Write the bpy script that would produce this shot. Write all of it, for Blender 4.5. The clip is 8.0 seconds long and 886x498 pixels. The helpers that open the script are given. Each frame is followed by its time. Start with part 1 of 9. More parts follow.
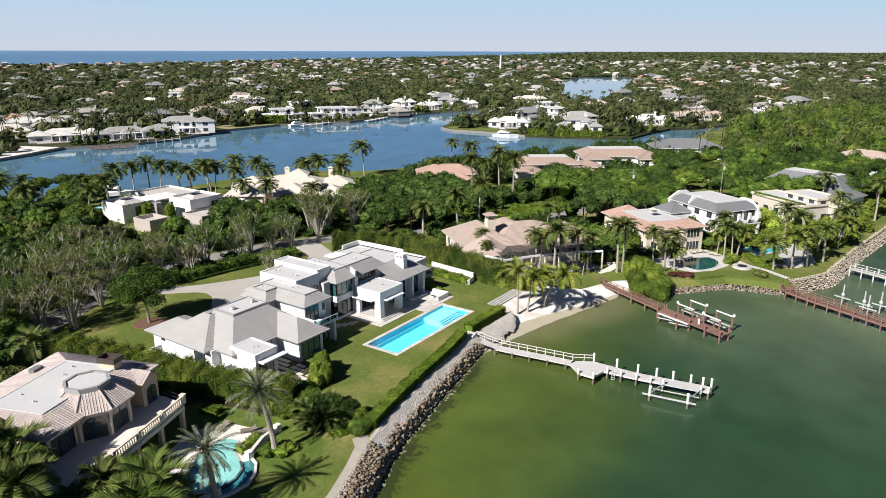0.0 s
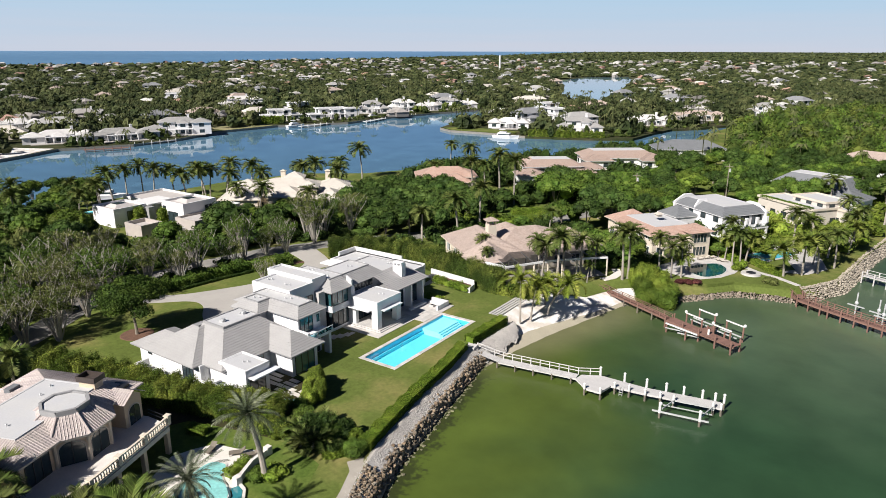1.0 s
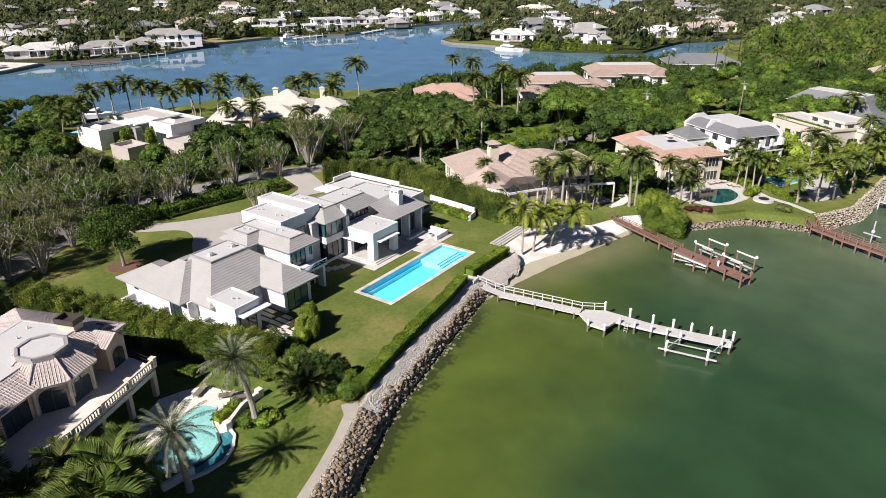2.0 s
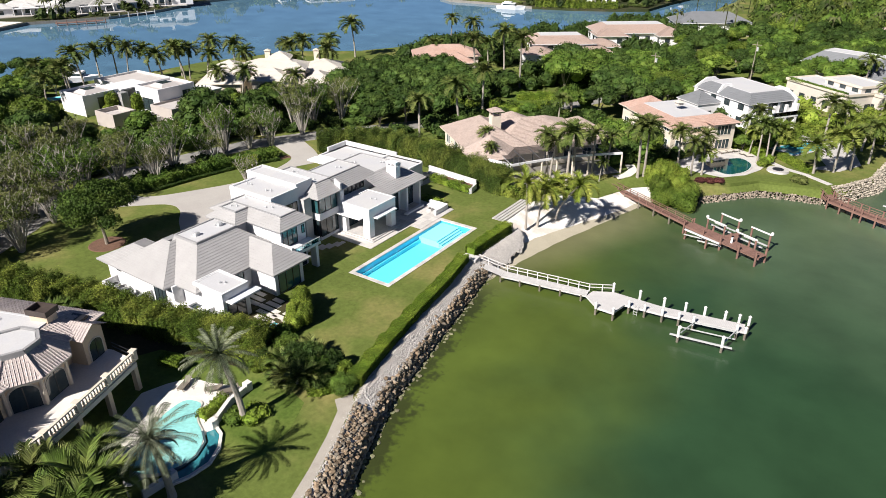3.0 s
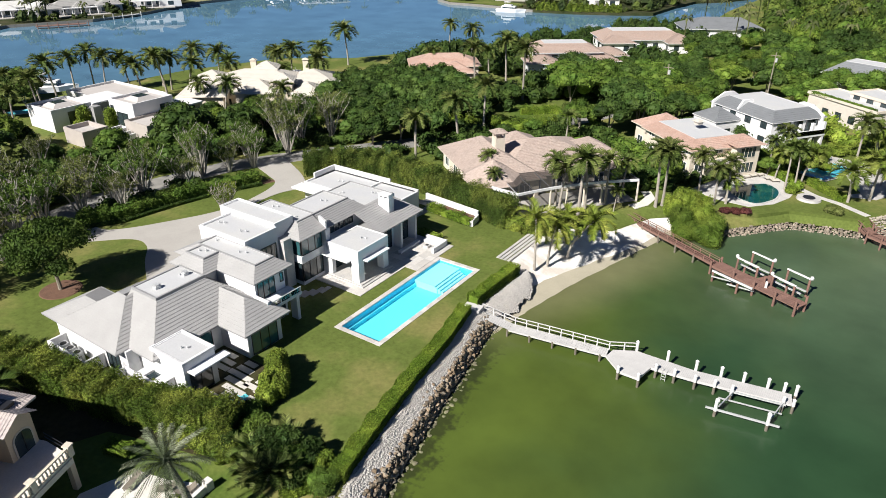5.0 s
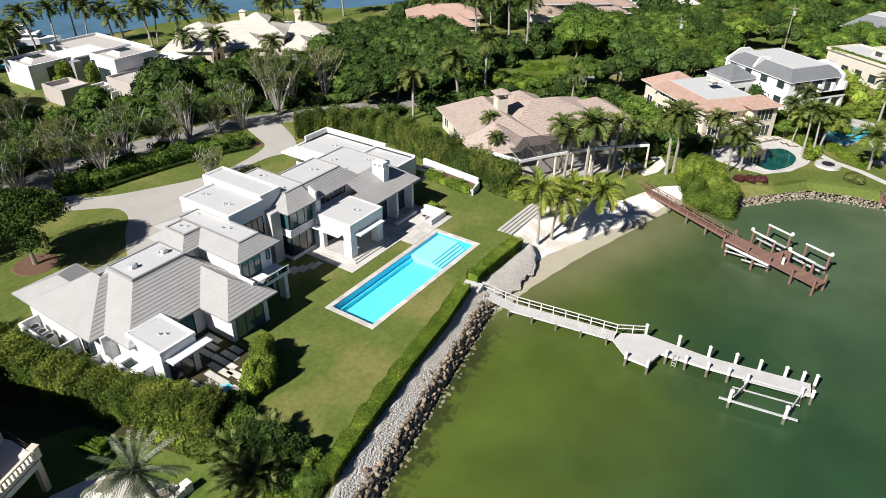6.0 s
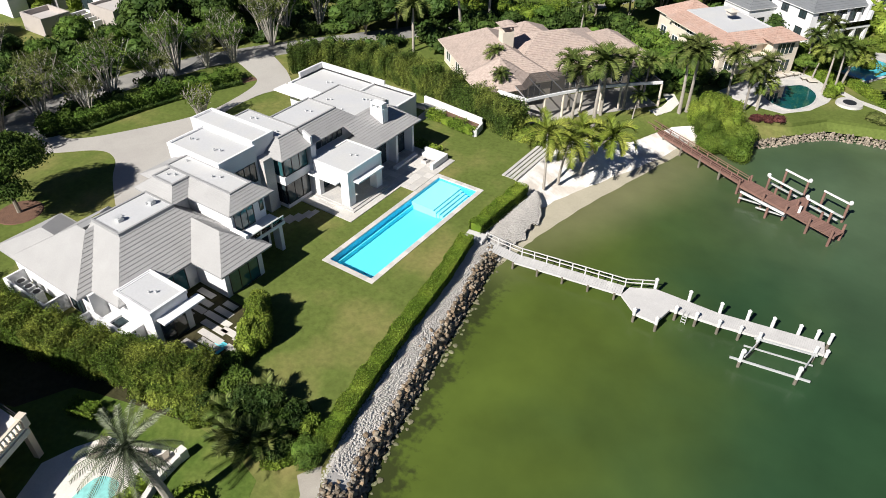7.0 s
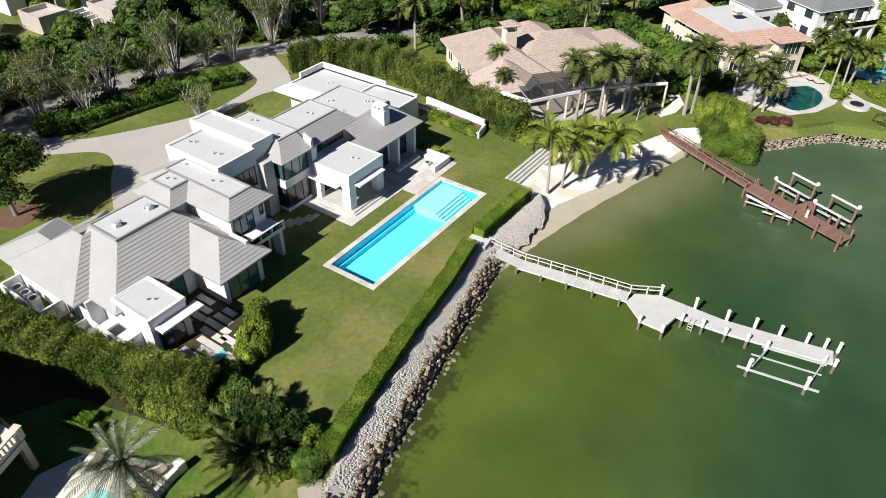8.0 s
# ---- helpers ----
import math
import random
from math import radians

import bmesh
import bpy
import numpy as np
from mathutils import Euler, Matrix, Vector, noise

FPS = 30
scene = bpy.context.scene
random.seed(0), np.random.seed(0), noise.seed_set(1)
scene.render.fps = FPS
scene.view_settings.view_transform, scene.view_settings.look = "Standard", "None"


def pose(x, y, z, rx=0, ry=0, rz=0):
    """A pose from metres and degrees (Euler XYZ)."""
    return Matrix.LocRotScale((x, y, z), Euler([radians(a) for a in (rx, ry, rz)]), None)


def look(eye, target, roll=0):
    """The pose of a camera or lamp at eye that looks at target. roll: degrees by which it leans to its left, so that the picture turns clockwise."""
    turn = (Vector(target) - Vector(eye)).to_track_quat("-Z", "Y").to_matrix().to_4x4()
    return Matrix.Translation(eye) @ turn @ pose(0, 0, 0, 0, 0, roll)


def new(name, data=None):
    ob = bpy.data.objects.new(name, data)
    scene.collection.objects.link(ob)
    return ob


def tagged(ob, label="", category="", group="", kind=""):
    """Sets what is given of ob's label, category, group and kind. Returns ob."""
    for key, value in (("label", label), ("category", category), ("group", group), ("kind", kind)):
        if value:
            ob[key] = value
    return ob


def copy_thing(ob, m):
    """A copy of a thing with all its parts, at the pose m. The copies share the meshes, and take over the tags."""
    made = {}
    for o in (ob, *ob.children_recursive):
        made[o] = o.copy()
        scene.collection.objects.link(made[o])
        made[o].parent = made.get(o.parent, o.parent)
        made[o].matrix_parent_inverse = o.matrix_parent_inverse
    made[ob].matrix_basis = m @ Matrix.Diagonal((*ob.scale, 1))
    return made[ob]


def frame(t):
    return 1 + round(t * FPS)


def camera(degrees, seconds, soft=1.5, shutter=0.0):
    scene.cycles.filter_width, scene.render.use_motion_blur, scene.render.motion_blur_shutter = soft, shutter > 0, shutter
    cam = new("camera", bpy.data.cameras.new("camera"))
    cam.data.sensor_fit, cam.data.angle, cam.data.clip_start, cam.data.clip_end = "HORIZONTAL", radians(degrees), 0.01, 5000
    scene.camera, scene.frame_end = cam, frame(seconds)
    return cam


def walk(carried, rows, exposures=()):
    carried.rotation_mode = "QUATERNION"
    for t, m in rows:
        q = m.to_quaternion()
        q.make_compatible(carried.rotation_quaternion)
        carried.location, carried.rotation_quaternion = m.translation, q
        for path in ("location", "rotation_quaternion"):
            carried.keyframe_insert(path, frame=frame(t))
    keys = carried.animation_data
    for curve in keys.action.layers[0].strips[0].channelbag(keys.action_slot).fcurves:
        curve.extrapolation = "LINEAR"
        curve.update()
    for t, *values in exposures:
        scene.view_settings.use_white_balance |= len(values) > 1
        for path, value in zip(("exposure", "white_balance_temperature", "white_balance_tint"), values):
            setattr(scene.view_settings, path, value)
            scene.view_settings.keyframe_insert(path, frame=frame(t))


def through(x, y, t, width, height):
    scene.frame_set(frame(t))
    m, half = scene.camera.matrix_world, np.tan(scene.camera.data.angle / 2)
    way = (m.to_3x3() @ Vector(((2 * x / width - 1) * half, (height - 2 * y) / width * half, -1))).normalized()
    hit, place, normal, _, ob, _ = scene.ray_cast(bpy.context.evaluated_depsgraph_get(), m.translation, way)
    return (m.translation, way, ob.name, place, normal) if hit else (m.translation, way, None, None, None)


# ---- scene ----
EXPOSURES = [(0, 0.65, 6570, 12), (1.0, 0.60, 6580, 12), (1.4, 0.58, 6700, 16), (1.7, 0.61, 6700, 16), (2.8, 0.77, 6600, 13), (3.6, 0.79, 6600, 13), (4.6, 0.75, 6500, 10), (6, 0.68, 6500, 10), (8, 0.68, 6500, 10)]
cam = camera(66.32, 8.0, 0.75)
PATH = [
    (0, (58.237, -73.113, 46.729), (25.751, -25.599, 29.784), 0.16),
    (0.5, (56.844, -71.365, 46.642), (24.402, -23.815, 29.716), 0.15),
    (1, (55.575, -69.358, 46.730), (23.143, -21.805, 29.794), 0.13),
    (1.2, (55.041, -68.528, 46.841), (22.833, -21.358, 28.466), 0.12),
    (1.3, (54.777, -68.091, 46.873), (22.862, -21.382, 26.883), 0.12),
    (1.5, (54.262, -67.166, 46.923), (22.851, -21.259, 24.431), 0.10),
    (1.7, (53.677, -66.066, 47.145), (22.357, -20.354, 24.134), 0.09),
    (2.8, (50.006, -60.437, 47.144), (19.804, -16.290, 19.961), 0.05),
    (3, (49.354, -59.604, 47.270), (19.155, -15.445, 20.104), 0.06),
    (3.5, (47.491, -56.727, 47.189), (17.300, -12.510, 20.108), 0.10),
    (4, (45.579, -53.923, 47.133), (15.430, -9.628, 20.133), 0.14),
    (4.5, (43.670, -51.475, 47.468), (13.610, -7.115, 20.476), 0.21),
    (5.8, (39.007, -44.660, 47.626), (9.821, -1.448, 17.947), 0.46),
    (6, (38.512, -43.709, 47.544), (9.754, -1.138, 16.549), 0.50),
    (6.2, (37.874, -42.918, 47.558), (9.785, -1.347, 14.652), 0.53),
    (6.3, (37.545, -42.556, 47.594), (9.814, -1.518, 13.727), 0.54),
    (6.5, (37.079, -41.634, 47.734), (10.093, -1.693, 12.006), 0.57),
    (7, (35.922, -40.214, 47.966), (9.241, -0.682, 11.561), 0.63),
    (7.5, (35.251, -39.461, 48.072), (8.640, -0.011, 11.527), 0.66),
    (8, (34.897, -39.123, 48.115), (8.316, 0.203, 11.414), 0.71),
]
walk(cam, [(t, look(eye, target, roll)) for t, eye, target, roll in PATH], EXPOSURES)

from mathutils import geometry

# ---- light ----
SUN_TO = Vector((-0.153, -0.988, 0.827)).normalized()
world = bpy.data.worlds.new("sky")
scene.world = world
world.use_nodes = True
wn = world.node_tree.nodes
sky = wn.new("ShaderNodeTexSky")
sky.sky_type = "NISHITA"
sky.sun_disc = False
sky.sun_elevation = math.asin(SUN_TO.z)
sky.sun_rotation = math.atan2(SUN_TO.x, SUN_TO.y)
sky.air_density, sky.dust_density, sky.ozone_density = 0.42, 0.0, 7.0
world.node_tree.links.new(sky.outputs[0], wn["Background"].inputs[0])
wn["Background"].inputs[1].default_value = 0.043
sun = new("sun", bpy.data.lights.new("sun", "SUN"))
sun.data.energy, sun.data.angle, sun.data.color = 5.0, radians(0.53), (1.0, 0.96, 0.90)
sun.matrix_world = look(SUN_TO * 100, (0, 0, 0))

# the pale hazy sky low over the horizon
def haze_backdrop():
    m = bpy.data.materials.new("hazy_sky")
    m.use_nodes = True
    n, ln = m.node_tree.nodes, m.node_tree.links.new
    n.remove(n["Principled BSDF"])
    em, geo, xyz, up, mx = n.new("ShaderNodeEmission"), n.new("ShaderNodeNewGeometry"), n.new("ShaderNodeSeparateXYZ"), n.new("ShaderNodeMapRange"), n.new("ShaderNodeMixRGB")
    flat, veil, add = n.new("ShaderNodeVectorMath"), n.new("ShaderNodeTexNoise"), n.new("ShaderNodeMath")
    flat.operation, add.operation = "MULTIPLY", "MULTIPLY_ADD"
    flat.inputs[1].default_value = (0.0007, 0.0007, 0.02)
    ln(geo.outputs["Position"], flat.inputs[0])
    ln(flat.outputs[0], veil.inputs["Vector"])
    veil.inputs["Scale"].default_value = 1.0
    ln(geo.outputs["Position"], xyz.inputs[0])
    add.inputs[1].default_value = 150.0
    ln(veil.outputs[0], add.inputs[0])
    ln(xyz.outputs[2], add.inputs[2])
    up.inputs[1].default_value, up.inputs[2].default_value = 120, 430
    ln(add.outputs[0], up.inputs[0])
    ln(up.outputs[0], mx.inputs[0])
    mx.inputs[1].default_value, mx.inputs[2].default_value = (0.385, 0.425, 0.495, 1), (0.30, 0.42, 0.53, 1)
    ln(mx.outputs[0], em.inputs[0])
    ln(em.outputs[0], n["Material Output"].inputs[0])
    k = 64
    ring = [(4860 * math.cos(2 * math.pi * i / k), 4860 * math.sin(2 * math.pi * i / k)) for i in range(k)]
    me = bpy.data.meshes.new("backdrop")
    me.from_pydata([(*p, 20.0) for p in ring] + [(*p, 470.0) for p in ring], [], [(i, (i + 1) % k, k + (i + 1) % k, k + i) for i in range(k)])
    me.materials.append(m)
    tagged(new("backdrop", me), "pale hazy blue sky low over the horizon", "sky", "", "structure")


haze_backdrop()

# ---- geometry helpers ----
G = 2.5          # level of the lawns


class Geo:
    """Vertices and faces collected for one mesh."""

    def __init__(self):
        self.v, self.f = [], []

    def add(self, verts, faces):
        k = len(self.v)
        self.v += [tuple(p) for p in verts]
        self.f += [tuple(i + k for i in q) for q in faces]
        return self

    def box(self, x0, x1, y0, y1, z0, z1):
        p = [(x, y, z) for z in (z0, z1) for y in (y0, y1) for x in (x0, x1)]
        return self.add(p, [(0, 2, 3, 1), (4, 5, 7, 6), (0, 1, 5, 4), (2, 6, 7, 3), (0, 4, 6, 2), (1, 3, 7, 5)])

    def beam(self, a, b, w, h):
        """A square bar from a to b, w wide and h high."""
        a, b = Vector(a), Vector(b)
        d = (b - a).normalized()
        side = d.cross(Vector((0, 0, 1)))
        side = side.normalized() if side.length > 1e-4 else Vector((1, 0, 0))
        up = side.cross(d)
        p = [e + side * (w / 2 * i) + up * (h / 2 * j) for e in (a, b) for i, j in ((-1, -1), (1, -1), (1, 1), (-1, 1))]
        return self.add(p, [(3, 2, 1, 0), (4, 5, 6, 7), (0, 1, 5, 4), (1, 2, 6, 5), (2, 3, 7, 6), (3, 0, 4, 7)])

    def tube(self, path, radii, n=8, cap=True):
        """A round bar through the points of path."""
        rings = []
        for i, p in enumerate(path):
            d = (Vector(path[min(i + 1, len(path) - 1)]) - Vector(path[max(i - 1, 0)])).normalized()
            s = d.cross(Vector((0.13, 0.99, 0.02))).normalized()
            u = s.cross(d)
            rings.append([Vector(p) + (s * math.cos(a) + u * math.sin(a)) * radii[i] for a in [2 * math.pi * k / n for k in range(n)]])
        f = [(i * n + k, i * n + (k + 1) % n, (i + 1) * n + (k + 1) % n, (i + 1) * n + k) for i in range(len(path) - 1) for k in range(n)]
        if cap:
            f += [tuple(range(n - 1, -1, -1)), tuple(range((len(path) - 1) * n, len(path) * n))]
        return self.add([q for r in rings for q in r], f)

    def prism(self, pts, z0, z1):
        """A flat plate with the outline pts (anticlockwise)."""
        n = len(pts)
        return self.add([(x, y, z0) for x, y in pts] + [(x, y, z1) for x, y in pts],
                        [tuple(range(n - 1, -1, -1)), tuple(range(n, 2 * n))] + [(i, (i + 1) % n, n + (i + 1) % n, n + i) for i in range(n)])

    def dome(self, c, rx, ry, rz, n=8, m=4, rough=0.0, seed=0):
        """A closed lumpy ball."""
        rnd = random.Random(seed)
        p = [(c[0], c[1], c[2] - rz)]
        for j in range(1, m):
            t = -math.pi / 2 + math.pi * j / m
            for k in range(n):
                a, s = 2 * math.pi * (k + 0.5 * (j % 2)) / n, 1 + rnd.uniform(-rough, rough)
                p.append((c[0] + rx * s * math.cos(t) * math.cos(a), c[1] + ry * s * math.cos(t) * math.sin(a), c[2] + rz * s * math.sin(t)))
        p.append((c[0], c[1], c[2] + rz))
        f = [(0, 1 + (k + 1) % n, 1 + k) for k in range(n)]
        for j in range(m - 2):
            a, b = 1 + j * n, 1 + (j + 1) * n
            f += [(a + k, a + (k + 1) % n, b + (k + 1) % n, b + k) for k in range(n)]
        e, a = len(p) - 1, 1 + (m - 2) * n
        f += [(a + k, a + (k + 1) % n, e) for k in range(n)]
        return self.add(p, f)

    def ribs(self, a, b, c, d, gap=0.3, w=0.16, h=0.045):
        """Barrel tile rows running up a slope from eave a-b, cut off at the hips."""
        a, b, c, d = Vector(a), Vector(b), Vector(c), Vector(d)
        e = (b - a).normalized()
        L = (b - a).length
        rise = (d - a) - e * (d - a).dot(e)
        if rise.length < 1e-4:
            rise = (c - a) - e * (c - a).dot(e)
        nrm = e.cross(rise).normalized()
        nrm = nrm if nrm.z > 0 else -nrm
        s0, s1, n = (d - a).dot(e), (c - a).dot(e), int(L / gap)
        for k in range(n):
            s = (k + 0.5) * gap
            t = min(1.0, s / s0 if s0 > 0.01 else 1.0, (L - s) / (L - s1) if L - s1 > 0.01 else 1.0)
            if t > 0.08:
                p, q, o = a + e * s, a + e * s + rise * t, e * (w / 2)
                self.add([p - o, p + nrm * (h + 0.045), p + o, q - o, q + nrm * (h + 0.02), q + o], [(0, 1, 4, 3), (1, 2, 5, 4), (0, 2, 1)])
        return self

    def slope(self, a, b, c, d, course=0.4, lip=0.045):
        """A roof slope laid in courses: eave a to b, ridge d to c."""
        a, b, c, d = Vector(a), Vector(b), Vector(c), Vector(d)
        nrm = (b - a).cross(d - a)
        nrm = (nrm if nrm.length > 1e-6 else (b - a).cross(c - a)).normalized()
        if nrm.z < 0:
            nrm = -nrm
        n = max(1, round(((d + c) / 2 - (a + b) / 2).length / course))
        up, p, f = nrm * lip, [], []
        for i in range(n):
            s, t = i / n, (i + 1) / n
            k = len(p)
            if i == 0:
                p += [a, b]
                k = 2
            p += [a.lerp(d, s) + up, b.lerp(c, s) + up, b.lerp(c, t), a.lerp(d, t)]
            f += [(0, 1, 3, 2) if i == 0 else (k - 1, k - 2, k + 1, k), (k, k + 1, k + 2, k + 3)]
        return self.add(p, f)

    def hip(self, x0, x1, y0, y1, z, rise, top=None, course=0.4):
        """A hipped roof over a rectangle. top: the (x0, x1, y0, y1) of a flat deck; without it, a ridge along the longer side."""
        if top is None:
            w = min(x1 - x0, y1 - y0) / 2
            top = (x0 + w, x1 - w, (y0 + y1) / 2, (y0 + y1) / 2) if x1 - x0 > y1 - y0 else ((x0 + x1) / 2, (x0 + x1) / 2, y0 + w, y1 - w)
        u0, u1, v0, v1 = top
        t = z + rise
        self.slope((x0, y0, z), (x1, y0, z), (u1, v0, t), (u0, v0, t), course)
        self.slope((x1, y0, z), (x1, y1, z), (u1, v1, t), (u1, v0, t), course)
        self.slope((x1, y1, z), (x0, y1, z), (u0, v1, t), (u1, v1, t), course)
        self.slope((x0, y1, z), (x0, y0, z), (u0, v0, t), (u0, v1, t), course)
        return self

    def slopes(self, x0, x1, y0, y1, z, rise, top=None, course=0.4):
        """The four slopes of a hipped roof, each by itself."""
        whole = Geo().hip(x0, x1, y0, y1, z, rise, top, 1e6)
        out = []
        for k in range(4):
            a, b, _, _, c, d = (whole.v[k * 6 + i] for i in (0, 1, 2, 3, 4, 5))
            out.append(Geo().slope(a, b, c, d, course))
            out[-1].corners = (a, b, c, d)
        return out

    def mesh(self, name):
        me = bpy.data.meshes.new(name)
        me.from_pydata(self.v, [], self.f)
        me.validate()
        return me


def part(name, geo, material, parent=None, label=""):
    me = geo.mesh(name)
    me.materials.append(material)
    ob = new(name, me)
    if parent:
        ob.parent = parent
    return tagged(ob, label)


def thing(name, label, category, group="", at=(0, 0, 0), turn=0.0):
    ob = new(name)
    ob.matrix_world = pose(at[0], at[1], at[2], 0, 0, turn)
    return tagged(ob, label, category, group)


def plain(name, geo, material, label, category, group="", kind=""):
    return tagged(part(name, geo, material), label, category, group, kind)


def inside(x, y, poly):
    """Whether (arrays of) points lie in the polygon."""
    x, y = np.asarray(x, float), np.asarray(y, float)
    hit = np.zeros(x.shape, bool)
    for (ax, ay), (bx, by) in zip(poly, poly[1:] + poly[:1]):
        if ay != by:
            hit ^= ((ay > y) != (by > y)) & (x < (bx - ax) * (y - ay) / (by - ay) + ax)
    return hit


def along(pts, step):
    """Points each step metres along a polyline, with the direction there."""
    out, left = [], 0.0
    for (ax, ay), (bx, by) in zip(pts, pts[1:]):
        n = math.hypot(bx - ax, by - ay)
        s = left
        while s < n:
            out.append((ax + (bx - ax) * s / n, ay + (by - ay) * s / n, (bx - ax) / n, (by - ay) / n))
            s += step
        left = s - n
    return out


def offset(pts, w):
    """The polyline moved w metres to its left."""
    out = []
    for i, (x, y) in enumerate(pts):
        ax, ay = pts[max(i - 1, 0)]
        bx, by = pts[min(i + 1, len(pts) - 1)]
        n = math.hypot(bx - ax, by - ay)
        out.append((x - (by - ay) / n * w, y + (bx - ax) / n * w))
    return out


def band(pts, w0, w1):
    """The outline of a strip along a polyline, from w0 to w1 metres to its left."""
    return offset(pts, min(w0, w1)) + offset(pts, max(w0, w1))[::-1]


def rounded(pts, times=2):
    """The outline with its corners cut smooth."""
    for _ in range(times):
        pts = [tuple(a * (1 - u) + b * u for a, b in zip(p, q)) for p, q in zip(pts, pts[1:] + pts[:1]) for u in (0.22, 0.78)]
    return pts


def sheet(name, outline, z, material, label, category, depth=0.12, kind="structure", holes=()):
    """A level plate with any outline, and holes."""
    loops = [outline] + list(holes)
    pts = [p for lp in loops for p in lp]
    edges, k = [], 0
    for lp in loops:
        edges += [(k + i, k + (i + 1) % len(lp)) for i in range(len(lp))]
        k += len(lp)
    co, _, tris, *_ = geometry.delaunay_2d_cdt([Vector(p) for p in pts], edges, [], 0, 1e-5)
    bm = bmesh.new()
    top = [bm.verts.new((p.x, p.y, z)) for p in co]
    for t in tris:
        x, y = (sum(co[i][a] for i in t) / 3 for a in (0, 1))
        if inside([x], [y], outline)[0] and not any(inside([x], [y], h)[0] for h in holes):
            bm.faces.new([top[i] for i in t])
    bm.normal_update()
    for f in bm.faces:
        if f.normal.z < 0:
            f.normal_flip()
    rim = [e for e in bm.edges if len(e.link_faces) == 1]
    ext = bmesh.ops.extrude_edge_only(bm, edges=rim)
    for e in ext["geom"]:
        if isinstance(e, bmesh.types.BMVert):
            e.co.z = z - depth
    bmesh.ops.delete(bm, geom=[v for v in bm.verts if not v.link_faces], context="VERTS")
    me = bpy.data.meshes.new(name)
    bm.to_mesh(me)
    bm.free()
    me.materials.append(material)
    return tagged(new(name, me), label, category, "", kind)


# ---- materials ----
def pbr(name, base, var=0.15, scale=1.0, fine=12.0, rough=0.7, bump=0.02, metal=0.0, island=0.0, object_var=0.0, second=None, spec=0.5, mixed=(0.42, 0.62)):
    """A surface with a base colour, mottled at two scales; second: another colour that comes in patches."""
    m = bpy.data.materials.new(name)
    m.use_nodes = True
    nt = m.node_tree
    n, ln = nt.nodes, nt.links.new
    b = n["Principled BSDF"]
    b.inputs["Roughness"].default_value, b.inputs["Metallic"].default_value = rough, metal
    b.inputs["Specular IOR Level"].default_value = spec
    co = n.new("ShaderNodeTexCoord")
    n1, n2 = n.new("ShaderNodeTexNoise"), n.new("ShaderNodeTexNoise")
    n1.inputs["Scale"].default_value, n1.inputs["Detail"].default_value = scale, 4
    n2.inputs["Scale"].default_value, n2.inputs["Detail"].default_value = fine, 3
    geo = n.new("ShaderNodeNewGeometry")
    for k in (n1, n2):
        ln(geo.outputs["Position"], k.inputs["Vector"])
    first = n.new("ShaderNodeMixRGB")
    first.inputs[1].default_value, first.inputs[2].default_value = (*base, 1), (*(second or base), 1)
    ramp = n.new("ShaderNodeMapRange")
    ramp.inputs[1].default_value, ramp.inputs[2].default_value = mixed
    ln(n1.outputs[0], ramp.inputs[0])
    ln(ramp.outputs[0], first.inputs[0])
    add = n.new("ShaderNodeMath")
    add.operation = "ADD"
    ln(n1.outputs[0], add.inputs[0])
    ln(n2.outputs[0], add.inputs[1])
    gain = n.new("ShaderNodeMapRange")
    gain.inputs[1].default_value, gain.inputs[2].default_value = 0.6, 1.4
    gain.inputs[3].default_value, gain.inputs[4].default_value = 1 - var, 1 + var
    gain.clamp = False
    ln(add.outputs[0], gain.inputs[0])
    last = gain.outputs[0]
    for amount, source in ((island, geo.outputs["Random Per Island"]), (object_var, n.new("ShaderNodeObjectInfo").outputs["Random"])):
        if amount:
            r = n.new("ShaderNodeMapRange")
            r.inputs[3].default_value, r.inputs[4].default_value = 1 - amount, 1 + amount
            ln(source, r.inputs[0])
            mul = n.new("ShaderNodeMath")
            mul.operation = "MULTIPLY"
            ln(last, mul.inputs[0])
            ln(r.outputs[0], mul.inputs[1])
            last = mul.outputs[0]
    tint = n.new("ShaderNodeVectorMath")
    tint.operation = "SCALE"
    ln(first.outputs[0], tint.inputs[0])
    ln(last, tint.inputs["Scale"])
    ln(tint.outputs[0], b.inputs["Base Color"])
    if bump:
        bp = n.new("ShaderNodeBump")
        bp.inputs["Strength"].default_value, bp.inputs["Distance"].default_value = 0.6, bump
        ln(n2.outputs[0], bp.inputs["Height"])
        ln(bp.outputs[0], b.inputs["Normal"])
    return m


def leafy(name, base, second, island=0.4, object_var=0.25, through=0.05, scale=0.35):
    """Leaves: matt green, each a little different, some light passing through."""
    base, second = [(c[0] * 1.06, c[1] * 1.06, c[2] * 1.15) for c in (base, second)]
    m = pbr(name, base, 0.40, scale, 4.5, 0.6, 0, 0, island, object_var, second, 0.10)
    nt = m.node_tree
    b = nt.nodes["Principled BSDF"]
    tr, mx = nt.nodes.new("ShaderNodeBsdfTranslucent"), nt.nodes.new("ShaderNodeMixShader")
    mx.inputs[0].default_value = through
    src = b.inputs["Base Color"].links[0].from_socket
    nt.links.new(src, tr.inputs[0])
    nt.links.new(b.outputs[0], mx.inputs[1])
    nt.links.new(tr.outputs[0], mx.inputs[2])
    nt.links.new(mx.outputs[0], nt.nodes["Material Output"].inputs[0])
    return m


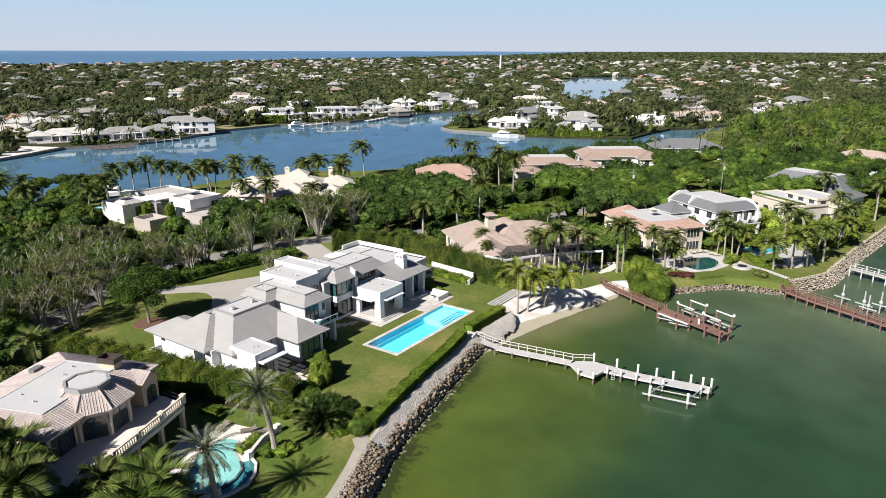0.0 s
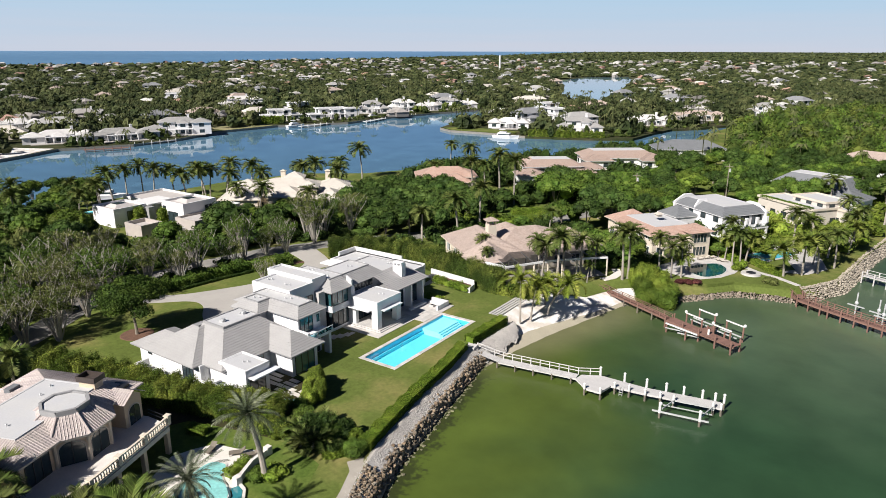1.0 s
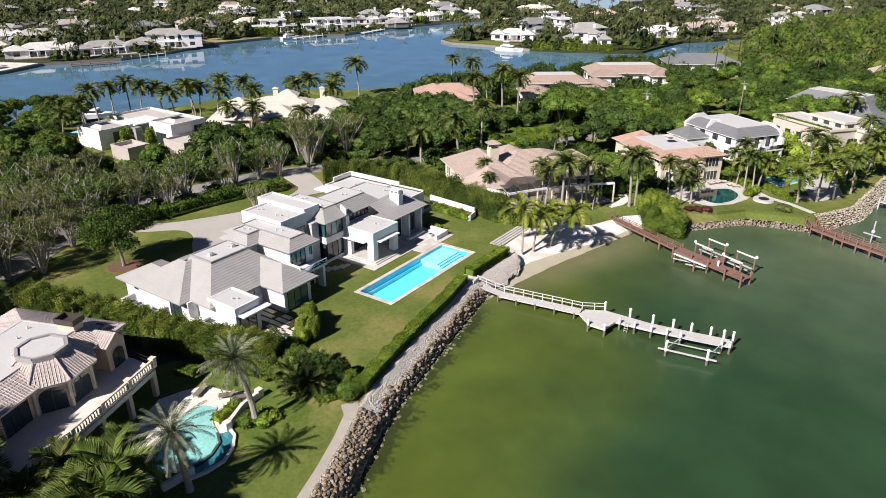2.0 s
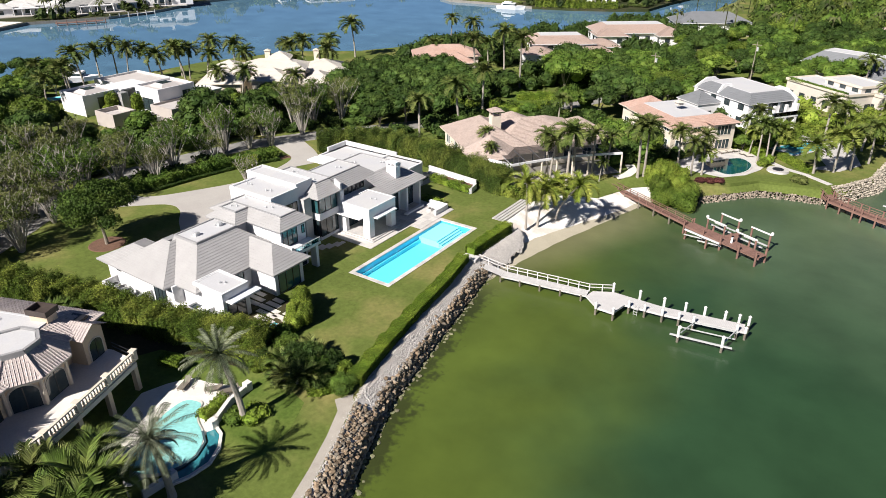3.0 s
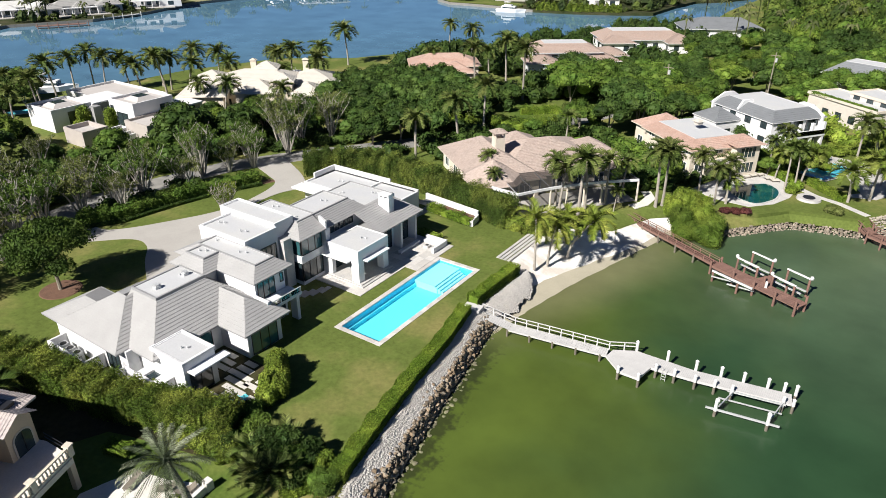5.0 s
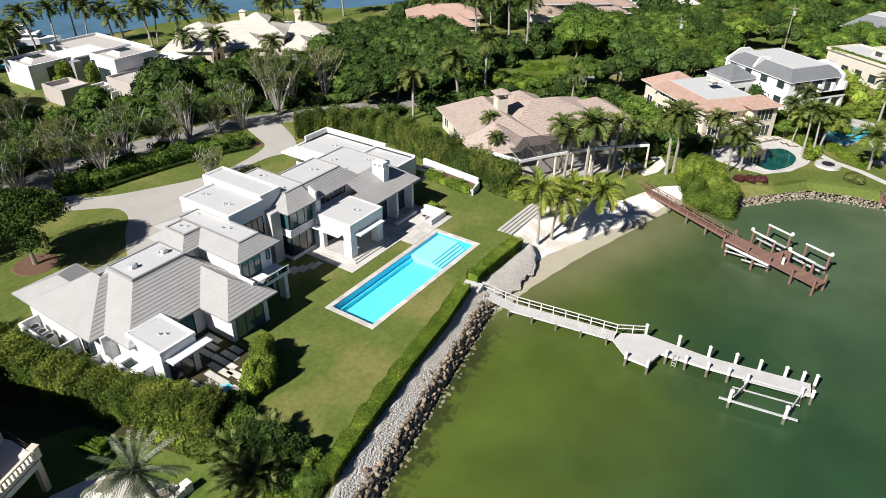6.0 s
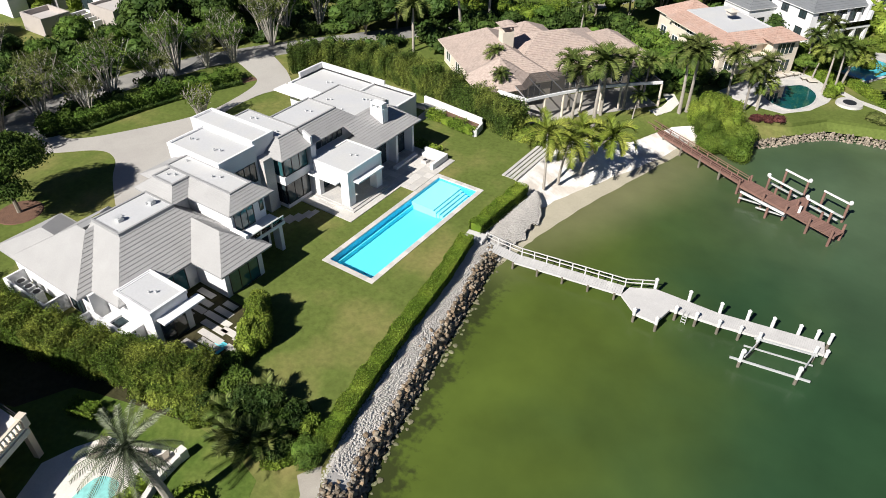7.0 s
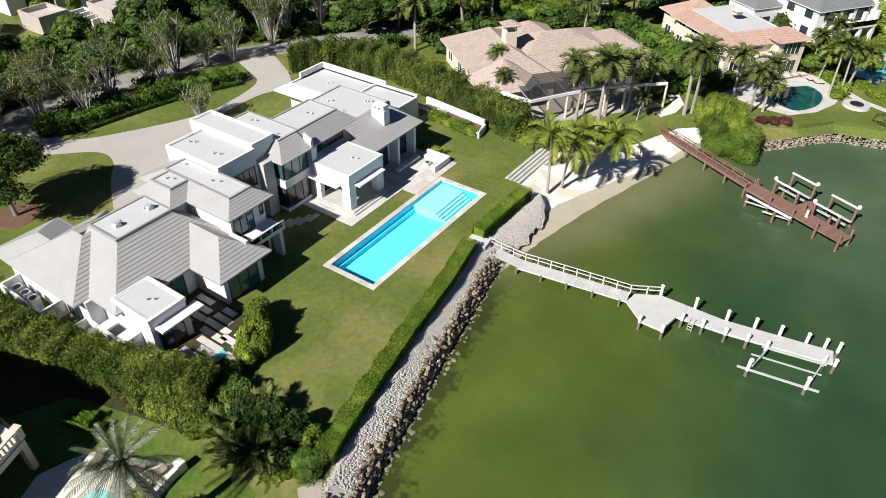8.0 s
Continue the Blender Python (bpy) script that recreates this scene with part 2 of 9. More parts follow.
def glassy(name, base, rough=0.06, metal=0.0):
    m = pbr(name, base, 0.25, 0.5, 3.0, rough, 0)
    m.node_tree.nodes["Principled BSDF"].inputs["Specular IOR Level"].default_value = 0.8
    return m


STUCCO = pbr("white_stucco", (0.69, 0.69, 0.695), 0.06, 0.6, 9, 0.8, 0.01)
PARAPET = pbr("weathered_white_stucco", (0.65, 0.65, 0.645), 0.08, 0.8, 9, 0.8, 0.01)
MEMBRANE = pbr("white_roof_membrane", (0.49, 0.495, 0.505), 0.07, 0.35, 5, 0.75, 0.004, second=(0.49, 0.49, 0.485))
GREYTILE = pbr("grey_roof_tile", (0.335, 0.33, 0.325), 0.10, 0.5, 10, 0.75, 0.02, island=0.10)
GREYEDGE = pbr("grey_metal_edge", (0.30, 0.30, 0.30), 0.1, 1, 10, 0.5, 0)
BLACK = pbr("black_window_frame", (0.02, 0.02, 0.022), 0.1, 1, 10, 0.4, 0)
GLASS = glassy("dark_window_glass", (0.03, 0.045, 0.05))
TEALGLASS = glassy("teal_window_glass", (0.03, 0.10, 0.11))
TRAVERTINE = pbr("pale_travertine", (0.50, 0.48, 0.455), 0.16, 0.7, 6, 0.7, 0.01, island=0.12, second=(0.40, 0.39, 0.38))
PAVER = pbr("beige_drive_pavers", (0.41, 0.39, 0.36), 0.12, 0.25, 8, 0.8, 0.02, second=(0.36, 0.34, 0.315))
ASPHALT = pbr("worn_street_asphalt", (0.20, 0.195, 0.185), 0.15, 0.3, 7, 0.9, 0.02, second=(0.25, 0.24, 0.22))
GRASS = pbr("mown_grass", (0.108, 0.141, 0.033), 0.30, 0.13, 2.2, 0.9, 0.06, second=(0.175, 0.162, 0.058), mixed=(0.48, 0.70), spec=0.1)
# dark ground tone, for mulch and for house shadows painted on the ground
SHADE_EARTH = pbr("mulch_and_painted_shade", (0.050, 0.048, 0.022), 0.35, 0.2, 2.5, 0.95, 0.1, second=(0.07, 0.055, 0.032), spec=0.1)
MULCH = pbr("red_brown_mulch", (0.13, 0.07, 0.045), 0.3, 1.5, 9, 0.95, 0.06)
SAND = pbr("white_sand", (0.74, 0.725, 0.70), 0.12, 0.4, 5, 0.95, 0.03, second=(0.55, 0.50, 0.44))
WETSAND = pbr("wet_sand", (0.40, 0.365, 0.28), 0.12, 0.4, 5, 0.6, 0.02)
PALEROCK = pbr("pale_limestone_rock", (0.47, 0.445, 0.415), 0.15, 1.2, 9, 0.9, 0.05, island=0.14)
BROWNROCK = pbr("wet_brown_rock", (0.235, 0.168, 0.105), 0.35, 1.6, 7, 0.8, 0.08, island=0.45, object_var=0.4, second=(0.19, 0.168, 0.132))
GREYWOOD = pbr("grey_composite_decking", (0.50, 0.49, 0.48), 0.10, 0.8, 8, 0.75, 0.01, object_var=0.05)
DARKWOOD = pbr("dark_wet_piling", (0.16, 0.14, 0.11), 0.25, 1.0, 8, 0.8, 0.03)
WHITEPVC = pbr("white_piling_sleeve", (0.64, 0.635, 0.62), 0.08, 1, 8, 0.5, 0)
REDWOOD = pbr("red_brown_decking", (0.20, 0.112, 0.088), 0.15, 0.8, 8, 0.75, 0.02, object_var=0.08)
ALU = pbr("galvanised_aluminium", (0.55, 0.56, 0.56), 0.15, 1, 10, 0.45, 0, 0.3)
POOLTILE = pbr("pale_blue_pool_plaster", (0.15, 0.68, 0.80), 0.06, 0.4, 5, 0.6, 0)
WALLTILE = pbr("deep_blue_pool_tile", (0.07, 0.50, 0.72), 0.1, 1, 6, 0.4, 0)
BRONZE = pbr("dark_bronze_metal", (0.055, 0.042, 0.036), 0.2, 1, 8, 0.5, 0)
TAN = pbr("tan_stucco", (0.58, 0.47, 0.34), 0.08, 0.6, 8, 0.85, 0.01)
CREAM = pbr("cream_stucco", (0.60, 0.535, 0.44), 0.08, 0.6, 8, 0.85, 0.01)
BEIGE = pbr("beige_stone_trim", (0.55, 0.505, 0.445), 0.1, 0.8, 8, 0.8, 0.01)
PINKTILE = pbr("weathered_pink_clay_tile", (0.42, 0.34, 0.295), 0.30, 0.5, 2.6, 0.8, 0.04, island=0.2, second=(0.37, 0.295, 0.255))
REDTILE = pbr("terracotta_clay_tile", (0.45, 0.30, 0.24), 0.24, 0.5, 2.8, 0.8, 0.04, island=0.16, second=(0.40, 0.285, 0.235))
DUSKTILE = pbr("brown_pink_clay_tile", (0.44, 0.385, 0.36), 0.24, 0.6, 4, 0.8, 0.05, island=0.22, second=(0.35, 0.305, 0.295))
SLATE = pbr("slate_grey_tile", (0.17, 0.18, 0.19), 0.12, 0.5, 8, 0.7, 0.02, island=0.08)
CREAMTILE = pbr("cream_concrete_tile", (0.54, 0.505, 0.45), 0.08, 0.5, 8, 0.8, 0.03, island=0.08)
BARK = pbr("grey_bark", (0.24, 0.21, 0.17), 0.25, 1.2, 10, 0.9, 0.05)
PALEBARK = pbr("pale_grey_bark", (0.34, 0.315, 0.275), 0.2, 1.0, 9, 0.9, 0.04, object_var=0.15)
PALMBARK = pbr("ringed_palm_bark", (0.31, 0.28, 0.24), 0.2, 1.5, 12, 0.9, 0.04, object_var=0.15)
LEAF_A = leafy("glossy_green_leaves", (0.056, 0.104, 0.015), (0.086, 0.130, 0.020))
LEAF_B = leafy("bright_green_leaves", (0.110, 0.165, 0.019), (0.145, 0.182, 0.026))
LEAF_C = leafy("olive_green_leaves", (0.080, 0.105, 0.024), (0.118, 0.130, 0.038))
LEAF_D = leafy("dark_green_leaves", (0.032, 0.062, 0.012), (0.050, 0.080, 0.016))
BACKHEDGE = leafy("screen_hedge_leaves", (0.050, 0.082, 0.014), (0.115, 0.140, 0.026), 0.65)
HEDGELEAF = leafy("clipped_hedge_leaves", (0.092, 0.150, 0.016), (0.132, 0.178, 0.022), 0.55, 0.06)
BAMBOO = leafy("clusia_screen_leaves", (0.058, 0.094, 0.012), (0.138, 0.163, 0.026), 0.65)
PALMLEAF = leafy("palm_fronds", (0.054, 0.082, 0.016), (0.098, 0.112, 0.030), 0.45, 0.25)
COCOLEAF = leafy("yellow_green_palm_fronds", (0.120, 0.160, 0.020), (0.180, 0.195, 0.034), 0.4, 0.2)
DATELEAF = leafy("grey_green_date_fronds", (0.055, 0.072, 0.036), (0.132, 0.144, 0.088), 0.7, 0.1)
FARLEAF = leafy("distant_woodland_leaves", (0.030, 0.043, 0.015), (0.078, 0.088, 0.032), 0.40, 0, 0.05, 0.05)
FARPALMLEAF = leafy("distant_palm_fronds", (0.042, 0.056, 0.018), (0.080, 0.088, 0.032), 0.4, 0, 0.04, 0.05)
CANOPYLEAF = leafy("mixed_canopy_leaves", (0.040, 0.068, 0.012), (0.098, 0.122, 0.022), 0.40, 0, 0.04, 0.09)
SHORELEAF = leafy("shore_bush_leaves", (0.028, 0.044, 0.012), (0.075, 0.098, 0.020), 0.45, 0, 0.04, 0.12)
REDLEAF = leafy("red_leaved_shrub", (0.055, 0.020, 0.018), (0.085, 0.030, 0.024))


def water_material(name, deep, shallow, centre, axis, spread, ripple=0.05, ripple_scale=1.2, shoal_and_sheen=None, weed=False, rough=0.08):
    """Water over a bed that deepens along axis (from shallow to deep over spread metres)."""
    m = bpy.data.materials.new(name)
    m.use_nodes = True
    n, ln = m.node_tree.nodes, m.node_tree.links.new
    b = n["Principled BSDF"]
    b.inputs["Roughness"].default_value, b.inputs["IOR"].default_value = rough, 1.33
    geo = n.new("ShaderNodeNewGeometry")
    dot = n.new("ShaderNodeVectorMath")
    dot.operation = "DOT_PRODUCT"
    dot.inputs[1].default_value = (*axis, 0)
    ln(geo.outputs["Position"], dot.inputs[0])
    bed = n.new("ShaderNodeTexNoise")
    bed.inputs["Scale"].default_value, bed.inputs["Detail"].default_value = 0.035, 4
    ln(geo.outputs["Position"], bed.inputs["Vector"])
    mul = n.new("ShaderNodeMath")
    mul.operation = "MULTIPLY_ADD"
    mul.inputs[1].default_value = spread * 1.3
    ln(bed.outputs[0], mul.inputs[0])
    ln(dot.outputs["Value"], mul.inputs[2])
    r = n.new("ShaderNodeMapRange")
    start = centre[0] * axis[0] + centre[1] * axis[1] + spread * 0.65
    r.inputs[1].default_value, r.inputs[2].default_value = start, start + spread
    r.interpolation_type = "SMOOTHSTEP"
    ln(mul.outputs[0], r.inputs[0])
    mx = n.new("ShaderNodeMixRGB")
    mx.inputs[1].default_value, mx.inputs[2].default_value = (*shallow, 1), (*deep, 1)
    ln(r.outputs[0], mx.inputs[0])
    last = mx.outputs[0]
    for (cx, cy), (ux, uy), v, reach, tint, most in shoal_and_sheen or ():
        # paler patches, drawn out along the shore: beach shallows, and sky reflection painted in
        du, dv, joint, far = [n.new("ShaderNodeVectorMath") for _ in range(2)] + [n.new("ShaderNodeCombineXYZ"), n.new("ShaderNodeVectorMath")]
        du.operation = dv.operation = "DOT_PRODUCT"
        far.operation = "LENGTH"
        off = n.new("ShaderNodeVectorMath")
        off.operation = "SUBTRACT"
        off.inputs[1].default_value = (cx, cy, 0)
        ln(geo.outputs["Position"], off.inputs[0])
        du.inputs[1].default_value, dv.inputs[1].default_value = (ux, uy, 0), (0, v, 0)
        ln(off.outputs[0], du.inputs[0])
        ln(off.outputs[0], dv.inputs[0])
        ln(du.outputs["Value"], joint.inputs[0])
        ln(dv.outputs["Value"], joint.inputs[1])
        ln(joint.outputs[0], far.inputs[0])
        sr, sm, wob = n.new("ShaderNodeMapRange"), n.new("ShaderNodeMixRGB"), n.new("ShaderNodeMath")
        wob.operation = "MULTIPLY_ADD"
        wob.inputs[1].default_value = reach * 0.6
        ln(bed.outputs[0], wob.inputs[0])
        ln(far.outputs["Value"], wob.inputs[2])
        sr.inputs[1].default_value, sr.inputs[2].default_value, sr.inputs[3].default_value, sr.inputs[4].default_value = reach * 0.3, reach * 1.3, most, 0.0
        sr.interpolation_type = "SMOOTHSTEP"
        ln(wob.outputs[0], sr.inputs[0])
        ln(sr.outputs[0], sm.inputs[0])
        ln(last, sm.inputs[1])
        sm.inputs[2].default_value = (*tint, 1)
        last = sm.outputs[0]
    if weed:
        # dark weed and sunken rocks in a ragged fringe along the foot of the rock bank
        xyz = n.new("ShaderNodeSeparateXYZ")
        ln(geo.outputs["Position"], xyz.inputs[0])

        def calc(op, p, q):
            k = n.new("ShaderNodeMath")
            k.operation = op
            for i, v in enumerate((p, q)):
                if isinstance(v, (int, float)):
                    k.inputs[i].default_value = v
                else:
                    ln(v, k.inputs[i])
            return k.outputs[0]

        x, y = xyz.outputs[0], xyz.outputs[1]
        foot = calc("ADD", calc("ADD", calc("MULTIPLY", calc("MULTIPLY", y, y), 0.00268), calc("MULTIPLY", y, -0.189)), 9.4)
        out = calc("SUBTRACT", x, foot)
        tuft, blot = n.new("ShaderNodeTexNoise"), n.new("ShaderNodeTexNoise")
        tuft.inputs["Scale"].default_value, tuft.inputs["Detail"].default_value = 1.5, 6
        blot.inputs["Scale"].default_value, blot.inputs["Detail"].default_value = 0.28, 2
        ln(geo.outputs["Position"], tuft.inputs["Vector"])
        ln(geo.outputs["Position"], blot.inputs["Vector"])
        reach = calc("ADD", calc("MULTIPLY", calc("SUBTRACT", tuft.outputs[0], 0.5), 6.0), calc("MULTIPLY", calc("SUBTRACT", blot.outputs[0], 0.5), 4.5))
        near = n.new("ShaderNodeMapRange")
        near.inputs[1].default_value, near.inputs[2].default_value, near.inputs[3].default_value, near.inputs[4].default_value = 1.1, 2.9, 0.85, 0.0
        near.interpolation_type = "SMOOTHSTEP"
        ln(calc("ADD", out, reach), near.inputs[0])
        end = n.new("ShaderNodeMapRange")
        end.inputs[1].default_value, end.inputs[2].default_value, end.inputs[3].default_value, end.inputs[4].default_value = 8.0, 13.0, 1.0, 0.0
        ln(y, end.inputs[0])
        wm = n.new("ShaderNodeMixRGB")
        ln(calc("MULTIPLY", near.outputs[0], end.outputs[0]), wm.inputs[0])
        ln(last, wm.inputs[1])
        wm.inputs[2].default_value = (0.028, 0.034, 0.012, 1)
        last = wm.outputs[0]
    # cloudy patches of silt and darker weed
    cloud, tone, mixed = n.new("ShaderNodeTexNoise"), n.new("ShaderNodeMapRange"), n.new("ShaderNodeVectorMath")
    cloud.inputs["Scale"].default_value, cloud.inputs["Detail"].default_value, cloud.inputs["Roughness"].default_value = 0.09, 5, 0.62
    ln(geo.outputs["Position"], cloud.inputs["Vector"])
    tone.inputs[1].default_value, tone.inputs[2].default_value, tone.inputs[3].default_value, tone.inputs[4].default_value = 0.3, 0.7, 0.80, 1.22
    ln(cloud.outputs[0], tone.inputs[0])
    mixed.operation = "SCALE"
    ln(last, mixed.inputs[0])
    ln(tone.outputs[0], mixed.inputs["Scale"])
    last = mixed.outputs[0]
    ln(last, b.inputs["Base Color"])
    wave, bp = n.new("ShaderNodeTexNoise"), n.new("ShaderNodeBump")
    wave.inputs["Scale"].default_value, wave.inputs["Detail"].default_value = ripple_scale, 3
    ln(geo.outputs["Position"], wave.inputs["Vector"])
    bp.inputs["Strength"].default_value, bp.inputs["Distance"].default_value = 0.5, ripple
    ln(wave.outputs[0], bp.inputs["Height"])
    ln(bp.outputs[0], b.inputs["Normal"])
    return m


# the first wide patch paints in reflected sky; the second is beach shallows
BAYWATER = water_material("green_bay_water", (0.023, 0.056, 0.024), (0.072, 0.102, 0.018), (13, 0), (0.95, 0.30), 34, 0.02, 0.9, [((58, 66), (1.0, 0.0), 1.0, 58, (0.086, 0.122, 0.068), 0.95), ((12.2, 33), (1.5, -0.43), 0.4, 14, (0.150, 0.150, 0.074), 0.9)], True, 0.3)
LAGOONWATER = water_material("lagoon_water", (0.092, 0.195, 0.285), (0.082, 0.17, 0.235), (-150, 60), (-0.7, 0.7), 120, 0.010, 0.5, rough=0.03)
SEAWATER = pbr("open_sea_water", (0.085, 0.180, 0.30), 0.12, 0.002, 0.02, 0.6, 0, spec=0.12)


def clear_water(name, tint):
    m = bpy.data.materials.new(name)
    m.use_nodes = True
    n, ln = m.node_tree.nodes, m.node_tree.links.new
    n.remove(n["Principled BSDF"])
    tr, gl, mx, fr = n.new("ShaderNodeBsdfTransparent"), n.new("ShaderNodeBsdfGlossy"), n.new("ShaderNodeMixShader"), n.new("ShaderNodeFresnel")
    tr.inputs[0].default_value = (*tint, 1)
    gl.inputs["Roughness"].default_value = 0.03
    fr.inputs[0].default_value = 1.33
    ln(fr.outputs[0], mx.inputs[0])
    ln(tr.outputs[0], mx.inputs[1])
    ln(gl.outputs[0], mx.inputs[2])
    ln(mx.outputs[0], n["Material Output"].inputs[0])
    return m


POOLWATER = clear_water("clear_pool_water", (0.72, 0.95, 0.98))
CLEAR = clear_water("balcony_glass", (0.96, 0.98, 0.98))

# ---- ground and water ----
BANK = [(76, -160), (46, -104), (29, -66), (19.5, -41), (15.2, -29), (11.8, -20.5), (10.4, -16.3), (9.6, -12), (7.7, -2.9), (5.0, 10.9), (4.6, 14), (4.7, 19.2),
        (5.0, 24.2), (1.9, 26.4), (1.7, 31), (2.0, 36), (3.4, 43), (6.5, 50), (10, 56), (15, 59), (22, 60), (27.5, 64), (31.5, 68.5), (38, 70.3), (42, 71), (45.2, 75.8), (48.8, 82), (52.3, 106), (56, 126), (63, 170), (80, 260), (120, 420)]
LAGOON_NEAR = [(-10, 445), (-33, 383), (-36, 309), (-34, 268), (-53, 238), (-69, 211), (-76, 177), (-81, 157), (-100, 138), (-109, 121), (-128, 107), (-138, 78), (-138.5, 63), (-143.5, 41), (-150, 28), (-160, 12), (-205, -60), (-260, -250), (-200, -420)]
HOME = BANK + [(260, 560), (120, 560), (20, 520)] + LAGOON_NEAR
FARSHORE = [(-420, -140), (-300, -20), (-262, 57), (-267, 73), (-276, 93), (-262, 123), (-263, 150), (-274, 185), (-270, 225), (-247, 264), (-248, 306), (-239, 357), (-226, 396), (-214, 432), (-190, 446), (-178, 420), (-180, 370),
            (-186, 320), (-186, 292), (-180, 273), (-167, 265), (-150, 267), (-132, 267), (-118, 265), (-100, 270), (-79, 280), (-66, 289), (-65, 319), (-62, 346), (-50, 362), (-40, 385), (-20, 440), (20, 500)]
FAR = FARSHORE + [(700, 700), (3400, 3400), (1500, 4700), (-1000, 4780), (-1640, 4500), (-1530, 2667), (-1610, 1716), (-1629, 984), (-1731, 688), (-2000, 100), (-1500, -700)]


def far_level(x, y):
    """The far ground climbs a little, as the eye stands above a round earth drawn flat."""
    return max(0.0, (math.hypot(x, y) - 1400) / 3500) * 34


VERGE = pbr("rough_green_verge", (0.040, 0.050, 0.020), 0.35, 0.12, 1.5, 0.95, 0.05, second=(0.060, 0.056, 0.030), spec=0.1)
GRAVEL = pbr("grey_gravel", (0.36, 0.33, 0.285), 0.18, 0.6, 14, 0.95, 0.04)


def build_land():
    sheet("ground", HOME, G, GRASS, "mown green lawns and planted plots of the near shore", "ground", 4.5, holes=[[(-6.4, 0.58), (-0.58, 0.58), (-0.58, 21.42), (-6.4, 21.42)]])
    far = sheet("ground_far_shore", FAR, 1.3, VERGE, "low wooded ground of the far shore", "ground", 3.3)
    bm = bmesh.new()
    bm.from_mesh(far.data)
    bmesh.ops.subdivide_edges(bm, edges=[e for e in bm.edges if e.calc_length() > 500], cuts=5, use_grid_fill=True)
    for v in bm.verts:
        v.co.z += far_level(v.co.x, v.co.y)
    bmesh.ops.triangulate(bm, faces=bm.faces)
    bm.to_mesh(far.data)
    bm.free()
    geo = Geo()
    geo.add([(-260, -1500, 0), (1800, -1500, 0), (1800, 1500, 0), (-4, 1500, 0), (-4, 60, 0), (-20, -60, 0), (-140, -400, 0)], [tuple(range(7))])
    plain("water_bay", geo, BAYWATER, "calm olive-green shallow bay water", "water", kind="structure")
    geo = Geo()
    geo.add([(-140, -400, 0), (-20, -60, 0), (-4, 60, 0), (-4, 1500, 0), (-1500, 1500, 0), (-1500, -1500, 0), (-260, -1500, 0)], [tuple(range(7))])
    plain("water_lagoon", geo, LAGOONWATER, "calm blue lagoon water between the shores", "water", kind="structure")
    # the open sea to the horizon
    geo, n = Geo(), 96
    rings = [(1450, 0.0), (1900, far_level(1900, 0)), (2600, far_level(2600, 0)), (3500, far_level(3500, 0)), (4880, far_level(4880, 0))]
    for r, z in rings:
        geo.v += [(r * math.cos(2 * math.pi * k / n), r * math.sin(2 * math.pi * k / n), z) for k in range(n)]
    geo.f += [(i * n + k, i * n + (k + 1) % n, (i + 1) * n + (k + 1) % n, (i + 1) * n + k) for i in range(len(rings) - 1) for k in range(n)]
    plain("water_sea", geo, SEAWATER, "blue open sea out to the horizon", "water", kind="structure")
    sheet("water_far_lagoon", [(-237, 564), (-186, 501), (-178, 520), (-192, 560), (-238, 740), (-315, 999), (-360, 1106), (-417, 1062), (-402, 906), (-339, 800), (-290, 690)], 1.42, LAGOONWATER, "small pale blue lagoon among far trees", "water", 0.1)
    # streets and drives
    street = [(-38, -74), (-48, -38), (-58, -19), (-64.5, -8), (-66, 6), (-64, 18), (-61, 30), (-55, 41), (-46, 54), (-34, 72), (-18, 100), (-8, 128)]
    sheet("road", band(street, -3.0, 3.0), G + 0.03, ASPHALT, "worn grey asphalt street in dappled shade", "road")
    sheet("pavement_drive", rounded([(-60, 34), (-57, 40), (-51, 37), (-46.3, 34.6), (-41.3, 30.8), (-42.2, 28.6), (-43.4, 25.8), (-43.4, 20), (-42.8, 16), (-42.0, 12.6), (-40.5, 10.9), (-38, 10.2), (-26, 10), (-26, -1), (-24, -4), (-24, -8.5), (-30, -8.5), (-34, -6.5),
                             (-37.5, -4.4), (-40.6, -2.4), (-43.5, 0.2), (-46.4, 1.1), (-48.7, 0.2), (-52, -3.3), (-60, -10), (-66, -3.4), (-60.6, 0.4), (-54.4, -0.4), (-51.6, 2.6), (-48.8, 7.8), (-46.2, 13), (-44.9, 18), (-46.0, 26), (-47.6, 29.4), (-52, 31)]),
          G + 0.05, PAVER, "pale beige paved drive and forecourt", "drive")
    sheet("pavement_gravel_path", [(9.6, -20.9), (10.1, -20.0), (10.6, -19.2), (11.7, -20.6), (13.6, -25), (15.1, -29), (19.4, -41), (28.8, -66), (45.8, -104), (75.8, -160), (74.6, -160.6), (44.6, -104.5), (27.6, -66.5), (18.3, -41.4), (14.2, -29.3), (12.6, -25.3), (11.0, -22)], G + 0.03, GRAVEL, "pale grey gravel path along the rock bank", "path")
    sheet("pavement_planting_bed", [(-57.0, -1.2), (-55.4, 2.0), (-54.2, 7), (-53.2, 17), (-50.6, 23), (-47.6, 29.8), (-49.6, 29.6), (-55, 20), (-58.4, 8), (-60, 0.6)], G + 0.025, MULCH, "dark mulched bed under the street hedge", "planting bed")
    sheet("pavement_side_path", [(-18, 27.2), (-19, 36), (-21.5, 36), (-25, 32.5), (-40, 33.2), (-40, 34.4), (-24, 34), (-20.5, 38.2), (-17, 38)], G + 0.04, PAVER, "narrow beige service path beside the house", "path")


build_land()

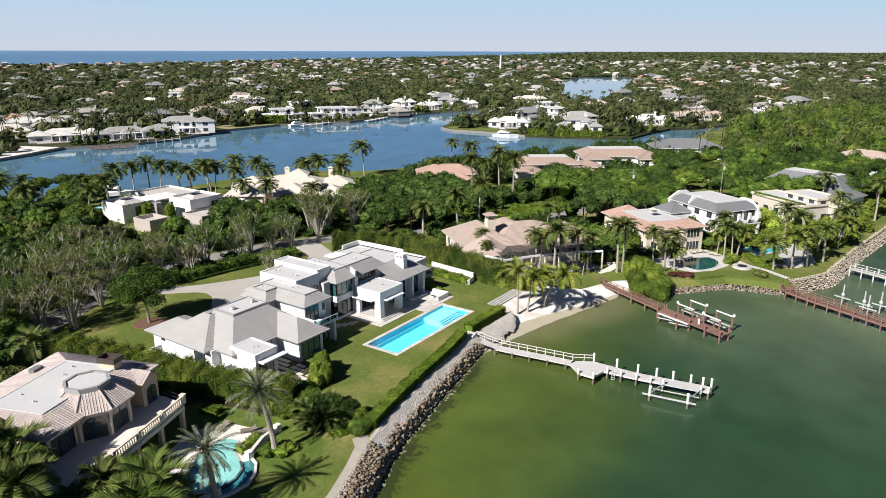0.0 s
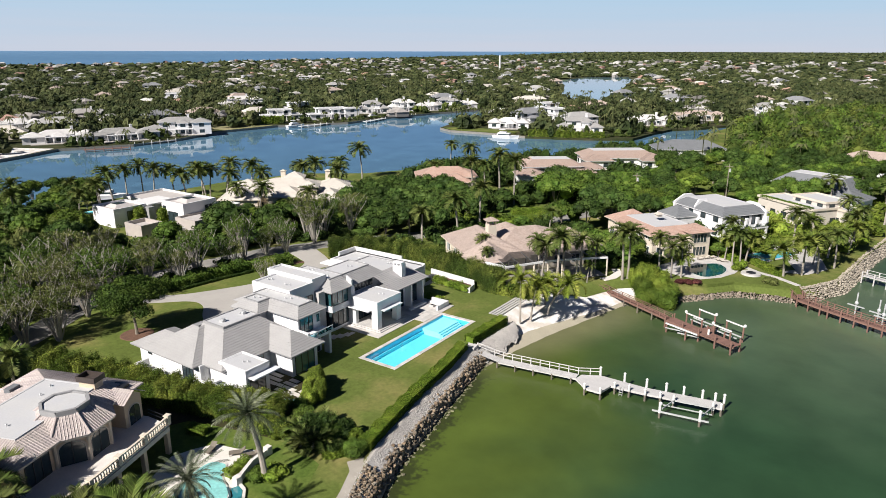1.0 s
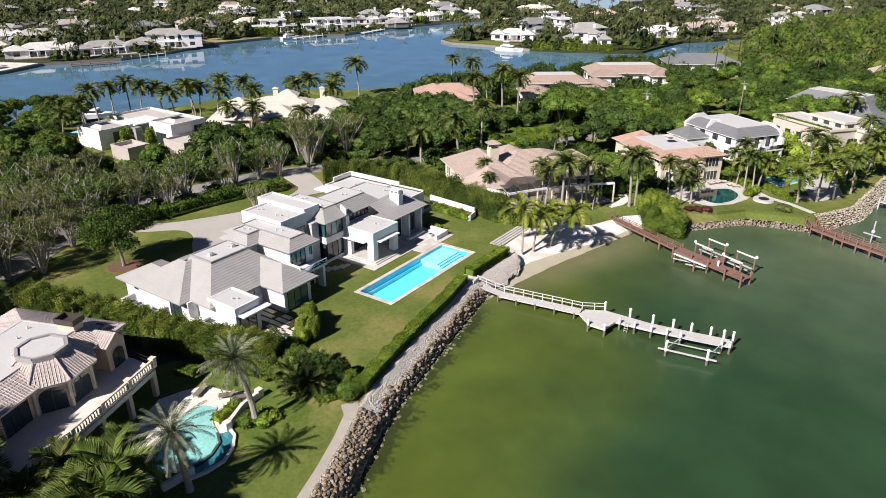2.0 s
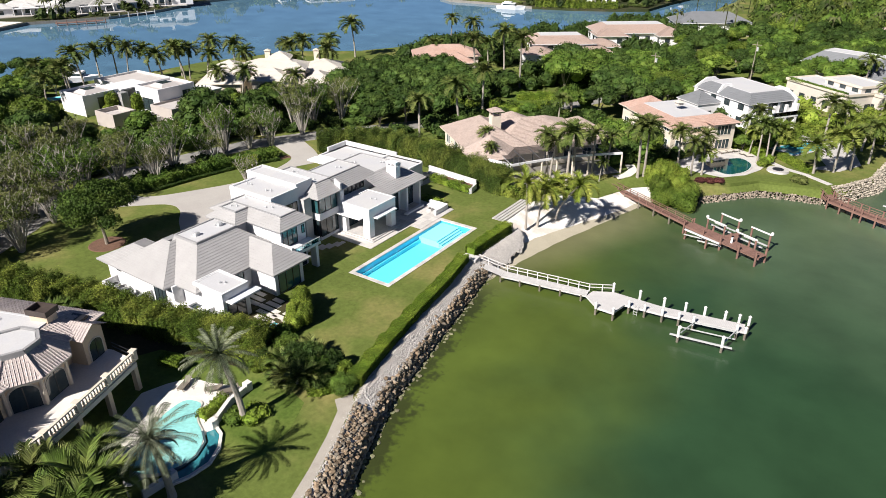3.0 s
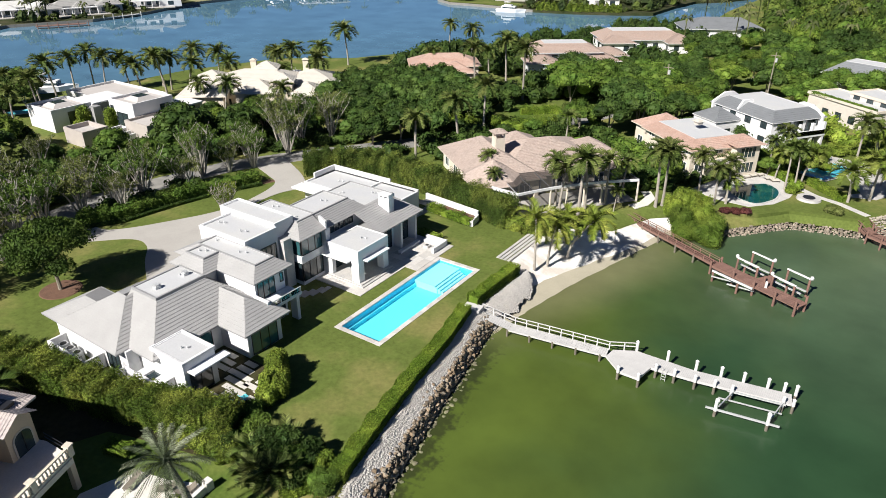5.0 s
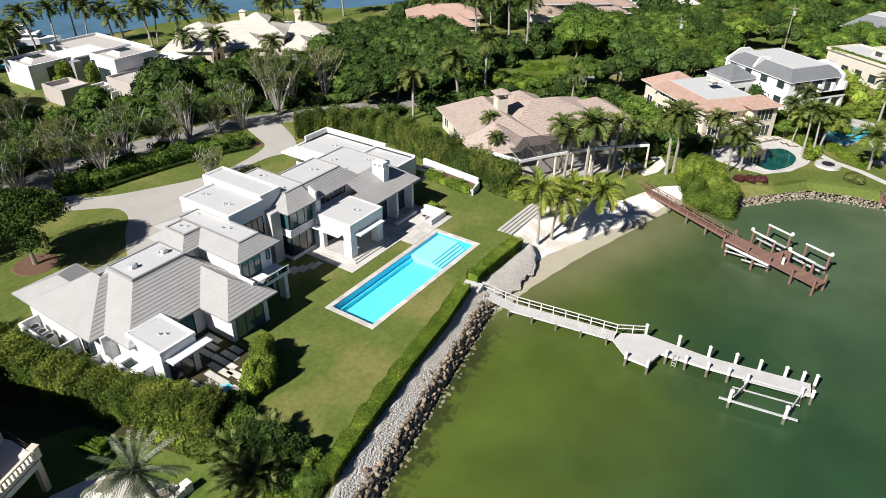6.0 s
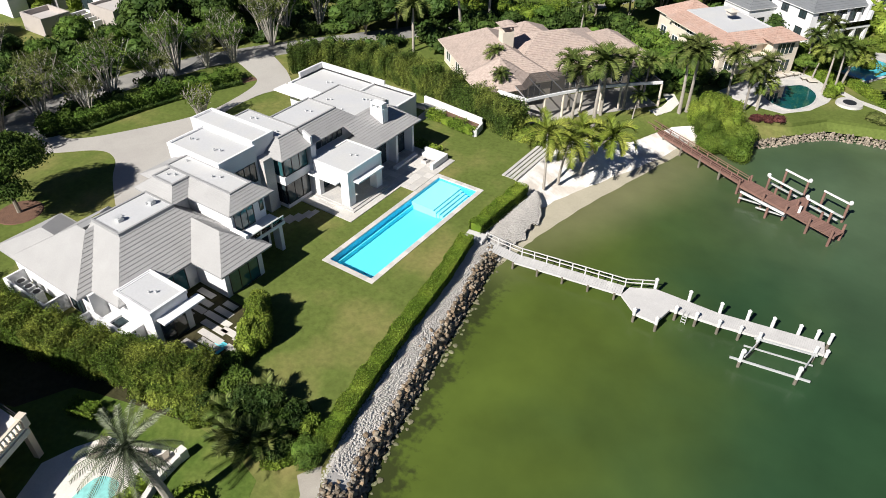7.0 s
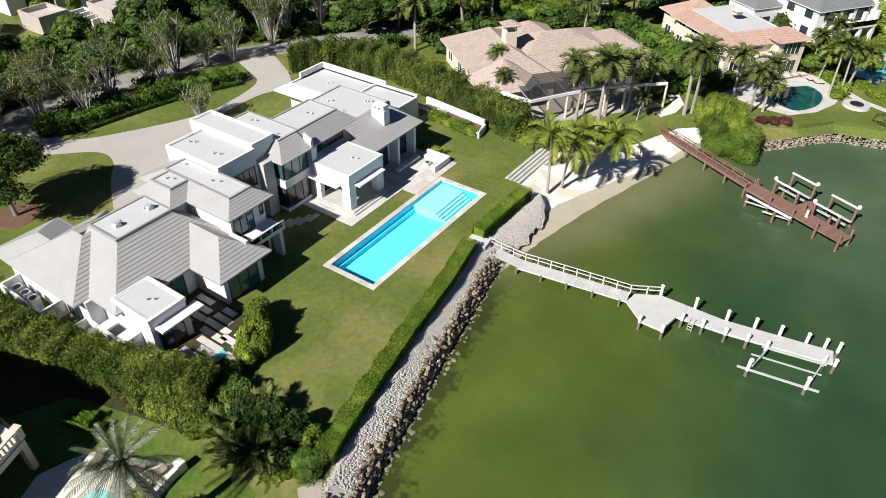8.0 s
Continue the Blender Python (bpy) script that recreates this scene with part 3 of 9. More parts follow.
# ---- windows, shared by all houses ----
def window(parent, face, u, w, z0, z1, panes=2, frame=BLACK, glass=GLASS, name="window", label=""):
    """A window on a wall. face: ('x' or 'y', place, side), the wall's plane and the way it looks; u: centre along the wall."""
    ax, at, side = face
    t = 0.07

    def bar(geo, a, b, c, d, e0, e1):
        lo, hi = sorted((at + side * e0, at + side * e1))
        if ax == "x":
            geo.box(lo, hi, a, b, c, d)
        else:
            geo.box(a, b, lo, hi, c, d)

    # one frame with a hole for each pane
    us = [u - w / 2] + [u - w / 2 + t * (1 - k % 2) + (w - t) * ((k + 1) // 2) / panes for k in range(2 * panes + 1)]
    zs, m = [z0, z0 + t, z1 - t, z1], 2 * panes + 2
    bars = {(i, j) for i in range(m - 1) for j in range(3) if j != 1 or i % 2 == 0}
    at_v = lambda i, j, d: (d * 4 + j) * m + i
    g = Geo()
    g.v = [(at + side * e, p, q) if ax == "x" else (p, at + side * e, q) for e in (0.0, 0.09) for q in zs for p in us]
    for i, j in sorted(bars):
        g.f.append((at_v(i, j, 1), at_v(i + 1, j, 1), at_v(i + 1, j + 1, 1), at_v(i, j + 1, 1)))
        for (p, q), a, b in (((i, j - 1), (i, j), (i + 1, j)), ((i, j + 1), (i + 1, j + 1), (i, j + 1)), ((i - 1, j), (i, j + 1), (i, j)), ((i + 1, j), (i + 1, j), (i + 1, j + 1))):
            if (p, q) not in bars:
                g.f.append((at_v(*a, 0), at_v(*b, 0), at_v(*b, 1), at_v(*a, 1)))
    ob = part(name, g, frame, parent, label)
    for k in range(panes):
        p, q = (u - w / 2 + t + (w - t) * (k + i) / panes - (0 if i == 0 else t) for i in (0, 1))
        g = Geo()
        bar(g, p, q, z0 + t, z1 - t, 0.0, 0.035)
        part("pane", g, glass, ob)
    return ob


def slab(parent, name, x0, x1, y0, y1, z0, z1, material, label=""):
    return part(name, Geo().box(x0, x1, y0, y1, z0, z1), material, parent, label)


def flat_roof(parent, x0, x1, y0, y1, z, edge=GREYEDGE, rim=0.12, w=0.22, material=MEMBRANE):
    """A flat roof deck with a raised edge, a little proud of the walls."""
    x0, x1, y0, y1 = x0 - 0.03, x1 + 0.03, y0 - 0.03, y1 + 0.03
    part("roof_deck", Geo().box(x0 + w, x1 - w, y0 + w, y1 - w, z - 0.25, z), material, parent, "white flat roof membrane")
    g = Geo()
    g.box(x0, x1, y0, y0 + w, z - 0.25, z + rim).box(x0, x1, y1 - w, y1, z - 0.25, z + rim)
    g.box(x0, x0 + w, y0 + w, y1 - w, z - 0.25, z + rim).box(x1 - w, x1, y0 + w, y1 - w, z - 0.25, z + rim)
    part("roof_edge", g, edge, parent)


def vents(parent, spots, z):
    """Small capped roof vents."""
    for x, y in spots:
        g = Geo()
        g.tube([(x, y, z), (x, y, z + 0.22)], [0.07, 0.07], 8).tube([(x, y, z + 0.20), (x, y, z + 0.27)], [0.13, 0.09], 8)
        part("roof_vent", g, ALU, parent)


def hollow(g, x0, x1, y0, y1, z0, z1, t=0.3):
    """Four walls with thickness."""
    g.box(x0, x1, y0, y0 + t, z0, z1).box(x0, x1, y1 - t, y1, z0, z1)
    g.box(x0, x0 + t, y0 + t, y1 - t, z0, z1).box(x1 - t, x1, y0 + t, y1 - t, z0, z1)
    return g


def tile_rows(roof, corners, material, gap):
    """The rows of barrel tiles on one roof slope."""
    if gap:
        tagged(part("tiling", Geo().ribs(*corners, gap), material, roof), "rows of barrel tiles", kind="stuff")


def hip_roof(parent, material, label, *a):
    """A hipped roof of four slopes, each a part."""
    for g in Geo().slopes(*a[:8]):
        tile_rows(part("roof", g, material, parent, label), g.corners, material, a[8] if len(a) > 8 else 0)


def main_house():
    h = thing("modern_house", "white modern villa with grey tiled roofs beside a pool", "house")
    # single-storey wing
    W = lambda x0, x1, y0, y1, z1, z0=G: part("wall", hollow(Geo(), x0, x1, y0, y1, z0, z1), STUCCO, h)
    W(-31.4, -17.6, -19.6, -13.8, 6.05)
    W(-23.6, -14.8, -18.2, -5.0, 6.05)
    W(-16.0, -10.4, -9.9, -5.0, 6.05)
    slab(h, "eave", -32.3, -17.9, -20.5, -13.2, 5.93, 6.08, GREYEDGE)
    slab(h, "eave", -24.4, -13.9, -18.95, -4.2, 5.90, 6.085, GREYEDGE)
    slab(h, "eave", -15.0, -9.5, -10.8, -4.2, 5.91, 6.09, GREYEDGE)
    hip_roof(h, GREYTILE, "grey flat-tile hipped roof", -32.3, -22.0, -20.5, -13.4, 6.08, 1.75)
    hip_roof(h, GREYTILE, "grey flat-tile hipped roof", -29.3, -18.0, -20.52, -9.5, 6.082, 3.05, (-24.2, -22.75, -15.5, -13.0))
    hip_roof(h, GREYTILE, "grey flat-tile hipped roof", -28.6, -13.9, -18.95, -4.2, 6.085, 3.3, (-23.0, -19.0, -14.2, -8.3))
    hip_roof(h, GREYTILE, "grey flat-tile hipped roof", -22.8, -9.5, -10.8, -4.2, 6.09, 2.2, (-18.0, -13.0, -7.5, -7.5))
    flat_roof(h, -23.3, -18.85, -14.4, -8.1, 9.47)
    slab(h, "roof_step", -24.4, -23.3, -15.6, -13.9, 8.6, 9.1, GREYEDGE)
    vents(h, [(-20.6, -13.0), (-21.4, -12.4), (-21.2, -9.6), (-20.6, -9.2)], 9.47)
    # air handling units on the flat roof
    for x, y in ((-20.9, -12.9), (-20.9, -9.2)):
        g = Geo().box(x - 0.35, x + 0.35, y - 0.3, y + 0.3, 9.47, 9.8).tube([(x + 0.1, y, 9.8), (x + 0.1, y, 10.0)], [0.3, 0.3], 10)
        part("roof_fan", g, ALU, h, "white roof fan")
    # cabana box with its sunshade
    part("wall", hollow(Geo(), -15.2, -10.0, -18.25, -14.4, G, 6.9), STUCCO, h)
    flat_roof(h, -15.25, -9.95, -18.3, -14.35, 6.85, STUCCO)
    vents(h, [(-12.5, -16.5), (-12.0, -16.1)], 6.85)
    slab(h, "sunshade", -9.95, -8.8, -17.9, -13.4, 5.75, 5.93, STUCCO, "white cantilevered sunshade")
    window(h, ("x", -10.0, 1), -16.4, 2.6, G + 0.1, G + 3.0, 2)
    # service yards along the side hedge
    part("yard_wall", hollow(Geo(), -29.3, -22.1, -21.95, -19.65, G, 4.3, 0.22), STUCCO, h, "low white service yard wall")
    for x in (-28.0, -26.6, -25.2):
        u = part("cooling_unit", Geo().box(x - 0.45, x + 0.45, -21.4, -20.5, G, 3.9), ALU, h, "grey air-cooling unit")
        part("fan_grille", Geo().tube([(x, -20.95, 3.9), (x, -20.95, 3.95)], [0.36, 0.34], 12), BLACK, u)
    part("yard_wall", hollow(Geo(), -18.2, -15.7, -20.95, -19.65, G, 4.2, 0.2), STUCCO, h)
    part("yard_gate", Geo().box(-17.6, -16.4, -20.6, -19.9, G, 3.4), ALU, h, "grey pool pump housing")
    part("light_well", hollow(Geo(), -15.65, -11.8, -20.2, -18.32, G, 4.7, 0.3), STUCCO, h, "white light well with a square opening")
    part("well_cover", Geo().box(-15.35, -14.6, -19.9, -18.6, 4.4, 4.66), STUCCO, h)
    part("well_cover", Geo().box(-13.2, -12.1, -19.9, -18.6, 4.4, 4.66), STUCCO, h)
    part("well_glass", Geo().box(-14.6, -13.2, -19.9, -18.6, 4.3, 4.4), GLASS, h)
    window(h, ("y", -19.6, -1), -20.3, 2.4, G + 0.3, 5.4, 3)
    window(h, ("y", -19.6, -1), -28.9, 0.9, 4.9, 5.4, 1)
    window(h, ("x", -10.4, 1), -7.5, 3.7, G + 0.1, 5.7, 3, glass=TEALGLASS)
    window(h, ("x", -14.8, 1), -12.6, 2.8, G + 0.1, 5.6, 2, glass=TEALGLASS)
    # two-storey wing with balcony
    W(-23.2, -13.5, -5.5, -1.0, 9.4)
    slab(h, "eave", -21.5, -12.7, -6.2, -0.2, 9.22, 9.37, GREYEDGE)
    slab(h, "eave", -25.0, -19.2, -8.2, -0.25, 9.21, 9.365, GREYEDGE)
    W(-24.2, -20.2, -7.4, -1.6, 9.4, 6.0)
    hip_roof(h, GREYTILE, "grey flat-tile skirt roof", -27.0, -12.7, -6.2, -0.2, 9.37, 1.15, (-24.3, -14.4, -4.35, -1.7), 0.35)
    hip_roof(h, GREYTILE, "grey flat-tile skirt roof", -25.2, -19.0, -8.2, -0.25, 9.365, 1.12, (-23.6, -20.6, -6.6, -1.7), 0.35)
    flat_roof(h, -24.4, -14.3, -4.45, -1.6, 10.5)
    flat_roof(h, -23.7, -20.5, -6.7, -4.4, 10.505)
    vents(h, [(-22.6, -5.6), (-21.9, -5.2), (-18.4, -3.2), (-17.6, -2.8), (-23.2, -2.6)], 10.5)
    window(h, ("x", -13.5, 1), -3.9, 2.6, 6.5, 9.0, 3, glass=TEALGLASS)
    window(h, ("x", -13.5, 1), -1.5, 0.5, 7.4, 8.6, 1)
    slab(h, "balcony", -13.45, -11.1, -5.9, -0.7, 6.1, 6.45, STUCCO, "white cantilevered balcony")
    slab(h, "balcony_wall", -13.45, -11.1, -5.95, -5.6, 6.45, 7.5, STUCCO)
    rail = slab(h, "balcony_rail", -11.22, -11.16, -5.55, -0.75, 6.48, 7.08, CLEAR, "clear glass balcony rail")
    part("rail_cap", Geo().box(-11.25, -11.13, -5.55, -0.72, 7.08, 7.14), ALU, rail)
    for k in range(4):
        part("rail_post", Geo().box(-11.24, -11.14, -5.5 + 1.55 * k, -5.44 + 1.55 * k, 6.45, 7.08), ALU, rail)
    slab(h, "balcony_pier", -12.7, -11.6, -1.2, -0.75, G, 6.1, STUCCO)
    window(h, ("x", -13.5, 1), -3.0, 3.2, G + 0.1, 5.5, 2)
    # white upper blocks behind
    part("wall", hollow(Geo(), -27.5, -19.0, -1.75, 3.4, G, 11.1), STUCCO, h)
    flat_roof(h, -27.5, -19.0, -1.75, 3.4, 10.95, STUCCO, 0.2)
    part("wall", hollow(Geo(), -29.7, -19.4, 3.4, 6.6, G, 11.4), STUCCO, h)
    flat_roof(h, -29.72, -19.38, 3.42, 6.6, 11.3, STUCCO, 0.18)
    vents(h, [(-26.2, 0.4), (-25.6, 0.7), (-22.0, 0.2), (-21.3, 0.5), (-28.2, 4.5), (-27.4, 4.9), (-24, 5.4), (-22.4, 5.5)], 11.0)
    window(h, ("x", -19.0, 1), 1.3, 3.4, G + 4.3, G + 6.7, 4)
    window(h, ("x", -19.0, 1), 1.3, 3.4, G + 0.1, G + 3.2, 4)
    # stone-clad link and glazed bay
    part("stone_cladding", Geo().box(-19.4, -18.0, 3.4, 4.85, G, 9.4), TRAVERTINE, h, "grey stone-clad pier")
    W(-26.8, -18.8, 6.6, 9.8, 10.3)
    W(-23.3, -18.8, 9.8, 16.5, 10.3)
    slab(h, "wall", -18.8, -17.4, 9.3, 17.8, G, 8.97, STUCCO)
    slab(h, "wall", -23.3, -18.8, 16.5, 17.8, G, 8.96, STUCCO)
    bay = part("bay", Geo().box(-18.6, -16.85, 5.15, 9.25, 5.7, 6.75), STUCCO, h, "white banding of the glazed corner bay")
    part("bay_plinth", Geo().box(-18.6, -16.9, 5.2, 9.2, G, 3.0), STUCCO, bay)
    part("bay_head", Geo().box(-18.6, -16.8, 5.1, 9.3, 9.05, 9.35), STUCCO, bay)
    g = Geo().box(-18.5, -17.2, 5.5, 9.0, 3.0, 9.1)
    part("bay_glazing", g, GLASS, bay, "dark corner glazing")
    for z0, z1 in ((3.0, 5.7), (6.75, 9.05)):
        window(h, ("x", -17.0, 1), 7.2, 3.7, z0, z1, 3, glass=TEALGLASS if z0 > 5 else GLASS)
        window(h, ("y", 5.3, -1), -17.8, 1.5, z0, z1, 2, glass=TEALGLASS if z0 > 5 else GLASS)
    slab(h, "pier", -17.4, -16.4, 9.3, 10.1, G, 9.1, STUCCO)
    slab(h, "eave", -19.4, -16.4, 4.65, 9.5, 9.18, 9.3, GREYEDGE)
    slab(h, "eave", -18.9, -16.75, 9.7, 18.5, 8.98, 9.1, GREYEDGE)
    for a, b, c, d in (((-16.35, 4.65, 9.3), (-16.35, 9.5, 9.3), (-18.75, 9.5, 10.66), (-18.75, 6.8, 10.66)), ((-19.5, 4.65, 9.3), (-16.35, 4.65, 9.3), (-18.75, 6.8, 10.66), (-21.1, 6.8, 10.66)),
                       ((-16.7, 9.7, 9.1), (-16.7, 18.5, 9.1), (-18.75, 16.5, 10.66), (-18.75, 9.7, 10.66)), ((-16.7, 18.5, 9.1), (-23.2, 18.5, 9.1), (-22.0, 16.5, 10.66), (-18.75, 16.5, 10.66))):
        part("roof", Geo().slope(a, b, c, d, 0.35), GREYTILE, h, "grey flat-tile skirt roof")
    part("roof_cheek", Geo().add([(x, y, z) for y in (9.45, 9.75) for x, z in ((-16.45, 8.9), (-16.45, 10.3), (-17.6, 10.85), (-17.6, 8.9))], [(0, 1, 2, 3), (7, 6, 5, 4), (0, 4, 5, 1), (1, 5, 6, 2), (2, 6, 7, 3), (3, 7, 4, 0)]), PARAPET, h, "thin white upstand between roofs")
    flat_roof(h, -27.1, -18.7, 6.65, 9.9, 10.66)
    flat_roof(h, -23.4, -18.7, 9.75, 16.55, 10.664)
    part('roof_step', Geo().box(-25.2, -23.45, 15.7, 17.7, G, 9.7), PARAPET, h)
    vents(h, [(-20.6, 7.2), (-20.0, 7.7), (-25, 8.4), (-24.4, 8.7), (-21.0, 13.6), (-20.4, 13.9)], 10.66)
    for k in range(5):
        window(h, ("x", -17.4, 1), 11.6 + 0.95 * k, 0.82, 7.62, 8.72, 1)
    # tall single-storey end with its long roof
    part("wall", Geo().box(-24.5, -14.3, 17.0, 25.0, G, 7.0), STUCCO, h)
    slab(h, "end_wall", -14.3, -13.0, 24.6, 25.0, G, 6.9, STUCCO)
    slab(h, "end_wall", -14.3, -12.9, 21.0, 21.4, G, 6.9, STUCCO)
    window(h, ("x", -14.3, 1), 18.7, 3.6, G + 0.2, 6.2, 3)
    window(h, ("x", -14.3, 1), 23.0, 2.9, G + 0.2, 6.2, 2)
    slab(h, "eave", -16.8, -12.2, 15.4, 25.6, 7.1, 7.25, GREYEDGE)
    for a, b, c, d in (((-12.2, 15.4, 7.25), (-12.2, 25.6, 7.25), (-17.2, 23.4, 9.35), (-17.2, 15.4, 9.35)), ((-12.2, 25.6, 7.25), (-17.6, 25.6, 7.25), (-17.6, 23.4, 9.35), (-17.2, 23.4, 9.35))):
        part("roof", Geo().slope(a, b, c, d, 0.4), GREYTILE, h, "grey flat-tile roof over the garden rooms")
    part("wall", hollow(Geo(), -25.4, -17.1, 17.8, 25.0, G, 9.0), STUCCO, h)
    flat_roof(h, -25.5, -17.1, 17.75, 24.6, 9.05)
    vents(h, [(-23.5, 20.0), (-23.1, 20.4), (-19.6, 22.8), (-19.2, 23.0), (-18.7, 23.2), (-20.0, 19.0)], 9.05)
    g = Geo().box(-16.3, -14.3, 20.2, 21.3, 7.6, 10.1).box(-16.2, -14.4, 20.25, 21.25, 10.45, 10.75)
    for x in (-16.2, -15.5, -14.65):
        g.box(x, x + 0.25, 20.25, 21.25, 10.1, 10.45)
    part("chimney", g, STUCCO, h, "white chimney with slotted cap")
    # garage block
    part("wall", hollow(Geo(), -36.0, -18.0, 25.0, 32.4, G, 6.6), STUCCO, h)
    flat_roof(h, -36.0, -18.0, 25.0, 32.4, 6.4, STUCCO, 0.15)
    slab(h, "parapet", -36.0, -23.6, 32.1, 32.42, 6.4, 7.4, PARAPET)
    slab(h, "parapet", -36.02, -35.7, 27.3, 32.1, 6.4, 7.4, PARAPET)
    slab(h, "parapet", -23.6, -18.0, 32.1, 32.42, 6.4, 6.85, PARAPET)
    slab(h, "parapet", -25.6, -25.3, 27.0, 32.1, 6.4, 6.7, PARAPET)
    vents(h, [(-31.5, 28.5), (-31.0, 28.9)], 6.4)
    slab(h, "entrance_canopy", -36.6, -29.0, 22.6, 25.0, 6.05, 6.3, STUCCO, "white entrance canopy")
    slab(h, "wall", -29.0, -25.4, 18.8, 24.98, G, 6.05, STUCCO)
    # portico
    g = Geo().box(-16.2, -10.8, 9.2, 15.4, 5.9, 7.45)
    part("portico_roof", g, STUCCO, h, "white portico roof block")
    flat_roof(h, -16.2, -10.8, 9.2, 15.4, 7.5, STUCCO, 0.06)
    slab(h, "column", -12.1, -10.82, 9.22, 10.3, G + 0.3, 5.9, STUCCO, "broad white portico column")
    slab(h, "column", -11.9, -10.82, 14.3, 15.38, G + 0.3, 5.9, STUCCO, "broad white portico column")
    slab(h, "column", -16.2, -15.5, 9.25, 9.9, G + 0.3, 5.9, STUCCO)
    slab(h, "back_wall", -17.35, -16.3, 10.2, 15.4, G, 7.4, STUCCO)
    window(h, ("x", -16.3, 1), 12.6, 4.2, G + 0.35, 6.0, 3)
    slab(h, "sunshade", -10.8, -9.9, 10.0, 14.7, 5.95, 6.12, STUCCO, "white cantilevered sunshade")
    slab(h, "sunshade", -16.6, -12.1, 8.4, 9.2, 5.8, 5.96, STUCCO, "white cantilevered sunshade")
    vents(h, [(-13.2, 12.6), (-12.6, 12.9)], 7.5)
    return h


main_house()


# ---- terrace, pool and garden walls ----
def paving(name, cells, z, label, joint=0.02, depth=0.12):
    """Large paving slabs, each a piece of its own."""
    base = None
    for x0, x1, y0, y1, sx, sy in cells:
        g = Geo().box(x0, x1, y0, y1, z - depth, z - 0.012)
        if base is None:
            base = tagged(part(name, g, TRAVERTINE), label, "paving", "", "structure")
            root = base
        else:
            part("bed", g, TRAVERTINE, root)
        nx, ny = max(1, round((x1 - x0) / sx)), max(1, round((y1 - y0) / sy))
        dx, dy = (x1 - x0) / nx, (y1 - y0) / ny
        me = Geo().box(joint, dx - joint, joint, dy - joint, -0.03, 0.0).mesh("slab")
        me.materials.append(SLABSTONE)
        for i in range(nx):
            for j in range(ny):
                ob = new("slab", me)
                ob.parent = root
                ob.location = (x0 + i * dx, y0 + j * dy, z)
    return root


SLABSTONE = pbr("travertine_slab", (0.56, 0.53, 0.49), 0.12, 0.9, 7, 0.7, 0.01, object_var=0.14, second=(0.47, 0.45, 0.43))
paving("pavement_terrace", [(-19.0, -9.0, 7.2, 9.2, 1.2, 1.0), (-16.2, -9.0, 9.2, 16.8, 1.2, 1.2), (-14.2, -7.0, 16.8, 26.0, 1.2, 1.2)], G + 0.10, "pale travertine terrace slabs around the house")
part_steps = Geo().box(-16.4, -9.9, 8.8, 16.0, G + 0.1, G + 0.24).box(-16.3, -10.3, 9.1, 15.7, G + 0.24, G + 0.38)
plain("portico_steps", part_steps, TRAVERTINE, "two broad travertine steps under the portico", "steps", kind="structure")


def swimming_pool():
    p = thing("swimming_pool", "long rectangular pool with bright blue water and pale stone coping", "pool")
    x0, x1, y0, y1, c = -6.98, 0.0, 0.0, 22.0, 0.62
    for (a, b, d, e, k) in ((x0, x1, y0, y0 + c, 7), (x0, x1, y1 - c, y1, 7)):
        for i in range(k):
            w = (b - a) / k
            part("coping_stone", Geo().box(a + i * w + 0.012, a + (i + 1) * w - 0.012, d, e, G - 0.1, G + 0.06), SLABSTONE, p)
    for a, b in ((x0, x0 + c), (x1 - c, x1)):
        for i in range(18):
            w = (y1 - y0 - 2 * c) / 18
            part("coping_stone", Geo().box(a, b, y0 + c + i * w + 0.012, y0 + c + (i + 1) * w - 0.012, G - 0.1, G + 0.06), SLABSTONE, p)
    i0, i1, j0, j1 = x0 + c, x1 - c, y0 + c, y1 - c
    part("basin_floor", Geo().box(i0, i1, j0, j1, G - 1.5, G - 1.4), POOLTILE, p, "pale blue plaster floor")
    g = Geo().box(i0 - 0.2, i0, j0 - 0.2, j1 + 0.2, G - 1.5, G - 0.1).box(i1, i1 + 0.2, j0 - 0.2, j1 + 0.2, G - 1.5, G - 0.1)
    g.box(i0, i1, j0 - 0.2, j0, G - 1.5, G - 0.1).box(i0, i1, j1, j1 + 0.2, G - 1.5, G - 0.1)
    part("basin_wall", g, WALLTILE, p, "deep blue tiled basin wall")
    part("sun_shelf", Geo().box(i0, -3.0, 15.3, j1, G - 1.4, G - 0.42), SPA_PALE, p, "pale shallow sun shelf")
    for k in range(4):
        part("pool_step", Geo().box(-3.0 + 0.4 * k, -2.6 + 0.4 * k, 15.3 + 0.1 * k, j1 - 0.2, G - 1.4, G - 0.6 - 0.2 * k), SPA_PALE, p)
    part("bench", Geo().box(i0, i0 + 0.3, j0, 15.3, G - 1.4, G - 0.85), POOLTILE, p, "pale submerged bench")
    top = part("water", Geo().add([(i0, j0, G - 0.15), (i1, j0, G - 0.15), (i1, j1, G - 0.15), (i0, j1, G - 0.15)], [(0, 1, 2, 3)]), POOLWATER, p, "clear bright blue water")
    top.visible_shadow = False
    return p


SPA_PALE = pbr("pale_aqua_plaster", (0.36, 0.74, 0.80), 0.05, 0.5, 5, 0.6, 0)
swimming_pool()


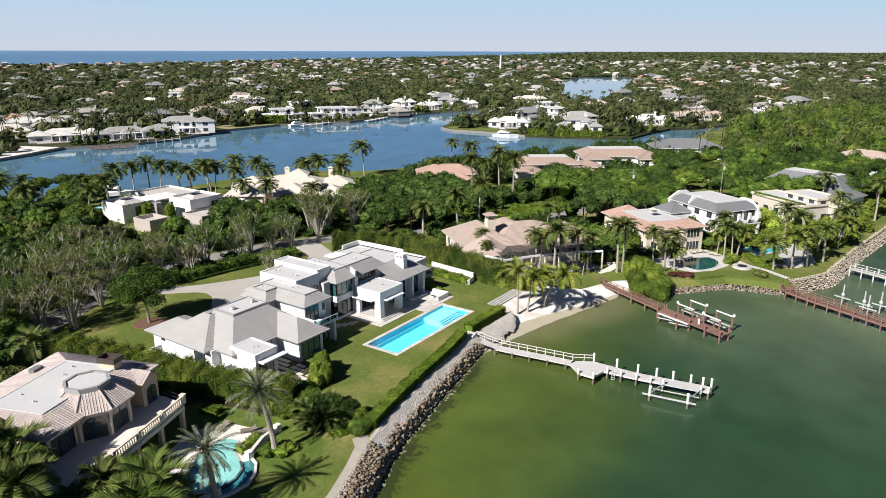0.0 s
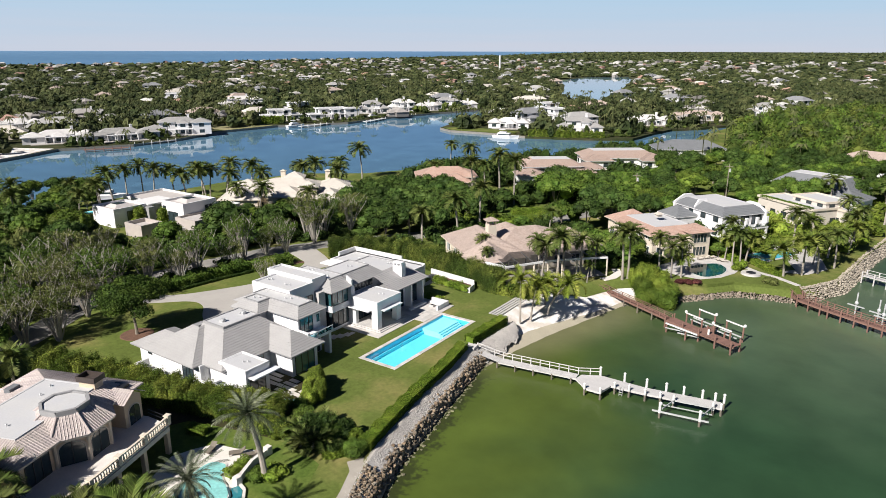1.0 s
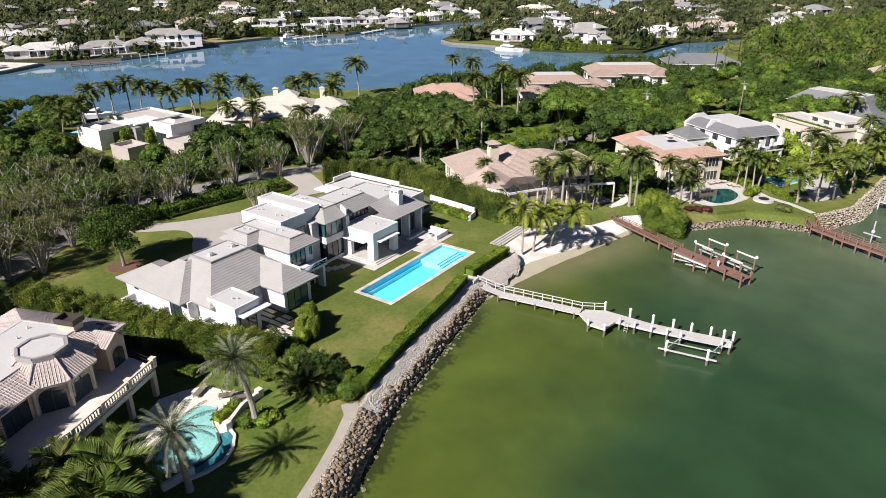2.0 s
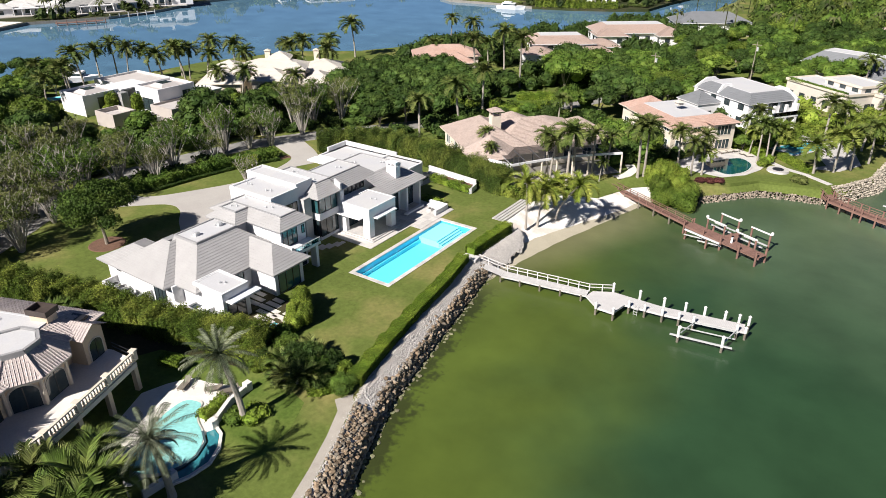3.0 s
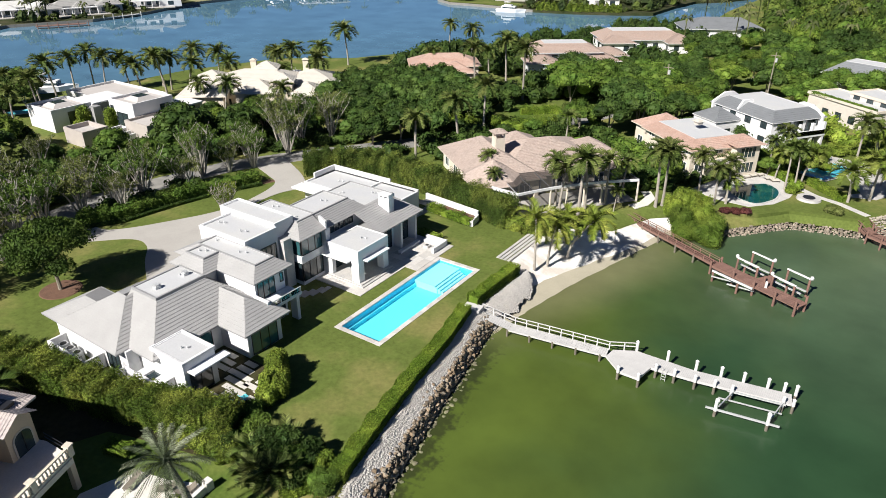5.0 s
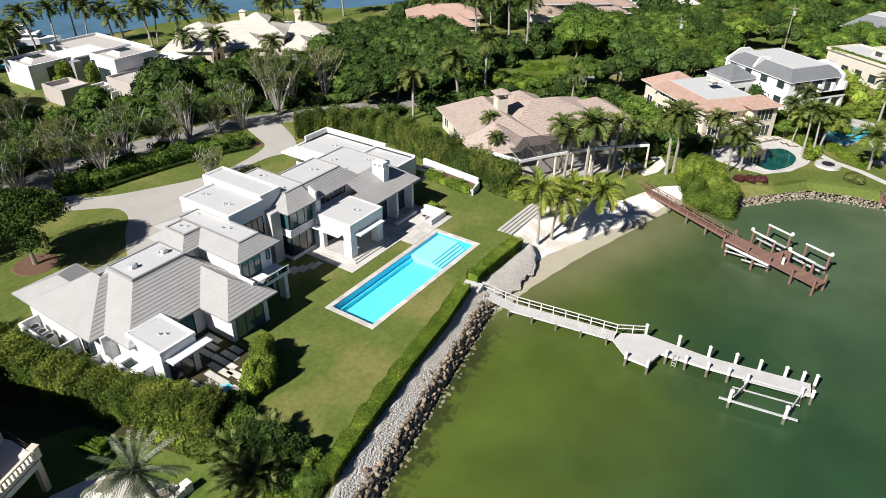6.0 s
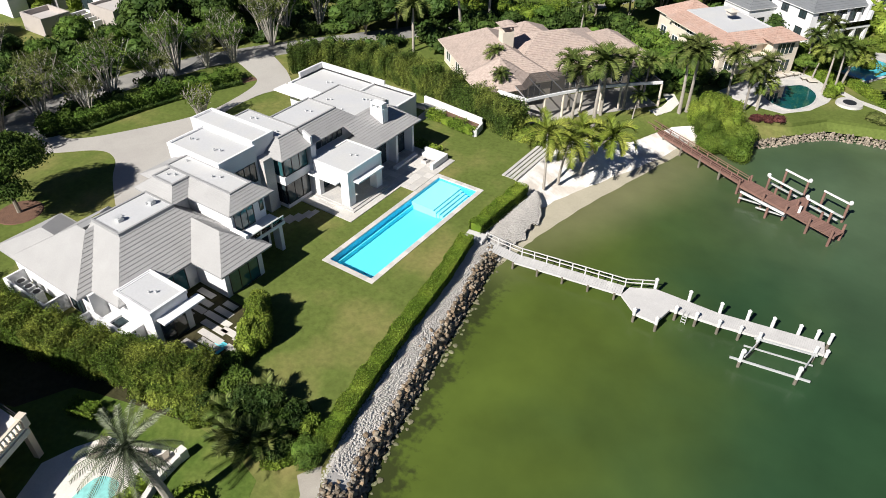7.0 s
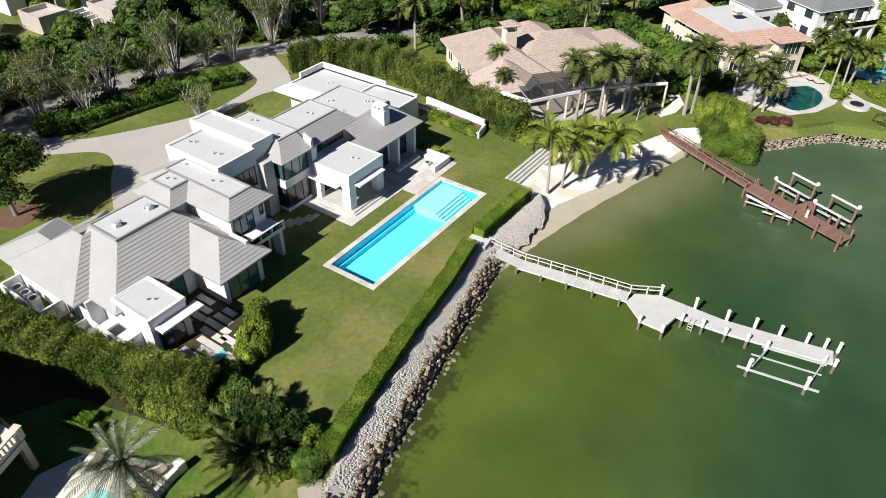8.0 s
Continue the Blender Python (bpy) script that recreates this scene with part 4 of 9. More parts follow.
def garden_walls():
    w = thing("garden_wall", "white rendered garden wall with a planted trough", "wall")
    g = Geo()
    g.beam((-20.0, 37.3, 3.3), (-8.9, 35.9, 3.3), 0.35, 1.7)
    g.beam((-8.9, 35.9, 3.0), (-8.4, 33.3, 3.0), 0.3, 1.1)
    part("wall", g, STUCCO, w)
    part("trough", Geo().beam((-17.2, 34.4, 2.9), (-8.4, 33.3, 2.9), 0.3, 1.0), STUCCO, w, "white planter front")
    part("soil", Geo().prism([(-17.2, 34.5), (-8.5, 33.4), (-8.9, 35.8), (-17.4, 36.9)], 2.4, 3.2), MULCH, w)
    part("ledge", Geo().beam((-19.5, 36.5, 3.35), (-15.5, 36.0, 3.35), 0.9, 0.12), TRAVERTINE, w)
    f = thing("fire_pit_seat", "white rendered seat wall around a square fire pit", "seat wall")
    g = Geo().box(-11.6, -8.0, 25.3, 25.75, G, 3.4).box(-8.35, -7.95, 22.2, 25.3, G, 3.4)
    part("seat_wall", g, STUCCO, f)
    part("bench", Geo().box(-11.6, -8.4, 24.6, 25.28, G, 2.95).box(-12.4, -11.8, 19.6, 24.2, G, 2.9), STUCCO, f, "low white bench")
    part("fire_pit", Geo().box(-10.4, -9.6, 23.0, 23.8, G, 2.95), TRAVERTINE, f, "square stone fire pit")
    part("burner", Geo().box(-10.2, -9.8, 23.2, 23.6, 2.95, 2.99), BLACK, f)


garden_walls()

# stepping slabs in the shade of the house
STEPS_AT = [(-16.2, 2.0, 2.2), (-15.6, 3.0, 2.6), (-15.0, 4.0, 2.2), (-14.4, 5.0, 2.4), (-13.9, 5.9, 1.8), (-8.9, -12.6, 3.4), (-8.3, -13.6, 3.2), (-7.6, -14.6, 3.0), (-6.9, -15.4, 2.6), (-6.4, -13.2, 2.2), (-5.8, -12.2, 1.8), (-8.0, -16.4, 2.6), (-9.2, -11.6, 2.2), (-9.4, -10.6, 1.6), (-12.8, -10.7, 2.2), (-12.3, -11.7, 2.8), (-12.0, -12.7, 2.6), (-12.6, -13.7, 2.4), (-4.7, -14.6, 1.6), (-5.6, -16.6, 1.8), (-5.0, -13.4, 1.4)]
for x, y, w in STEPS_AT:
    plain("stepping_slab", Geo().box(x - 0.35, x + 0.35, y - w / 2, y + w / 2, G, G + 0.06) if y > 0 else Geo().box(x - w / 2, x + w / 2, y - 0.35, y + 0.35, G, G + 0.06),
          SLABSTONE, "pale stone stepping slab set in grass", "stepping stone", "stepping slabs")
# dark sheet under the slabs stands in for the house's deep shade
sheet("ground_slab_shade", [(-14.7, -14.3), (-9.9, -14.3), (-9.9, -18.2), (-4.4, -17.8), (-4.0, -14.5), (-5.2, -11.4), (-7.6, -9.95), (-14.7, -9.95)], G + 0.015, SHADE_EARTH, "dark sheet painting the house's shade between the stepping slabs", "planting bed", 0.1)
plain("plunge_pool", Geo().prism([(-6.6, -15.9), (-5.3, -15.9), (-5.3, -14.4), (-6.6, -14.4)], G, G + 0.05), POOLTILE, "small bright blue plunge pool", "pool")

# shallow lawn steps down to the beach
steps = thing("beach_steps", "long pale concrete lawn steps above the beach", "steps")
for k in range(4):
    part("step", Geo().prism([(0.0 + 0.55 * k, 26.4), (0.42 + 0.55 * k, 26.5), (0.52 + 0.55 * k, 36.0), (0.1 + 0.55 * k, 36.1)], G - 0.6, G + 0.16 - 0.035 * k), TRAVERTINE, steps)


# ---- shore ----
def stone(g, x, y, z, r, rnd, n=6, flat=1.0):
    g.dome((x, y, z), r * rnd.uniform(0.8, 1.25), r * rnd.uniform(0.8, 1.25), r * flat * rnd.uniform(0.55, 0.85), n, 3, 0.28, rnd.random())


def shore():
    rnd = random.Random(5)
    bank = [(76, -160), (46, -104), (29, -66), (19.5, -41), (15.2, -29), (11.8, -20.5), (10.4, -16.3), (9.6, -12), (7.7, -2.9), (5.0, 10.9), (4.7, 13.6)]
    slope = Geo()
    top = bank

    def level(s):
        """The bank's height, s metres out: a gently falling strip of gravel, then a steep face of boulders."""
        return G - 0.6 * max(s, 0.0) if s < 1.7 else G - 1.02 - 1.95 * (s - 1.7)

    face = Geo()
    for u, v, geo in ((0.0, 1.7, slope), (1.7, 3.0, face)):
        for (a, b), (c, d) in zip(zip(offset(top, -u), offset(top, -u)[1:]), zip(offset(top, -v), offset(top, -v)[1:])):
            geo.add([(*a, level(u)), (*b, level(u)), (*d, level(v)), (*c, level(v))], [(3, 2, 1, 0)])
    rip = plain("riprap", slope, PALEROCK, "sloping bank of pale gravel and brown boulders along the water", "rock bank", kind="structure")
    part("lower_face", face, BROWNROCK, rip, "brown earth and stone under the boulders")
    g = Geo()
    for x, y, dx, dy in along(bank, 0.12):
        wide = 1.62 if y > -19 else 0.3
        for k in range(34 if y > -19 else 6):
            s = rnd.uniform(-0.3, wide)
            if s < wide - 0.3 or rnd.random() < 0.5:
                stone(g, x + dy * s + rnd.uniform(-0.15, 0.15), y - dx * s + rnd.uniform(-0.15, 0.15), level(s) + 0.0, rnd.uniform(0.055, 0.11), rnd, 5, 0.5)
    tagged(part("rubble", g, PALEROCK, rip), "pale limestone rubble", kind="stuff")
    meshes = []
    for k in range(8):
        m = Geo()
        stone(m, 0, 0, 0, 1.0, rnd, 7)
        me = m.mesh("boulder")
        me.materials.append(BROWNROCK)
        meshes.append(me)
    rest = Geo()
    sunk = Geo()
    for x, y, dx, dy in along(bank[::-1], 0.30):
        # two tight rows of boulders at the gravel's edge, smaller ones among and above them
        south = y < -20
        for s, share, r0, r1 in ((0.2, 0.8 * south, 0.14, 0.26), (0.5, 1.0 * south, 0.16, 0.3), (0.8, 1.0 * south, 0.18, 0.32), (1.1, south or 0.04, 0.18, 0.32), (1.38, south or 0.14, 0.16, 0.26), (1.62, 0.95, 0.14, 0.28), (1.85, 0.95, 0.2, 0.38), (2.08, 1.0, 0.2, 0.36), (2.3, 1.0, 0.14, 0.32)):
            if rnd.random() > share:
                continue
            q, r = s + rnd.uniform(-0.12, 0.12), rnd.uniform(r0, r1)
            at = (x - dy * q + rnd.uniform(-0.12, 0.12), y + dx * q + rnd.uniform(-0.12, 0.12), level(q) + 0.07)
            if not -15.5 < y < 13 or s < 1.7 or s > 2.2:
                stone(rest, *at, r, rnd, 7)
                continue
            ob = new("boulder", rnd.choice(meshes))
            ob.parent = rip
            ob.location = at
            ob.rotation_euler = (rnd.uniform(-0.5, 0.5), rnd.uniform(-0.5, 0.5), rnd.uniform(0, 6))
            ob.scale = (r, r * rnd.uniform(0.8, 1.2), r)
        # stones standing in the water
        for k in range(3):
            if rnd.random() < 0.55:
                q = rnd.uniform(2.5, 2.85) if k else rnd.uniform(2.4, 3.3)
                stone(sunk, x - dy * q + rnd.uniform(-0.15, 0.15), y + dx * q + rnd.uniform(-0.15, 0.15), 0.0, rnd.uniform(0.1, 0.3), rnd, 7, 0.6)
    tagged(part("water_stones", sunk, pbr("olive_grey_weedy_stone", (0.20, 0.185, 0.115), 0.3, 1.4, 6, 0.8, 0.06, island=0.3, second=(0.13, 0.14, 0.07)), rip), "olive-grey weedy stones at the waterline", kind="stuff")
    tagged(part("boulder_row", rest, BROWNROCK, rip), "brown boulders", kind="stuff")
    # pale rubble beside the dock and the strip along the sand
    g = Geo()
    for k in range(6000):
        u, w = rnd.random(), rnd.random()
        wide = 2.55 * (1 - u ** 7) ** 0.5 * (1 + 0.10 * math.sin(u * 19) + 0.05 * math.sin(u * 47))
        y = 13.0 + 13.0 * u
        inner = 4.1 + 0.5 * min(1, (y - 13) / 6)
        x = inner + 0.35 + wide * w ** 0.9 + rnd.uniform(-0.12, 0.12)
        shore_x = 7.2 + 0.9 * min(1, (y - 12.9) / 7.1)
        stone(g, x, y, G - 0.05 - 2.2 * max(0, (x - inner) / (shore_x - inner)) + 0.16 * math.sin(math.pi * w), rnd.uniform(0.07, 0.14), rnd, 5, 0.55)
    tagged(plain("rubble_patch", g, PALEROCK, "pale limestone rubble between lawn and beach", "rocks"), kind="stuff")
    # beach
    wet = [(7.4, 12.6), (7.8, 17), (8.1, 20), (9.2, 25.5), (10.4, 31), (12.3, 38), (14.6, 47), (16.8, 55), (21, 59)]
    dry = [(5.2, 12.9), (5.4, 17), (5.6, 20), (6.1, 25.5), (7.9, 31), (10.7, 38), (13.9, 46), (16.2, 54.4), (20.5, 59.4)]
    back = [(4.0, 13.0), (4.4, 17), (4.4, 20), (1.6, 26.4), (1.8, 31), (2.2, 38), (5.0, 47), (9.5, 55), (15, 59.5)]
    out = [(9.5, 9), (13, 15), (14.5, 20), (14.5, 26), (16, 31), (18, 38), (20.5, 46), (23, 53), (27, 57)]
    def fine(line, jitter):
        out = []
        for i, (p, q) in enumerate(zip(line, line[1:])):
            for k in range(6):
                u = k / 6
                w = jitter * math.sin(i * 2.3 + k * 1.1) + jitter * rnd.uniform(-0.7, 0.7)
                out.append((p[0] + (q[0] - p[0]) * u + w, p[1] + (q[1] - p[1]) * u))
        return out + [line[-1]]

    wet, dry, back, out = fine(wet, 0.05), fine(dry, 0.14), fine(back, 0.0), fine(out, 0.3)
    a, b = Geo(), Geo()
    for i in range(len(wet) - 1):
        a.add([(*back[i], G - 0.05), (*dry[i], 0.22), (*dry[i + 1], 0.22), (*back[i + 1], G - 0.05)], [(0, 1, 2, 3)])
        b.add([(*dry[i], 0.22), (*wet[i], 0.06), (*wet[i + 1], 0.06), (*dry[i + 1], 0.22)], [(0, 1, 2, 3)])
        b.add([(*wet[i], 0.06), (*out[i], -0.7), (*out[i + 1], -0.7), (*wet[i + 1], 0.06)], [(0, 1, 2, 3)])
    plain("ground_beach", a, SAND, "white sand of a small private beach", "beach", kind="structure")
    plain("ground_wet_sand", b, WETSAND, "wet tan sand at the water's edge", "beach", kind="structure")
    # grass creeping over the upper sand at the far end
    turf = Geo()
    for i in range(len(back) - 1):
        if back[i][1] > 41:
            p, q = [tuple(Vector((*back[j], G + 0.03)).lerp(Vector((*dry[j], 0.26)), min(0.5, (back[j][1] - 41) / 12))) for j in (i, i + 1)]
            turf.add([(*back[i], G + 0.03), p, q, (*back[i + 1], G + 0.03)], [(0, 1, 2, 3)])
    plain("ground_shore_turf", turf, GRASS, "shaded grass above the far end of the beach", "lawn", kind="structure")
    # a thin line of foam where the ripples end
    foam = Geo()
    for i in range(8, len(wet) - 8):
        w = 0.05 + 0.07 * rnd.random()
        (p, q), (u, v) = wet[i], wet[i + 1]
        foam.add([(p + 0.25, q, 0.012), (p + 0.25 + w, q, 0.012), (u + 0.25 + w, v, 0.012), (u + 0.25, v, 0.012)], [(0, 1, 2, 3)])
    plain("foam_line", foam, pbr("white_foam", (0.50, 0.49, 0.45), 0.3, 1.5, 8, 0.8, 0), "thin broken line of foam along the beach", "foam", kind="structure")
    # seawall rocks on the neighbouring shore
    g = Geo()
    wall = [(20, 58.5), (24.3, 58.3), (28.2, 63), (32.3, 67.4), (38, 69), (42.4, 69.6), (46, 74), (50, 81.5), (53.4, 106), (57, 126), (64, 170)]
    pale = Geo()
    for x, y, dx, dy in along(wall, 0.34):
        high = x > 44
        for k in range(10 if high else 5):
            s = -1.65 + 0.21 * k if high else -0.45 + 0.22 * k
            z = min(2.5, 2.35 - 1.5 * (s + 1.25)) if high else 0.9 - 0.95 * (s + 0.45)
            stone(pale if high else g, x + dy * s + rnd.uniform(-0.2, 0.2), y - dx * s + rnd.uniform(-0.2, 0.2), z, rnd.uniform(0.15, 0.28), rnd, 5)
    # the lawn falls to the seawall
    inner = [(20.5, 59.6), (22.4, 60.6), (27.1, 64.6), (31.2, 68.9), (38, 70.8), (42.3, 71.5), (45.0, 76.2)]
    outer = [(19.6, 58.1), (24.2, 58.6), (28.0, 63.2), (32.2, 67.7), (38, 69.3), (42.3, 69.9), (46, 74.6)]
    fall = Geo()
    for i in range(len(inner) - 1):
        fall.add([(*inner[i], G + 0.012), (*outer[i], 0.95), (*outer[i + 1], 0.95), (*inner[i + 1], G + 0.012)], [(0, 1, 2, 3)])
    plain("ground_lawn_edge", fall, GRASS, "grass edge sloping to the boulder seawall", "lawn", kind="structure")
    tagged(plain("rock_revetment", pale, pbr("pale_tan_boulder", (0.33, 0.29, 0.235), 0.25, 1.0, 6, 0.9, 0.06, island=0.35), "broad bank of pale tan boulders round the garden's point", "rock bank"), kind="stuff")
    tagged(plain("seawall_rocks", g, pbr("brown_grey_seawall_rock", (0.25, 0.21, 0.165), 0.25, 1.0, 6, 0.9, 0.06, island=0.35), "brown boulder seawall along the neighbouring gardens", "rock wall"), kind="stuff")


shore()


# ---- docks ----
def dock():
    d = thing("dock", "grey composite boat dock on white-capped pilings", "dock")
    z = 1.05
    near, far = (5.4, 12.7), (21.36, 15.0)
    o = Vector((far[0] - near[0], far[1] - near[1])).normalized()
    s = Vector((-o.y, o.x))
    A, B = Vector(near), Vector(far)
    L = (B - A).length
    n = 60
    for k in range(n):
        p, q = A + o * (L * k / n + 0.008), A + o * (L * (k + 1) / n - 0.008)
        zz = z + 0.75 * max(0, 1 - (k / n) * 4)
        part("deck_board", Geo().prism([tuple(p), tuple(q), tuple(q + s * 1.55), tuple(p + s * 1.55)], zz - 0.04, zz), GREYWOOD, d)
    part("stringer", Geo().beam((*(A + s * 0.12 + o * 4), z - 0.16), (*(B + s * 0.12), z - 0.16), 0.14, 0.24).beam((*(A + s * 1.4 + o * 4), z - 0.16), (*(B + s * 1.4), z - 0.16), 0.14, 0.24), GREYWOOD, d)
    plat = [(21.36, 15.0), (23.7, 13.03), (25.86, 13.0), (26.4, 15.75), (31.0, 16.2), (40.7, 17.95), (40.4, 19.7), (30.6, 18.0), (24.0, 17.95), (21.6, 16.6)]
    part("platform", Geo().prism(plat, z - 0.05, z), GREYWOOD, d, "grey composite dock platform")
    part("platform_skirt", Geo().prism([(p[0] * 0.998 + 0.05, p[1] * 0.997 + 0.04) for p in plat], z - 0.3, z - 0.055), GREYWOOD, d)
    # board joints on the platform
    g = Geo()
    for k in range(70):
        x = 26.6 + 0.2 * k
        y0 = 15.78 + (x - 26.4) * 0.098 if x < 31 else 16.2 + (x - 31) * 0.18
        y1 = 17.96 + (x - 30.6) * 0.173 if x > 30.6 else 17.98
        g.box(x, x + 0.015, y0 + 0.03, y1 - 0.03, z, z + 0.004)
    part("board_joint", g, pbr("dock_board_joint", (0.36, 0.355, 0.345), 0.1, 1, 8, 0.8, 0), d)

    def piling(x, y, top, r=0.15, cap=True):
        ob = part("piling", Geo().tube([(x, y, -1.2), (x, y, z - 0.1)], [r, r], 10), DARKWOOD, d)
        if cap:
            sl = part("sleeve", Geo().tube([(x, y, z - 0.1), (x, y, top)], [r + 0.02, r + 0.02], 10), WHITEPVC, ob, "white piling sleeve")
            part("cap", Geo().tube([(x, y, top), (x, y, top + 0.06), (x, y, top + 0.24)], [r + 0.06, r + 0.06, 0.02], 10), WHITEPVC, ob, "white cone cap")

    for k in range(1, 6):
        for w in (0.1, 1.45):
            p = A + o * (L * k / 5.6 + 1.0) + s * w
            piling(p.x, p.y, 0, 0.13, False)
    for x, y, t in ((23.9, 18.1, 2.2), (27.5, 18.2, 2.2), (30.7, 18.2, 2.2), (33.3, 18.75, 2.1), (35.6, 19.1, 2.1), (38.0, 19.5, 2.1), (39.6, 19.85, 2.0), (40.75, 19.85, 2.15),
                    (25.95, 12.85, 1.75), (23.6, 12.9, 1.7), (27.0, 15.6, 1.75), (29.0, 15.85, 1.75), (31.2, 16.05, 1.75), (33.2, 16.4, 1.75), (40.85, 17.8, 1.7)):
        piling(x, y, t)
    # handrails
    posts = [A + o * (L * k / 11) + s * 1.5 for k in range(12)]
    lift = [0.75 * max(0, 1 - (k / 11) * 4) for k in range(12)]
    for p, e in zip(posts, lift):
        part("rail_post", Geo().box(p.x - 0.06, p.x + 0.06, p.y - 0.06, p.y + 0.06, z + e - 0.25, z + e + 1.05), GREYWOOD, d)
    for h in (0.55, 1.02):
        for (p, e), (q, f) in zip(zip(posts, lift), zip(posts[1:], lift[1:])):
            part("handrail", Geo().beam((p.x, p.y, z + e + h), (q.x, q.y, z + f + h), 0.07, 0.1), GREYWOOD, d)
        part("handrail", Geo().beam((*posts[-1], z + h), (23.8, 17.95, z + h), 0.07, 0.1), GREYWOOD, d)
    part("rail_post", Geo().box(22.6, 22.72, 17.2, 17.32, z - 0.2, z + 1.05), GREYWOOD, d)
    g = Geo().beam((21.4, 15.05, z + 1.0), (23.6, 13.2, z + 1.0), 0.05, 0.06)
    # ladder
    l = Geo()
    for x in (27.7, 28.15):
        l.tube([(x, 15.75, z + 0.5), (x, 15.62, z + 0.5), (x, 15.55, -0.6)], [0.03] * 3, 6)
    for k in range(4):
        l.beam((27.7, 15.57, 0.9 - 0.35 * k), (28.15, 15.57, 0.9 - 0.35 * k), 0.08, 0.05)
    part("ladder", l, ALU, d, "aluminium swim ladder")
    # landing at the bank
    plain("dock_landing", Geo().prism([(3.2, 12.4), (5.5, 12.6), (5.3, 14.2), (3.0, 13.9)], G - 0.3, G + 0.06), GREYWOOD, "grey composite landing between two hedges", "landing")
    return d


dock()


def boat_lift():
    b = thing("boat_lift", "empty white aluminium boat lift beside the dock", "boat lift")
    z = 0.85
    for x, y in ((34.25, 12.75), (39.2, 13.5), (35.0, 16.35), (39.9, 17.45)):
        p = part("piling", Geo().tube([(x, y, -1.2), (x, y, 0.75)], [0.16, 0.16], 10), DARKWOOD, b)
        part("sleeve", Geo().tube([(x, y, 0.75), (x, y, 2.0)], [0.18, 0.18], 10), WHITEPVC, p)
    part("carrier_beam", Geo().beam((33.3, 12.55, 0.95), (40.3, 13.6, 0.95), 0.15, 0.2), ALU, b)
    part("carrier_beam", Geo().beam((34.6, 16.2, 1.2), (40.2, 17.2, 1.2), 0.14, 0.2), ALU, b)
    for x0, y0, x1, y1 in ((34.5, 12.9, 35.2, 16.3), (39.3, 13.6, 39.9, 17.3)):
        part("cross_beam", Geo().beam((x0, y0, 1.35), (x1, y1, 1.35), 0.12, 0.16), ALU, b)
    part("bunk", Geo().beam((34.0, 15.1, 0.75), (40.1, 16.1, 0.75), 0.13, 0.12), ALU, b)
    for x, y in ((34.3, 12.8), (39.2, 13.5)):
        part("motor", Geo().dome((x, y, 2.1), 0.24, 0.22, 0.26, 10, 6), WHITEPVC, b, "white motor cover")
    return b


boat_lift()


